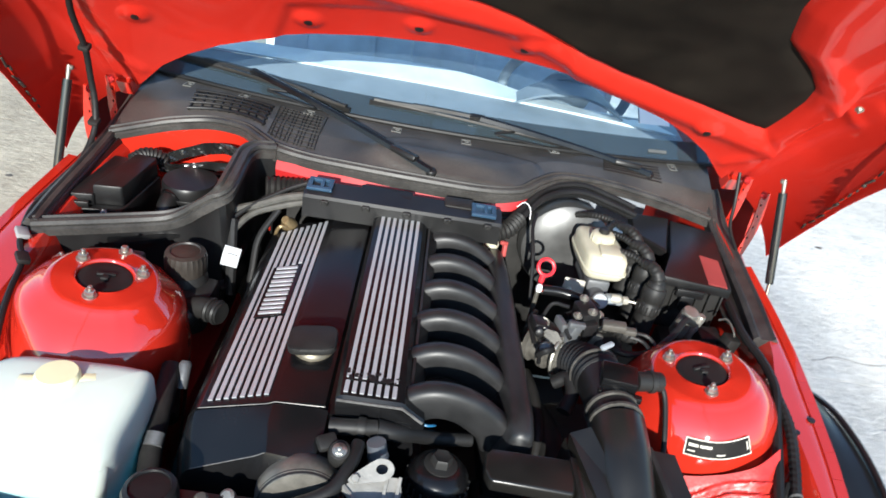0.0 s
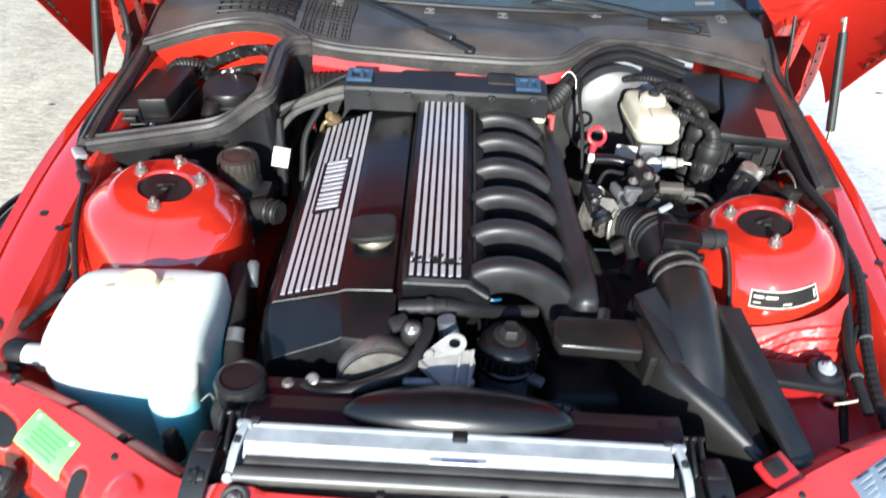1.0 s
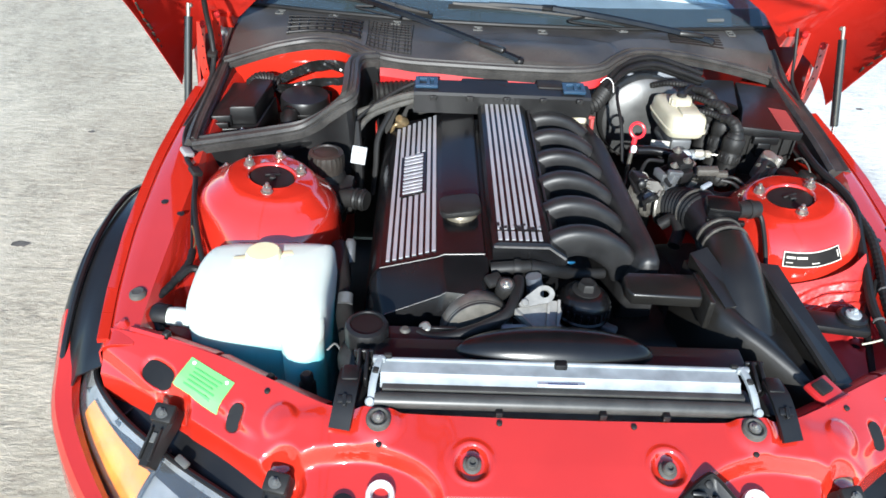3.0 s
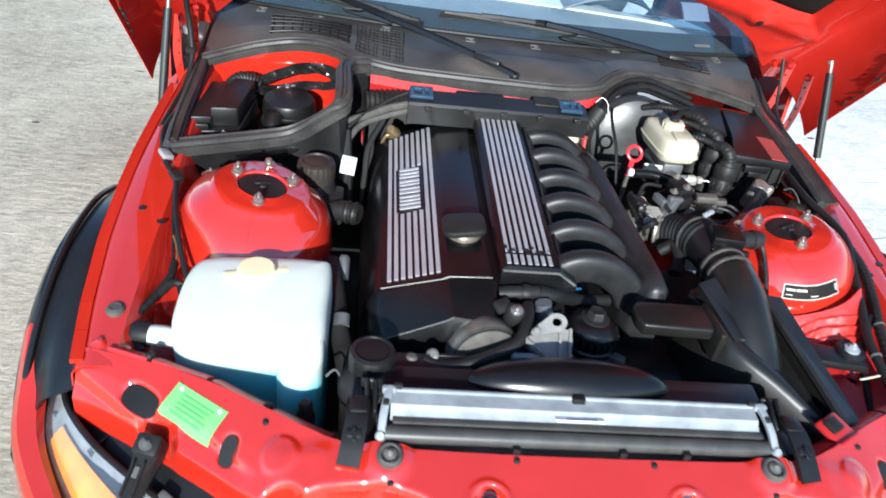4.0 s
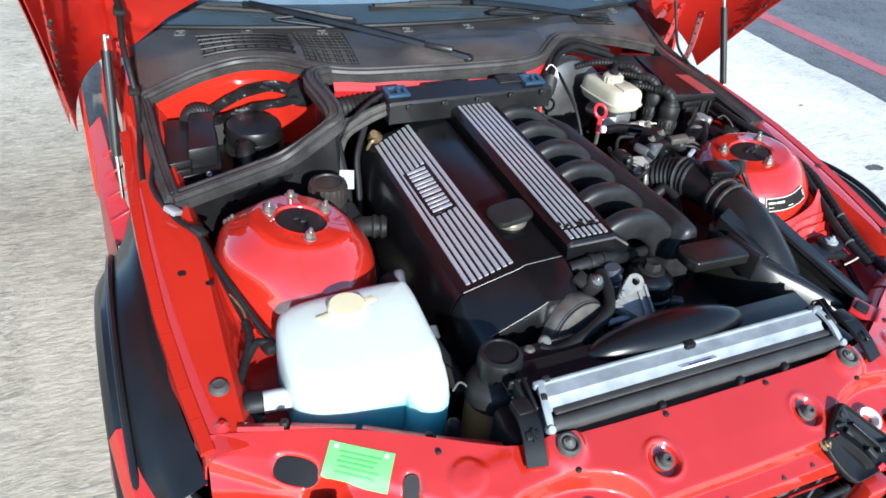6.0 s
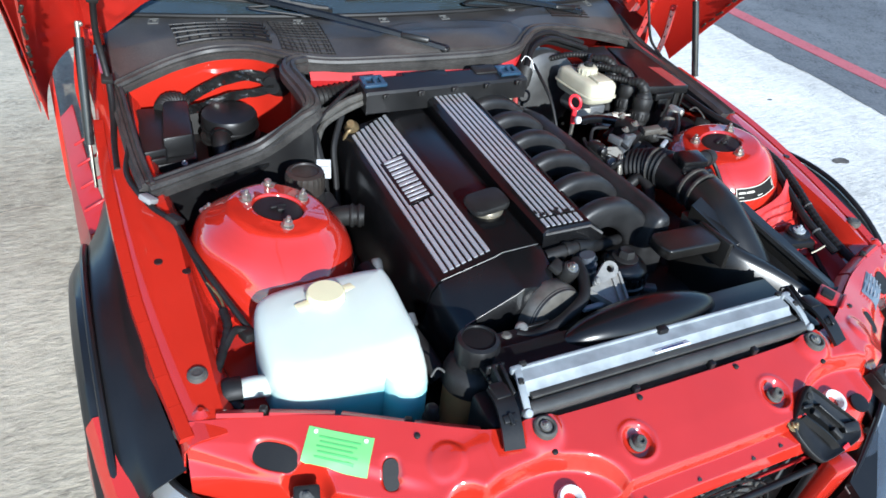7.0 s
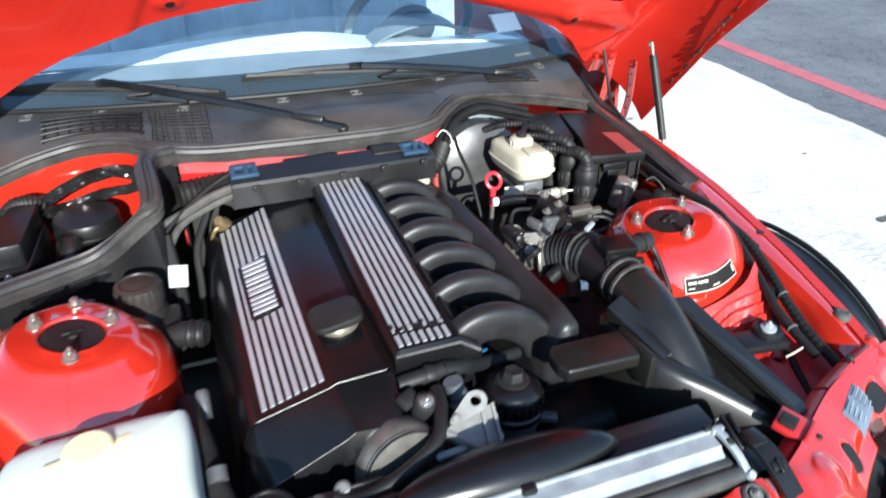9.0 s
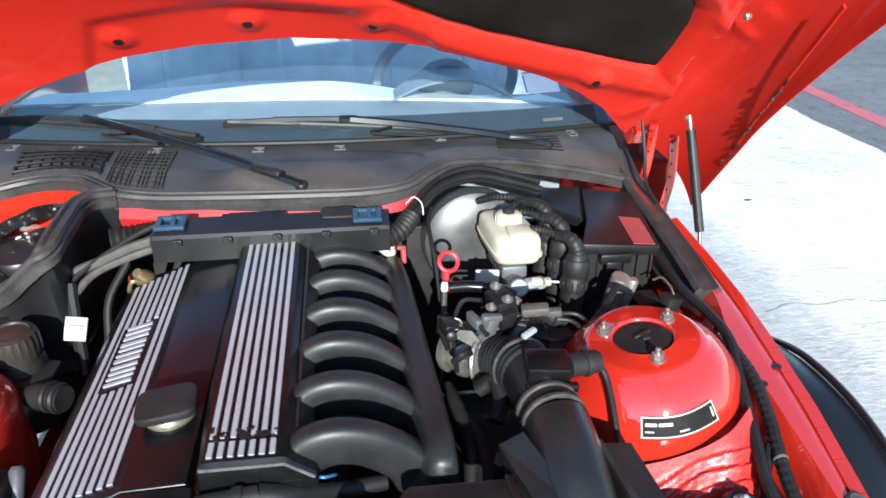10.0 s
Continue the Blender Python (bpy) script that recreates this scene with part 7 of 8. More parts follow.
part("cross_tube", merge(tube([(-0.285, -0.440, 0.709), (0.280, -0.440, 0.702)], 0.0125, 16, smooth=False), rbox(0.55, 0.012, 0.006, at(0, -0.425, 0.717, 0, 0.7), 0.002)), TUBE_GREY, rad, "grey black cross tube")
for s in (-1, 1):
    ez = -0.004 * s
    clip = part("end_clip", merge(sweep([(s * 0.279, -0.384, 0.738 + ez), (s * 0.284, -0.404, 0.733 + ez), (s * 0.288, -0.424, 0.724 + ez), (s * 0.290, -0.444, 0.711 + ez)], [(-0.0055, -0.003), (0.0055, -0.003), (0.0055, 0.002), (0.003, 0.0035), (-0.003, 0.0035), (-0.0055, 0.002)]), lathe([(0.0070, -0.009), (0.0078, -0.004), (0.0078, 0.003), (0.0055, 0.007), (0.002, 0.0075)], facing((s * 0.291, -0.447, 0.708 + ez), (0.1 * s, -0.6, 0.8)), 14), rbox(0.020, 0.010, 0.012, at(s * 0.281, -0.386, 0.735 + ez), 0.003)), ALU_BRIGHT, rad, "white corroded end clip")
    part("clip_screw", merge(rbox(0.009, 0.010, 0.005, at(s * 0.285, -0.409, 0.7345 + ez, 20, 0, 10 * s), 0.0015, 1), rbox(0.012, 0.008, 0.012, at(s * 0.268, -0.382, 0.737 + ez), 0.002)), BLACK_DUSTY, clip)
    part("tank_fin", merge(rbox(0.006, 0.050, 0.030, at(s * 0.300, -0.392, 0.720 + ez, 18), 0.002, 1), rbox(0.006, 0.050, 0.026, at(s * 0.312, -0.390, 0.722 + ez, 18), 0.002, 1), rbox(0.030, 0.006, 0.030, at(s * 0.306, -0.368, 0.722 + ez), 0.002, 1)), BLACK, rad)
    part("end_tank", rbox(0.05, 0.075, 0.44, at(s * 0.318, -0.405, 0.475), 0.012), BLACK, rad, "black plastic end tank")
    # strap clips over the front panel
    part("strap", merge(sweep([(s * 0.322, -0.402, 0.728 - 0.004 * s), (s * 0.324, -0.432, 0.728 - 0.004 * s), (s * 0.328, -0.462, 0.714 - 0.004 * s), (s * 0.333, -0.488, 0.694 - 0.004 * s)], [(-0.0155, -0.003), (0.0155, -0.003), (0.0155, 0.003), (-0.0155, 0.003)]), rbox(0.026, 0.030, 0.014, at(s * 0.322, -0.412, 0.728 - 0.004 * s), 0.004), rbox(0.022, 0.012, 0.007, at(s * 0.327, -0.455, 0.721 - 0.004 * s, 25), 0.002), rbox(0.006, 0.018, 0.006, at(s * 0.327, -0.458, 0.723 - 0.004 * s, 25), 0.001, 1)), BLACK, rad, "black plastic strap clip")
for x in (-0.10, 0.055, 0.15):
    part("spacer", rbox(0.011, 0.012, 0.012, at(x, -0.456, 0.702), 0.002), BLACK, rad)
part("middle_clip", rbox(0.020, 0.016, 0.020, at(-0.003, -0.386, 0.731), 0.003), BLACK, rad)
part("sticker", rbox(0.072, 0.003, 0.010, at(-0.005, -0.418, 0.7255, 70, 0, 0), 0.0005, 1), WHITE, rad, "white label with blue print")
part("print_bar", rbox(0.046, 0.003, 0.005, at(-0.003, -0.4186, 0.7258, 70, 0, 0), 0.0005, 1), mat("blue_print", (0.05, 0.07, 0.25), 0.5), rad)
for k in range(11):
    part("fin_row", rbox(0.56, 0.004, 0.006, at(0, -0.440, 0.66 - 0.035 * k), 0.001, 1), ALU, rad)

# condenser fan behind the opening
fan = thing("condenser_fan", 0, -0.56, 0.36, "black round fan guard with radial wire rings", "fan")
part("hub", lathe([(0.05, -0.01), (0.05, 0.01), (0.03, 0.016)], facing((0.0, -0.600, 0.44), (0, -1, 0)), 24), BLACK, fan)
for r in (0.06, 0.075, 0.09, 0.105, 0.12, 0.135, 0.15):
    part("guard_ring", tube([(r * math.cos(2 * math.pi * i / 32), -0.600, 0.44 + r * math.sin(2 * math.pi * i / 32)) for i in range(32)], 0.0025, 5, 1, closed=True), BLACK_DUSTY, fan)
for i in range(10):
    a = 2 * math.pi * i / 10
    part("guard_spoke", tube([(0.04 * math.cos(a), -0.598, 0.44 + 0.04 * math.sin(a)), (0.155 * math.cos(a), -0.598, 0.44 + 0.155 * math.sin(a))], 0.003, 5, smooth=False), BLACK_DUSTY, fan)
cond = part("condenser", rbox(0.62, 0.02, 0.32, at(0, -0.535, 0.42), 0.004), ALU, fan, "grey condenser core")

for d in (-1, 1):
    for k in range(13):
        x0 = -0.27 + 0.045 * k
        pts = [(x0 + d * 0.10, -0.546, 0.575), (x0 - d * 0.10, -0.546, 0.385)]
        part("lattice_bar", tube(pts, 0.0016, 5, smooth=False), DULL_CAST, cond)

# fan shroud
shr = thing("fan_shroud", 0, -0.355, 0.40, "black plastic fan shroud with a rounded swell", "shroud")
part("top_plate", merge(rbox(0.60, 0.055, 0.012, at(0.0, -0.352, 0.716, 4, 0.7), 0.004), rbox(0.60, 0.012, 0.30, at(0, -0.33, 0.56), 0.004)), BLACK, shr)
bm = bmesh.new()
NN = 28
vs = []
for i in range(NN + 1):
    a = math.pi * i / NN
    row = []
    for j in range(13):
        b = math.pi * j / 12
        x = -0.006 - 0.160 * math.cos(a)
        w = max(0.0, math.sin(a)) ** 1.1
        row.append(bm.verts.new((x, -0.345 - 0.042 * math.cos(b) * (0.04 + 0.96 * w), 0.714 + 0.048 * w ** 0.8 * math.sin(b) ** 0.8)))
    vs.append(row)
for i in range(NN):
    for j in range(12):
        bm.faces.new((vs[i][j], vs[i][j + 1], vs[i + 1][j + 1], vs[i + 1][j]))
bmesh.ops.remove_doubles(bm, verts=bm.verts, dist=1e-5)
part("swell", bm, BLACK_GLOSS, shr, smooth=70)

# coolant expansion tank
ex = thing("expansion_tank", -0.306, -0.31, 0.42, "brown tinted coolant expansion tank with a black screw cap", "coolant tank")
em = at(-0.306, -0.312, 0.0, 0, 0, 0)
part("tank_body", lathe([(0.044, 0.42), (0.046, 0.44), (0.046, 0.655), (0.042, 0.668)], em, 32), AMBER_TANK, ex, "brown translucent tank wall")
part("neck", lathe([(0.050, 0.654), (0.050, 0.672), (0.046, 0.684), (0.038, 0.690), (0.031, 0.694), (0.030, 0.712)], em, 32), BLACK_DUSTY, ex)
bm = lathe([(0.033, 0.706), (0.036, 0.709), (0.036, 0.735), (0.033, 0.742), (0.027, 0.745), (0.026, 0.742), (0.008, 0.7425)], em, 48)
for v in bm.verts:
    a = math.atan2(v.co.y + 0.312, v.co.x + 0.306)
    r = math.hypot(v.co.x + 0.306, v.co.y + 0.312)
    if r > 0.034:
        k = 1 - 0.03 * (math.cos(12 * a) > 0.3)
        v.co.x = -0.306 + (v.co.x + 0.306) * k
        v.co.y = -0.312 + (v.co.y + 0.312) * k
part("cap", bm, BLACK, ex, "ribbed black screw cap")
part("shelf", merge(rbox(0.125, 0.085, 0.012, at(-0.215, -0.330, 0.712, 0, 1), 0.004), rbox(0.07, 0.03, 0.006, at(-0.285, -0.362, 0.718), 0.002), rbox(0.06, 0.006, 0.004, at(-0.19, -0.292, 0.719), 0.001, 1)), BLACK, ex)
part("emblem_ring", merge(lathe([(0.012, 0), (0.012, 0.004), (0.009, 0.004), (0.009, 0.002)], at(-0.222, -0.342, 0.718), 20), lathe([(0.014, 0.0), (0.014, 0.002), (0.012, 0.002)], at(-0.222, -0.342, 0.718), 20)), BLACK_DUSTY, ex)
part("bleed_screw", lathe([(0.009, 0), (0.010, 0.006), (0.006, 0.010)], at(-0.245, -0.298, 0.712), 12), DULL_CAST, ex)

# washer reservoir
wt = thing("washer_reservoir", -0.50, -0.2, 0.44, "white translucent washer fluid tank half full of blue fluid", "washer tank")


def tank_ring(z, inset, drop=0.0):
    """Outline of the tank at a height; inset shrinks it."""
    pts = [(-0.618, -0.240), (-0.614, -0.140), (-0.582, -0.102), (-0.470, -0.094), (-0.392, -0.098), (-0.378, -0.112), (-0.378, -0.200), (-0.380, -0.262), (-0.400, -0.288), (-0.470, -0.296), (-0.560, -0.292), (-0.600, -0.276)]
    c = Vector((-0.495, -0.195))
    line = spline([(x, y, 0) for x, y in pts], 5, True)
    out = []
    for p in line:
        q = Vector((p.x, p.y)) - c
        q *= max(0.0, 1 - inset / q.length)
        x, y = c.x + q.x, c.y + q.y
        zz = z - drop * (bump(-x, 0.47, 0.64) * 0.004 + bump(-y, 0.14, 0.31) * 0.016)
        out.append(Vector((x, y, zz)))
    return out


FILL = 0.690
part("tank_body", loft([tank_ring(FILL, 0.0), tank_ring(0.708, 0.001, 0.3), tank_ring(0.728, 0.002, 0.8), tank_ring(0.739, 0.005, 1.0), tank_ring(0.746, 0.011, 1.0), tank_ring(0.750, 0.020, 1.0), tank_ring(0.7515, 0.036, 1.0), tank_ring(0.752, 0.08, 1.0)]), TANK_WHITE, wt, smooth=75)
part("fluid_level", loft([tank_ring(0.44, 0.01), tank_ring(0.50, 0.0), tank_ring(0.64, 0.0), tank_ring(FILL, 0.0)]), TANK_FLUID, wt, "blue fluid showing through the tank wall", smooth=75)
lobe = lambda z, k: [Vector((-0.416 + 0.036 * k * math.cos(a), -0.290 + 0.040 * k * math.sin(a) + 0.05 * bump(z, 0.67, 0.75), z)) for a in [2 * math.pi * i / 28 for i in range(28)]]
part("pump_lobe", loft([lobe(FILL, 1.0), lobe(0.706, 0.98), lobe(0.720, 0.90), lobe(0.729, 0.72), lobe(0.734, 0.45), lobe(0.735, 0.15)]), TANK_WHITE, wt, smooth=75)
part("pump_lobe", loft([lobe(0.44, 0.96), lobe(0.60, 1.0), lobe(0.67, 1.0), lobe(FILL, 1.0)]), TANK_FLUID, wt, smooth=75)
wc = at(-0.500, -0.152, 0.744, -3, 0)
part("cap", merge(lathe([(0.030, 0), (0.031, 0.004), (0.031, 0.014), (0.028, 0.018), (0.010, 0.0185)], wc, 36), rbox(0.026, 0.018, 0.005, wc @ at(0.038, 0.010, 0.006, 0, 0, 15), 0.002), rbox(0.026, 0.018, 0.005, wc @ at(-0.038, -0.010, 0.006, 0, 0, 15), 0.002)), CAP_YELLOW, wt, "yellowed snap cap")
part("neck_stub", tube([(-0.600, -0.236, 0.668), (-0.630, -0.236, 0.678), (-0.660, -0.234, 0.678)], 0.0165, 18), TANK_WHITE, wt)
part("level_plug", lathe([(0.020, 0), (0.021, 0.02), (0.017, 0.028), (0.008, 0.03)], facing((-0.655, -0.234, 0.678), (-1, 0.08, 0.05)), 20), RUBBER, wt, "black plug on the tank's stub")
part("pump", merge(lathe([(0.014, 0), (0.014, 0.03), (0.010, 0.036)], at(-0.400, -0.360, 0.622), 14), lathe([(0.011, 0.03), (0.011, 0.05), (0.007, 0.055)], at(-0.400, -0.360, 0.622), 10)), BLACK_DUSTY, wt, "dark washer pump")
part("wire", tube([(-0.375, -0.30, 0.67), (-0.362, -0.295, 0.680), (-0.352, -0.305, 0.675), (-0.350, -0.312, 0.66)], 0.0018, 6), SLOT_GREY, wt)

# wiring along the fenders
for s in (-1, 1):
    wl = thing("wiring_loom", s * 0.66, 0.1, 0.70, "black taped wiring loom along the inner fender", "wiring")
    if s < 0:
        part("loom", tube([(-0.735, 0.34, 0.790), (-0.748, 0.26, 0.775), (-0.722, 0.165, 0.765), (-0.690, 0.110, 0.758), (-0.672, 0.03, 0.744), (-0.650, -0.045, 0.726), (-0.625, -0.11, 0.700), (-0.60, -0.15, 0.67)], 0.0052, 9), RUBBER, wl)
        part("thin_wire", tube([(-0.690, 0.104, 0.756), (-0.676, 0.03, 0.742), (-0.664, -0.03, 0.724), (-0.652, -0.085, 0.708)], 0.0028, 7), RUBBER, wl)
        part("thin_wire", tube([(-0.664, -0.03, 0.725), (-0.650, -0.06, 0.716), (-0.648, -0.085, 0.710)], 0.0022, 6), BRASS, wl, "tan wire end")
        part("taped_loom", tube([(-0.650, -0.085, 0.708), (-0.650, -0.12, 0.702), (-0.668, -0.165, 0.692), (-0.684, -0.20, 0.686), (-0.680, -0.235, 0.678), (-0.662, -0.262, 0.668)], 0.0072, 10, rib=0.06, pitch=0.014), RUBBER, wl)
        part("branch", tube([(-0.662, -0.155, 0.694), (-0.642, -0.132, 0.702), (-0.622, -0.130, 0.694)], 0.0070, 8), RUBBER, wl)
        part("branch_plug", rbox(0.020, 0.026, 0.018, at(-0.624, -0.136, 0.692, 0, 10, 20), 0.004), BLACK_DUSTY, wl)
        for p in ((-0.722, 0.175, 0.772), (-0.688, 0.110, 0.764)):
            part("clip", rbox(0.022, 0.028, 0.011, at(*p, 10, 20, 40), 0.003), mat("grey_clip", (0.22, 0.22, 0.22), 0.5) if p[0] < -0.7 else BLACK_DUSTY, wl, "grey loom clip")
    else:
        part("loom", tube([(0.668, 0.34, 0.745), (0.668, 0.24, 0.742), (0.680, 0.15, 0.742), (0.678, 0.08, 0.738), (0.655, 0.00, 0.724), (0.638, -0.08, 0.700), (0.622, -0.16, 0.676), (0.622, -0.25, 0.652)], 0.0085, 9), RUBBER, wl)
        part("loom", tube([(0.676, 0.07, 0.735), (0.678, 0.00, 0.724), (0.668, -0.07, 0.704), (0.652, -0.14, 0.684), (0.644, -0.21, 0.664), (0.642, -0.285, 0.648)], 0.0095, 9, rib=0.06, pitch=0.012), RUBBER, wl)
        part("branch", tube([(0.654, -0.10, 0.690), (0.620, -0.16, 0.65), (0.600, -0.24, 0.62), (0.585, -0.30, 0.60)], 0.007, 8), RUBBER, wl)
        for p in ((0.655, -0.125, 0.688), (0.621, -0.19, 0.668)):
            part("tie", lathe([(0.0105, -0.002), (0.011, 0), (0.0105, 0.002)], facing(p, (0, -1, -0.3)), 12), SLOT_GREY, wl, "grey cable tie")

# air filter box and intake tract
ab = thing("air_filter_box", 0.38, -0.2, 0.44, "black plastic air filter box with snorkel and ribbed intake boot", "air box")
ridge = resample(spline([(0.262, -0.120, 0.748), (0.272, -0.170, 0.742), (0.302, -0.240, 0.728), (0.365, -0.295, 0.704), (0.425, -0.352, 0.672), (0.438, -0.385, 0.650)], 8), 16)
flank = resample(spline([(0.384, -0.100, 0.722), (0.392, -0.150, 0.712), (0.404, -0.205, 0.700), (0.422, -0.275, 0.684), (0.440, -0.350, 0.664), (0.446, -0.385, 0.646)], 8), 16)
rows = []
for p, q in zip(ridge, flank):
    out = Vector((-0.5, -0.85, 0))
    rows.append([p + out * 0.055 + Vector((0, 0, -0.26)), p + out * 0.040 + Vector((0, 0, -0.12)), p + out * 0.022 + Vector((0, 0, -0.045)), p + out * 0.010 + Vector((0, 0, -0.014)), p + out * 0.003 + Vector((0, 0, -0.003)), p.lerp(q, 0.12) + Vector((0, 0, 0.001)), p.lerp(q, 0.5) - Vector((0, 0, 0.004)), q, q + Vector((0, 0, -0.02)), q + Vector((0, 0, -0.22))])
part("housing", loft(rows), AIRBOX, ab, smooth=60)
part("side_panel", loft([[Vector((x, y, z)) for x, y, z in ((0.394, -0.120, 0.742), (0.440, -0.118, 0.736), (0.440, -0.118, 0.50), (0.394, -0.120, 0.50))], [Vector((x, y, z)) for x, y, z in ((0.456, -0.357, 0.678), (0.500, -0.352, 0.668), (0.500, -0.352, 0.48), (0.456, -0.357, 0.48))]]), AIRBOX, ab, "flat grey black side of the air box", smooth=30)
part("side_rim", sweep([(0.394, -0.120, 0.744), (0.456, -0.357, 0.680)], [(-0.004, -0.004), (0.004, -0.004), (0.004, 0.005), (-0.004, 0.005)], smooth=False), BLACK_DUSTY, ab)
part("side_end", merge(rbox(0.052, 0.012, 0.020, at(0.478, -0.361, 0.668, 20, 10, 0), 0.003), rbox(0.012, 0.008, 0.010, at(0.492, -0.366, 0.668), 0.002, 1)), BLACK_DUSTY, ab)
part("snorkel", merge(prism([(0.132, -0.212), (0.140, -0.232), (0.260, -0.238), (0.272, -0.172), (0.144, -0.170), (0.133, -0.184)], 0.728, 0.752, at(0, 0, 0), 0.005, 3), rbox(0.012, 0.085, 0.060, at(0.268, -0.212, 0.726, 0, 0, 4), 0.004)), AIRBOX, ab, "flat black snorkel duct")
part("intake_tube", tube([(0.348, -0.085, 0.752), (0.348, -0.13, 0.742), (0.352, -0.18, 0.712), (0.360, -0.225, 0.675), (0.365, -0.25, 0.65)], (0.044, 0.050), 22), AIRBOX, ab, "smooth black intake tube", smooth=60)
part("tube_fairing", loft([[Vector((x, y, z)) for x, y, z in ((0.258, -0.142, 0.775), (0.292, -0.128, 0.780), (0.304, -0.118, 0.68), (0.270, -0.132, 0.68))], [Vector((x, y, z)) for x, y, z in ((0.304, -0.236, 0.730), (0.352, -0.216, 0.722), (0.352, -0.216, 0.66), (0.304, -0.236, 0.66))]]), AIRBOX, ab)
part("boot", tube([(0.308, 0.100, 0.722), (0.320, 0.075, 0.734), (0.330, 0.048, 0.745), (0.337, 0.020, 0.750)], (0.037, 0.043), 28, rib=0.05, pitch=0.011), RUBBER, ab, "ribbed rubber boot", smooth=60)
part("meter_body", tube([(0.336, 0.022, 0.750), (0.342, -0.03, 0.752), (0.347, -0.085, 0.752)], 0.041, 26, smooth=False), BLACK, ab)
for y, r in ((-0.045, 0.0465), (-0.070, 0.0475)):
    part("clamp", lathe([(r - 0.003, -0.003), (r - 0.0018, -0.0026), (r - 0.0018, 0.0026), (r - 0.003, 0.003)], facing((0.3435 - (y + 0.045) * 0.1, y - 0.012, 0.752), (-0.06, 1, 0)), 28), CLAMP, ab, "dull steel hose clamp")
part("clamp", lathe([(0.0455, -0.002), (0.0465, 0), (0.0455, 0.002)], facing((0.3315, 0.046, 0.7455), (-0.2, 1, -0.25)), 28), CLAMP, ab, "dull steel hose clamp")
part("clamp_screw", rbox(0.026, 0.010, 0.008, at(0.343, 0.058, 0.797, 0, -12, 30), 0.003), SLOT_PALE, ab)
part("meter_plug", merge(rbox(0.060, 0.045, 0.028, at(0.350, -0.020, 0.794, 6, 0, -8), 0.004), rbox(0.072, 0.012, 0.012, at(0.350, -0.048, 0.781, 0, 0, -8), 0.003)), BLACK_GLOSS, ab)
part("plug_boot", merge(tube([(0.380, -0.018, 0.790), (0.412, -0.010, 0.788), (0.425, -0.006, 0.786)], 0.0165, 14), lathe([(0.019, -0.004), (0.019, 0.004), (0.016, 0.006)], facing((0.408, -0.011, 0.788), (1, 0.2, 0)), 14)), BLACK_DUSTY, ab, "round cable boot")
part("wire", tube([(0.424, -0.006, 0.786), (0.438, -0.018, 0.765), (0.441, -0.060, 0.725), (0.44, -0.09, 0.69)], 0.0045, 8), RUBBER, ab)
part("mount_arm", merge(rbox(0.12, 0.050, 0.020, at(0.545, -0.185, 0.655, 0, 4, -4), 0.008), lathe([(0.026, -0.02), (0.027, 0.006), (0.022, 0.010), (0.014, 0.008)], at(0.578, -0.178, 0.662), 24)), BLACK, ab, "black bracket with a round rubber mount")
part("taped_wire", tube([(0.584, -0.224, 0.640), (0.600, -0.226, 0.648), (0.617, -0.227, 0.657)], 0.0020, 8), CREAM, ab, "pale taped wire end")
part("mount_bolt", merge(lathe([(0.014, 0), (0.014, 0.004), (0.009, 0.006)], at(0.578, -0.178, 0.670), 20), hexbolt((0.578, -0.178, 0.673), (0, 0, 1), 0.0075, 0.008)), ALU_BRIGHT, ab, "bright mount bolt")

# brake servo, master cylinder, reservoir
br = thing("brake_servo", 0.35, 0.52, 0.60, "round grey brake servo behind the fluid reservoir", "brake servo")
part("servo", lathe([(0.106, -0.06), (0.113, -0.045), (0.113, -0.02), (0.108, -0.004), (0.090, 0.006), (0.050, 0.010), (0.03, 0.011)], facing((0.350, 0.545, 0.700), (0.03, -1, 0.12)), 44), mat("grey_servo_paint", (0.10, 0.10, 0.098), 0.36, metal=0.6, var=0.3), br)
part("master_cylinder", merge(tube([(0.385, 0.49, 0.700), (0.39, 0.33, 0.706)], 0.020, 16, smooth=False), rbox(0.05, 0.12, 0.03, at(0.392, 0.42, 0.725), 0.006)), ALU, br)
part("mount_plate", merge(rbox(0.045, 0.006, 0.040, at(0.338, 0.352, 0.722, 0, 0, -8), 0.003), lathe([(0.006, 0), (0.006, 0.004), (0.004, 0.005)], facing((0.330, 0.348, 0.716), (0, -1, 0.2)), 12)), CREAM_METAL, br, "pale metal mounting plate")
part("fitting", merge(lathe([(0.009, 0), (0.010, 0.014), (0.007, 0.020)], facing((0.418, 0.330, 0.722), (1, -0.2, 0.1)), 14), rbox(0.014, 0.014, 0.014, at(0.446, 0.325, 0.724, 0, 0, 10), 0.003)), CREAM_METAL, br, "cream brake line fitting")
part("brake_line", tube([(0.448, 0.324, 0.724), (0.470, 0.318, 0.724), (0.486, 0.305, 0.710), (0.490, 0.300, 0.66)], 0.0026, 7), DULL_ZINC, br)
part("plug", merge(lathe([(0.017, 0), (0.018, 0.008), (0.015, 0.014), (0.008, 0.015)], facing((0.392, 0.325, 0.715), (-0.1, -1, 0.5)), 18), rbox(0.04, 0.022, 0.020, at(0.425, 0.335, 0.716, 0, 0, 10), 0.005)), ALU_BRIGHT, br, "bright hydraulic plug")
rs = thing("brake_fluid_reservoir", 0.393, 0.43, 0.735, "aged cream plastic brake fluid reservoir with round cap", "reservoir")
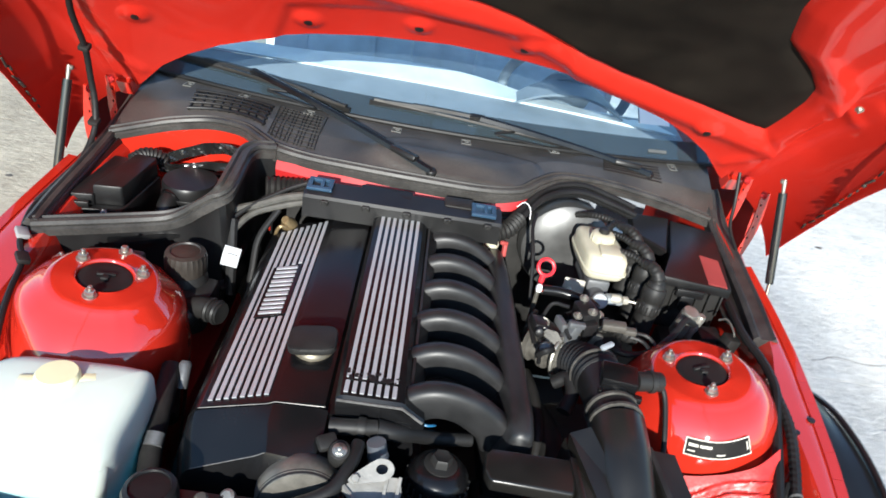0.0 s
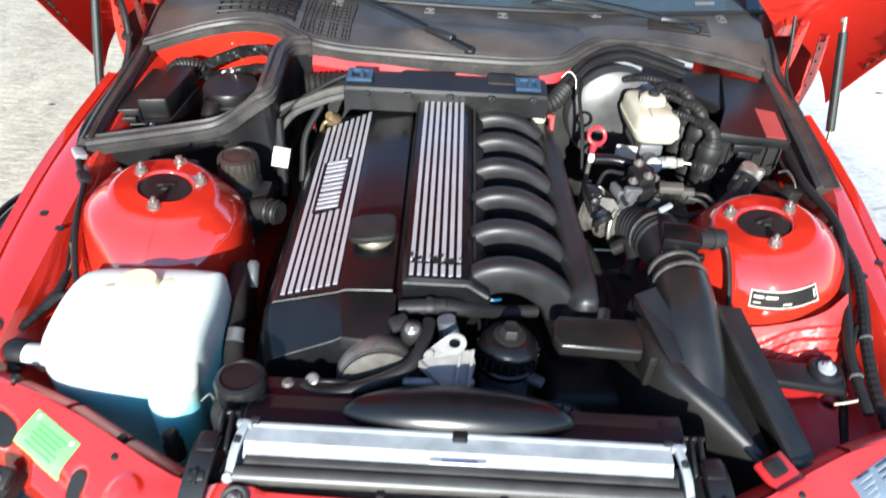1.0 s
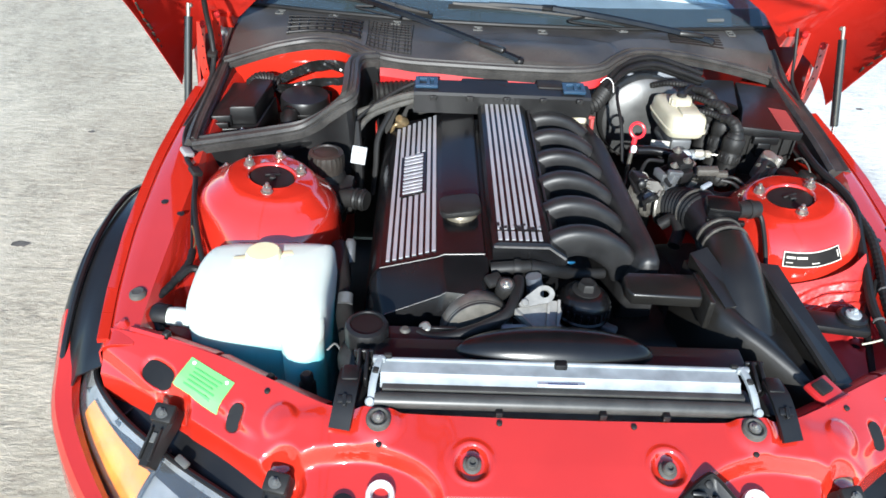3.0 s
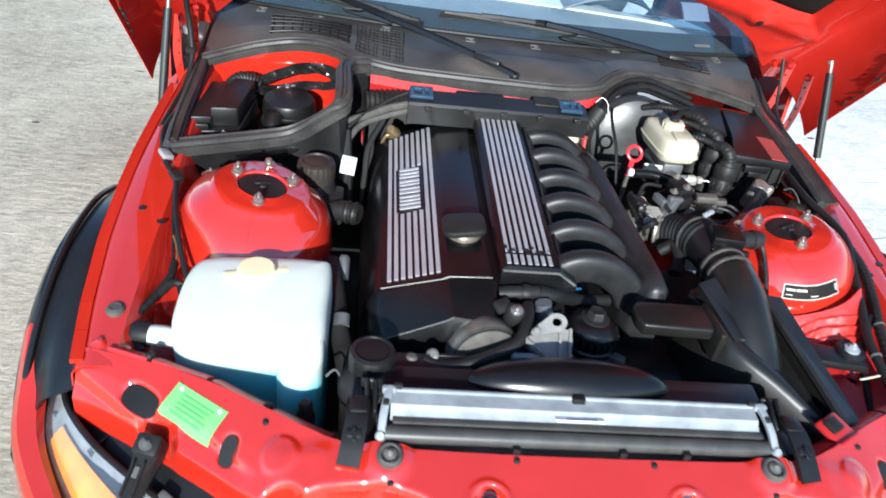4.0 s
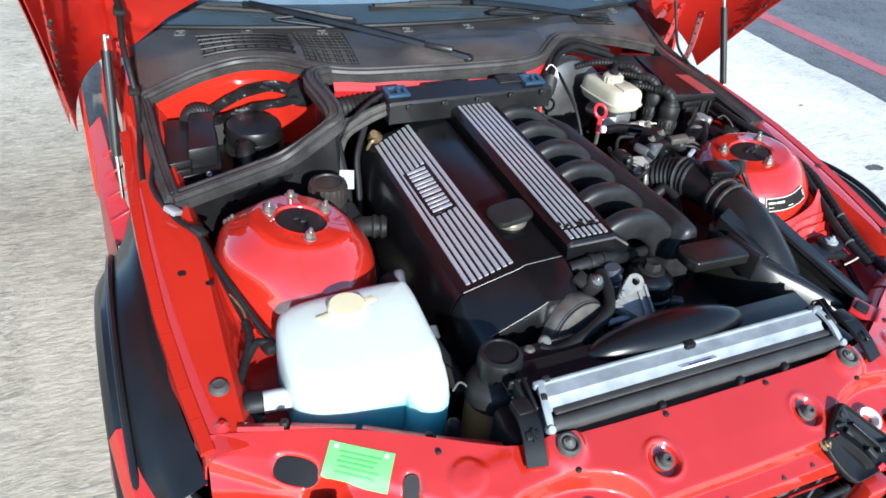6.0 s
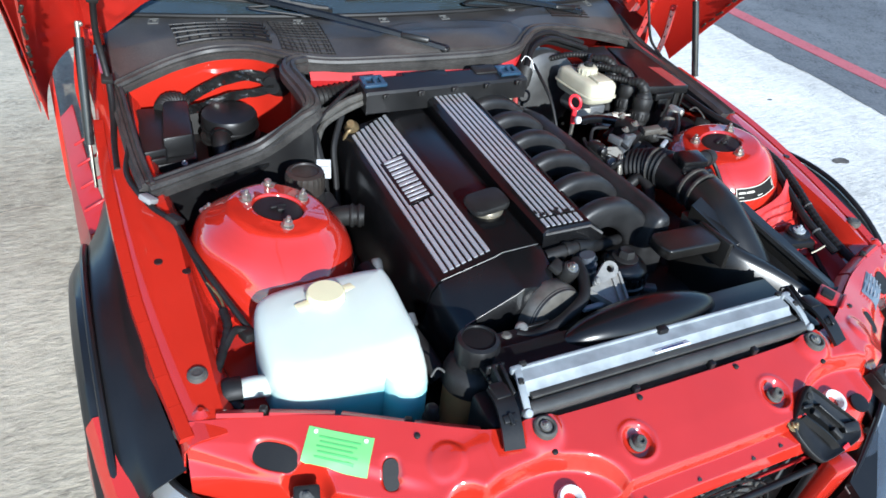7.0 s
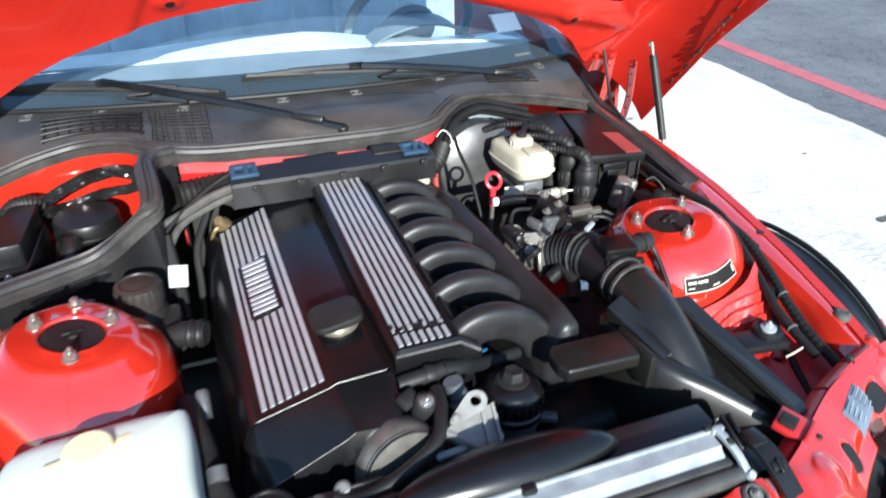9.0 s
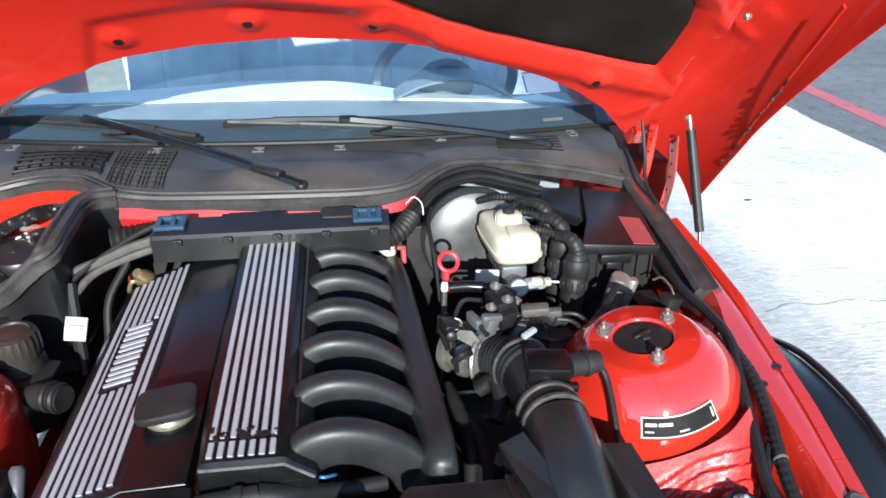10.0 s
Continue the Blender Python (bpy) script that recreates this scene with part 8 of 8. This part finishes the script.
def tub(z, k, cx=0.0, cy=0.0):
    """Rounded outline of the reservoir at a height."""
    out = []
    for x, y in oval(0, 0, 0.046 * k, 0.078 * k, 0, 40, 5.0):
        out.append(Vector((0.393 + cx + x * (1 + 0.6 * -y) + 0.13 * -y, 0.434 + cy + y, z)))
    return out


part("tank", loft([tub(0.740, 0.86), tub(0.746, 0.93), tub(0.757, 0.96), tub(0.758, 1.02), tub(0.762, 1.02), tub(0.763, 0.97), tub(0.786, 0.95), tub(0.793, 0.90), tub(0.797, 0.80), tub(0.798, 0.5)]), CREAM, rs, smooth=50)
part("cap", merge(lathe([(0.024, 0.0), (0.025, 0.004), (0.025, 0.020), (0.021, 0.024), (0.014, 0.025)], at(0.393, 0.438, 0.793), 30), ), CREAM, rs, "ribbed cream screw cap")
part("filler_step", rbox(0.046, 0.046, 0.008, at(0.404, 0.390, 0.799), 0.003), CREAM, rs)
for k in range(14):
    a = 2 * math.pi * k / 14
    part("cap_rib", rbox(0.003, 0.003, 0.015, at(0.393 + 0.0252 * math.cos(a), 0.438 + 0.0252 * math.sin(a), 0.805, 0, 0, math.degrees(a)), 0.001, 1), CREAM, rs)
part("cap_sensor", lathe([(0.012, 0), (0.012, 0.008), (0.009, 0.011), (0.004, 0.011)], at(0.393, 0.438, 0.816), 16), BLACK_DUSTY, rs)
part("cap_wire", tube([(0.398, 0.446, 0.816), (0.42, 0.47, 0.826), (0.445, 0.485, 0.815), (0.46, 0.48, 0.79)], 0.007, 8, rib=0.12, pitch=0.008), BLACK, rs)

# fuse box
fb = thing("fuse_box", 0.61, 0.48, 0.60, "black fuse box with a faded red sticker", "fuse box")
ft = lambda x, y: 0.790 - 0.10 * (x - 0.55) - 0.02 * (y - 0.34)
top = [(0.508, 0.332), (0.664, 0.338), (0.712, 0.62), (0.60, 0.63), (0.555, 0.45)]
bm = prism(top, -0.022, 0.0, None, 0.004, 2)
for v in bm.verts:
    v.co.z += ft(v.co.x, v.co.y)
part("lid", bm, BLACK, fb, "flat black lid")
bm = prism([(0.518, 0.342), (0.655, 0.348), (0.70, 0.61), (0.605, 0.62), (0.565, 0.46)], -0.13, -0.018, None, 0.003, 1)
for v in bm.verts:
    v.co.z += ft(v.co.x, v.co.y)
part("body", bm, BLACK_DUSTY, fb)
bm = prism([(0.612, 0.342), (0.655, 0.343), (0.672, 0.465), (0.628, 0.470)], 0.0, 0.0012)
for v in bm.verts:
    v.co.z += ft(v.co.x, v.co.y)
part("sticker", bm, RED_LABEL, fb, "faded red sticker")
part("latch", merge(rbox(0.060, 0.012, 0.020, at(0.575, 0.330, 0.762), 0.003), rbox(0.030, 0.008, 0.030, at(0.572, 0.326, 0.742), 0.003)), BLACK, fb)
for k in range(6):
    part("rib", rbox(0.004, 0.006, 0.05, at(0.52 + 0.026 * k, 0.340, 0.735), 0.001, 1), BLACK_DUSTY, fb)
bm = prism([(0.555, 0.47), (0.600, 0.64), (0.50, 0.64), (0.49, 0.54)], -0.03, -0.006, None, 0.004, 1)
for v in bm.verts:
    v.co.z += 0.785
part("rear_tray", bm, BLACK, fb)

# big round diagnostic and relay connectors
cn = thing("round_connectors", 0.50, 0.40, 0.62, "cluster of black round connectors with ribbed conduits", "connector")
for x, y, z, r, lx, ly in ((0.496, 0.318, 0.764, 0.0250, -0.022, 0.030), (0.484, 0.372, 0.776, 0.0235, -0.026, 0.032), (0.468, 0.424, 0.786, 0.0220, -0.030, 0.034)):
    m = at(x, y, z, -8, 5)
    barrel = part("connector", lathe([(r * 0.92, -0.11), (r * 0.92, -0.052), (r, -0.050), (r, -0.030), (r * 0.94, -0.028), (r * 0.94, -0.022), (r, -0.020), (r, 0.002), (r * 0.90, 0.008), (r * 0.80, 0.009), (r * 0.76, 0.016), (r * 0.55, 0.022)], m, 30), BLACK_DUSTY, cn, "round black connector with a knurled ring")
    for k in range(16):
        a = math.pi * k / 8
        part("grip", rbox(0.0025, 0.0035, 0.018, m @ at(r * math.cos(a), r * math.sin(a), -0.040, 0, 0, math.degrees(a)), 0.0008, 1), BLACK_DUSTY, barrel)
    top = m @ Vector((0, 0, 0.016))
    part("boot", tube([top, top + Vector((lx * 0.15, ly * 0.15, 0.016)), top + Vector((lx * 0.6, ly * 0.6, 0.026)), top + Vector((lx * 1.2, ly * 1.2, 0.022))], (r * 0.62, r * 0.42), 14, rib=0.05, pitch=0.009), BLACK_DUSTY, barrel)
    end = top + Vector((lx * 1.2, ly * 1.2, 0.022))
    part("conduit", tube([end, end + Vector((-0.020, 0.030, -0.002)), end + Vector((-0.052, 0.055, -0.010)), end + Vector((-0.080, 0.085, -0.030))], 0.0075, 10, rib=0.10, pitch=0.008), BLACK_DUSTY, cn)
part("connector", lathe([(0.015, -0.10), (0.015, -0.01), (0.012, 0.0), (0.006, 0.004)], at(0.510, 0.455, 0.778, -6, 4), 20), BLACK_DUSTY, cn)

# relays and grey hardware below the fuse box
rl = thing("relay_bracket", 0.60, 0.28, 0.56, "bare metal canister and black relays on a bracket", "relay")
part("canister", lathe([(0.017, -0.06), (0.018, 0.0), (0.016, 0.006), (0.008, 0.007)], at(0.564, 0.270, 0.752, 10, 8), 20), DULL_ZINC, rl, "bare metal canister")
part("canister", lathe([(0.009, -0.06), (0.010, 0.0), (0.007, 0.004)], at(0.588, 0.268, 0.748, 10, 8), 16), DULL_ZINC, rl, "bare metal canister")
part("relay", rbox(0.05, 0.04, 0.05, at(0.615, 0.270, 0.690, 5, 0, 10), 0.005), BLACK, rl)
part("relay", rbox(0.03, 0.03, 0.045, at(0.650, 0.245, 0.705, 5, 10, 15), 0.004), BLACK_DUSTY, rl)
part("bracket", tube([(0.655, 0.225, 0.66), (0.66, 0.245, 0.72), (0.648, 0.275, 0.745), (0.63, 0.28, 0.74)], 0.0022, 6), CLAMP, rl)
part("post", rbox(0.14, 0.10, 0.14, at(0.60, 0.29, 0.60), 0.01), BLACK_DUSTY, rl)
part("cable", tube([(0.37, 0.135, 0.742), (0.41, 0.125, 0.735), (0.46, 0.145, 0.735), (0.51, 0.19, 0.750), (0.54, 0.23, 0.758), (0.57, 0.25, 0.74)], 0.0065, 8), RUBBER, rl)

# cables that curve over the servo
ch = thing("cable_bundle", 0.30, 0.56, 0.80, "bundle of black cables curving along the bulkhead", "wiring")
for k, (dz, dy) in enumerate(((0, 0), (0.012, 0.010), (-0.012, 0.006), (0.004, -0.014))):
    part("cable", tube([(0.175, 0.42 + dy, 0.790 + dz), (0.215, 0.47 + dy, 0.815 + dz), (0.27, 0.535 + dy, 0.840 + dz), (0.35, 0.580 + dy, 0.840 + dz), (0.43, 0.600 + dy, 0.815 + dz), (0.50, 0.61 + dy, 0.79 + dz)], 0.0075, 8), RUBBER, ch)
part("cable", tube([(0.245, 0.47, 0.82), (0.235, 0.42, 0.81), (0.240, 0.36, 0.77), (0.245, 0.31, 0.70)], 0.004, 8), RUBBER, ch)
part("bellows", tube([(0.150, 0.400, 0.792), (0.180, 0.415, 0.800), (0.205, 0.445, 0.815)], 0.018, 14, rib=0.12, pitch=0.009), BLACK_DUSTY, ch)
part("white_tie", tube([(0.196, 0.455, 0.838), (0.212, 0.462, 0.848), (0.226, 0.455, 0.838), (0.228, 0.44, 0.82)], 0.0009, 6), WHITE, ch)

# loom cover bar along the bulkhead with its two blue clips
lb = thing("loom_cover", -0.05, 0.40, 0.80, "long black wiring cover with two blue clips", "wiring cover")
part("cover", loft([[Vector((x, y0 + dy, z0 + dz)) for dy, dz in ((-0.028, -0.034), (-0.030, 0.010), (-0.026, 0.016), (0.028, 0.022), (0.032, 0.016), (0.030, -0.030))] for x, y0, z0 in ((-0.250, 0.382, 0.826), (-0.245, 0.382, 0.828), (0.155, 0.392, 0.822), (0.160, 0.392, 0.820))]), BLACK, lb, smooth=25)
part("step", rbox(0.11, 0.036, 0.012, at(-0.085, 0.412, 0.841, 8), 0.004), BLACK, lb)
part("step", rbox(0.062, 0.036, 0.016, at(0.068, 0.414, 0.842, 8), 0.006), BLACK_DUSTY, lb)
for k in range(5):
    x = -0.205 + 0.084 * k
    part("lug", merge(rbox(0.016, 0.010, 0.012, at(x, 0.352 + 0.009 * (x + 0.2), 0.832), 0.003), lathe([(0.004, 0), (0.004, 0.004), (0.002, 0.004)], facing((x, 0.347 + 0.009 * (x + 0.2), 0.833), (0, -1, 0)), 8)), BLACK_DUSTY, lb)
for x, y, z in ((-0.221, 0.392, 0.850), (0.121, 0.395, 0.845)):
    part("blue_clip", merge(rbox(0.052, 0.010, 0.008, at(x, y - 0.016, z, 10), 0.002), rbox(0.010, 0.038, 0.008, at(x - 0.021, y, z, 10), 0.002), rbox(0.010, 0.038, 0.008, at(x + 0.021, y, z, 10), 0.002), rbox(0.052, 0.008, 0.008, at(x, y + 0.018, z + 0.003, 10), 0.002), rbox(0.008, 0.022, 0.008, at(x + 0.004, y + 0.004, z + 0.001, 10), 0.002), rbox(0.05, 0.034, 0.006, at(x, y, z - 0.006, 10), 0.002)), CLIP_BLUE, lb, "dark blue plastic clip")
# looms at its left end, two of them greyed for sunlight and dust
for pts, r, m in (([(-0.245, 0.385, 0.825), (-0.29, 0.378, 0.815), (-0.345, 0.355, 0.800), (-0.39, 0.335, 0.79)], 0.009, BUFFER), ([(-0.245, 0.380, 0.812), (-0.30, 0.365, 0.800), (-0.350, 0.342, 0.785), (-0.38, 0.30, 0.76)], 0.007, BUFFER), ([(-0.24, 0.41, 0.845), (-0.29, 0.39, 0.828), (-0.35, 0.35, 0.802), (-0.385, 0.32, 0.78)], 0.005, RUBBER), ([(-0.380, 0.315, 0.785), (-0.376, 0.295, 0.745), (-0.372, 0.280, 0.715), (-0.37, 0.26, 0.64)], 0.011, RUBBER), ([(-0.30, 0.37, 0.79), (-0.33, 0.33, 0.74), (-0.335, 0.30, 0.68), (-0.34, 0.27, 0.62)], 0.007, RUBBER)):
    part("loom", tube(pts, r, 9), m, lb)
part("corrugated_hose", tube([(-0.345, 0.44, 0.800), (-0.30, 0.452, 0.800), (-0.25, 0.452, 0.805), (-0.21, 0.45, 0.805)], 0.022, 16, rib=0.1, pitch=0.012), BLACK_DUSTY, lb, "corrugated black hose")
part("paper_tag", rbox(0.034, 0.003, 0.040, at(-0.371, 0.272, 0.722, -28, 14, 8), 0.001, 1), TAG, lb, "white paper tag")
for k in range(3):
    part("print_bar", rbox(0.020 - 0.004 * k, 0.003, 0.003, at(-0.369, 0.2695, 0.728 - 0.008 * k, -28, 14, 8), 0.0003, 1), mat("grey_print", (0.3, 0.3, 0.3), 0.6), lb)
part("rear_sensor", merge(lathe([(0.016, -0.02), (0.017, 0.01), (0.012, 0.02), (0.008, 0.03)], at(-0.275, 0.372, 0.752, 30, -20), 16), tube([(-0.272, 0.355, 0.755), (-0.29, 0.345, 0.765), (-0.30, 0.35, 0.74), (-0.285, 0.352, 0.72)], 0.004, 6)), BRASS, lb, "brass temperature sender")

# power steering reservoir
ps = thing("steering_reservoir", -0.433, 0.195, 0.62, "black steering fluid reservoir with knurled cap", "reservoir")
bm = lathe([(0.036, 0.728), (0.039, 0.732), (0.039, 0.762), (0.036, 0.770), (0.028, 0.773), (0.026, 0.770), (0.006, 0.772)], at(-0.433, 0.195, 0), 48)
for v in bm.verts:
    q = Vector((v.co.x + 0.433, v.co.y - 0.195))
    if q.length > 0.0375:
        q *= 1 - 0.07 * (math.cos(24 * math.atan2(q.y, q.x)) > 0)
        v.co.x, v.co.y = -0.433 + q.x, 0.195 + q.y
part("cap", bm, CAP_BROWN, ps, "brown black knurled cap")
part("body", merge(lathe([(0.036, 0.60), (0.040, 0.62), (0.040, 0.715), (0.034, 0.730)], at(-0.433, 0.195, 0), 28), rbox(0.085, 0.075, 0.06, at(-0.415, 0.175, 0.68), 0.012)), BLACK_DUSTY, ps)
jb = thing("coolant_hose_stub", -0.352, 0.112, 0.66, "dark ribbed hose end beside the engine", "hose")
part("stub", merge(tube([(-0.405, 0.135, 0.69), (-0.375, 0.122, 0.703), (-0.340, 0.108, 0.705)], 0.020, 18), lathe([(0.0225, -0.004), (0.024, 0), (0.0225, 0.004)], facing((-0.362, 0.116, 0.7045), (1, -0.4, 0.05)), 18), lathe([(0.0225, -0.004), (0.024, 0), (0.0225, 0.004)], facing((-0.348, 0.111, 0.705), (1, -0.4, 0.05)), 18)), BLACK_DUSTY, jb)
part("hose", tube([(-0.40, 0.133, 0.69), (-0.42, 0.10, 0.66), (-0.41, 0.03, 0.62), (-0.385, -0.06, 0.60)], 0.022, 12), RUBBER, jb)
part("hose", tube([(-0.385, -0.02, 0.68), (-0.372, -0.10, 0.672), (-0.362, -0.17, 0.655), (-0.35, -0.22, 0.64), (-0.34, -0.27, 0.62)], 0.017, 12), BLACK_DUSTY, jb)
part("fitting", lathe([(0.010, -0.03), (0.011, 0.01), (0.007, 0.016)], at(-0.362, -0.025, 0.682, -40), 12), ALU, jb)
part("collar", lathe([(0.014, -0.02), (0.014, 0.0)], at(-0.358, -0.16, 0.675, -60), 12), ALU, jb)
wb = thing("bay_bolt", -0.519, 0.136, 0.76, "large zinc plated bolt behind the strut tower", "bolt")
part("head", hexbolt((-0.519, 0.136, 0.776), (0, 0, 1), 0.014, 0.016, 1.2), STEEL, wb)
part("bracket", rbox(0.05, 0.05, 0.04, at(-0.519, 0.145, 0.757), 0.008), BLACK, wb)
part("small_bolt", hexbolt((-0.632, 0.125, 0.758), (0.3, 0, 1), 0.008, 0.012), STEEL, wb)

# left rear compartment: control unit box and round canister
cu = thing("control_unit_box", -0.64, 0.42, 0.661, "black plastic control unit box in the compartment", "box")
part("lid", merge(prism([(-0.716, 0.330), (-0.668, 0.338), (-0.650, 0.520), (-0.704, 0.525)], 0.750, 0.778, None, 0.004, 2), prism([(-0.672, 0.345), (-0.614, 0.352), (-0.600, 0.505), (-0.650, 0.515)], 0.750, 0.796, None, 0.005, 2), rbox(0.036, 0.010, 0.014, at(-0.69, 0.325, 0.760, 0, 0, 8), 0.003)), BLACK, cu)
part("body", prism([(-0.714, 0.322), (-0.612, 0.335), (-0.596, 0.510), (-0.700, 0.522)], 0.661, 0.750, None, 0.005, 2), BLACK, cu)
part("front_step", merge(prism([(-0.660, 0.262), (-0.570, 0.300), (-0.575, 0.345), (-0.662, 0.325)], 0.661, 0.742, None, 0.006, 2)), BLACK_GLOSS, cu)
part("screw", hexbolt((-0.640, 0.318, 0.752), (0, -0.4, 1), 0.0035, 0.005), ALU_BRIGHT, cu)
part("conduit", tube([(-0.655, 0.505, 0.780), (-0.640, 0.530, 0.786), (-0.618, 0.545, 0.780), (-0.600, 0.550, 0.765)], 0.016, 14, rib=0.08, pitch=0.008), BLACK_DUSTY, cu)
cc = thing("round_canister", -0.524, 0.488, 0.661, "round black canister with an elbow in the compartment", "canister")
part("lid", merge(lathe([(0.058, 0.732), (0.060, 0.737), (0.060, 0.764), (0.057, 0.770), (0.01, 0.771)], at(-0.520, 0.480, 0), 36), lathe([(0.0615, 0.738), (0.0625, 0.741), (0.0615, 0.744)], at(-0.520, 0.480, 0), 36)), BLACK, cc)
part("body", merge(lathe([(0.052, 0.661), (0.054, 0.735)], at(-0.520, 0.480, 0), 30), lathe([(0.064, 0.710), (0.066, 0.714), (0.064, 0.719)], at(-0.520, 0.480, 0), 30)), BLACK_DUSTY, cc)
part("elbow", tube([(-0.535, 0.455, 0.742), (-0.548, 0.428, 0.738), (-0.552, 0.405, 0.715), (-0.552, 0.40, 0.68)], 0.021, 16), BLACK, cc)
part("elbow_collar", lathe([(0.025, -0.008), (0.026, 0), (0.025, 0.008)], facing((-0.545, 0.435, 0.740), (0.3, 0.9, 0.2)), 18), BLACK_GLOSS, cc)
# crumpled film
fo = thing("film_bag", -0.49, 0.585, 0.77, "crumpled glossy black film along the bulkhead", "plastic film")


def crumple(pts, width, seed):
    """A limp ribbon of film with sharp folds."""
    rows = []
    for k in range(7):
        f = k / 6 - 0.5
        rows.append([Vector(p) + Vector((0, -0.25 * f * width, f * width)) for p in pts])
    bm = skin(rows, n=46, sub=1)
    for v in bm.verts:
        c = v.co
        a = noise.noise(Vector((c.x * 30 + seed, c.z * 22, seed)))
        b = abs(noise.noise(Vector((c.x * 55 + c.z * 90, seed, c.y * 20))))
        v.co += Vector((0.006 * a, -0.020 * a - 0.016 * b, 0.014 * a + 0.006 * b))
    bmesh.ops.solidify(bm, geom=list(bm.faces), thickness=0.0006)
    return bm


part("film", crumple([(-0.612, 0.546, 0.768), (-0.585, 0.552, 0.782), (-0.545, 0.562, 0.797), (-0.505, 0.568, 0.808), (-0.470, 0.560, 0.818), (-0.435, 0.550, 0.816), (-0.415, 0.540, 0.806)], 0.030, 1.0), FOIL, fo, smooth=14)
part("film", crumple([(-0.612, 0.542, 0.756), (-0.580, 0.544, 0.756), (-0.540, 0.550, 0.764), (-0.500, 0.552, 0.772), (-0.460, 0.548, 0.778), (-0.415, 0.538, 0.786)], 0.024, 5.0), FOIL, fo, smooth=14)
bg = thing("grommet_boot", -0.40, 0.53, 0.78, "black rubber boot in the compartment corner", "boot")
part("boot", merge(lathe([(0.032, -0.03), (0.034, 0.0), (0.026, 0.02), (0.02, 0.03)], facing((-0.395, 0.545, 0.800), (-0.6, -0.7, 0.1)), 20)), RUBBER, bg)

# dark sill between the fuse box and the offside rubber strip
part("side_tray", skin([[(0.655, 0.30, 0.728), (0.66, 0.45, 0.735), (0.70, 0.62, 0.742), (0.72, 0.70, 0.75)], [(0.700, 0.26, 0.728), (0.712, 0.45, 0.738), (0.722, 0.62, 0.745), (0.735, 0.72, 0.755)]], n=16, sub=3, th=0.004), BLACK_DUSTY, fb)
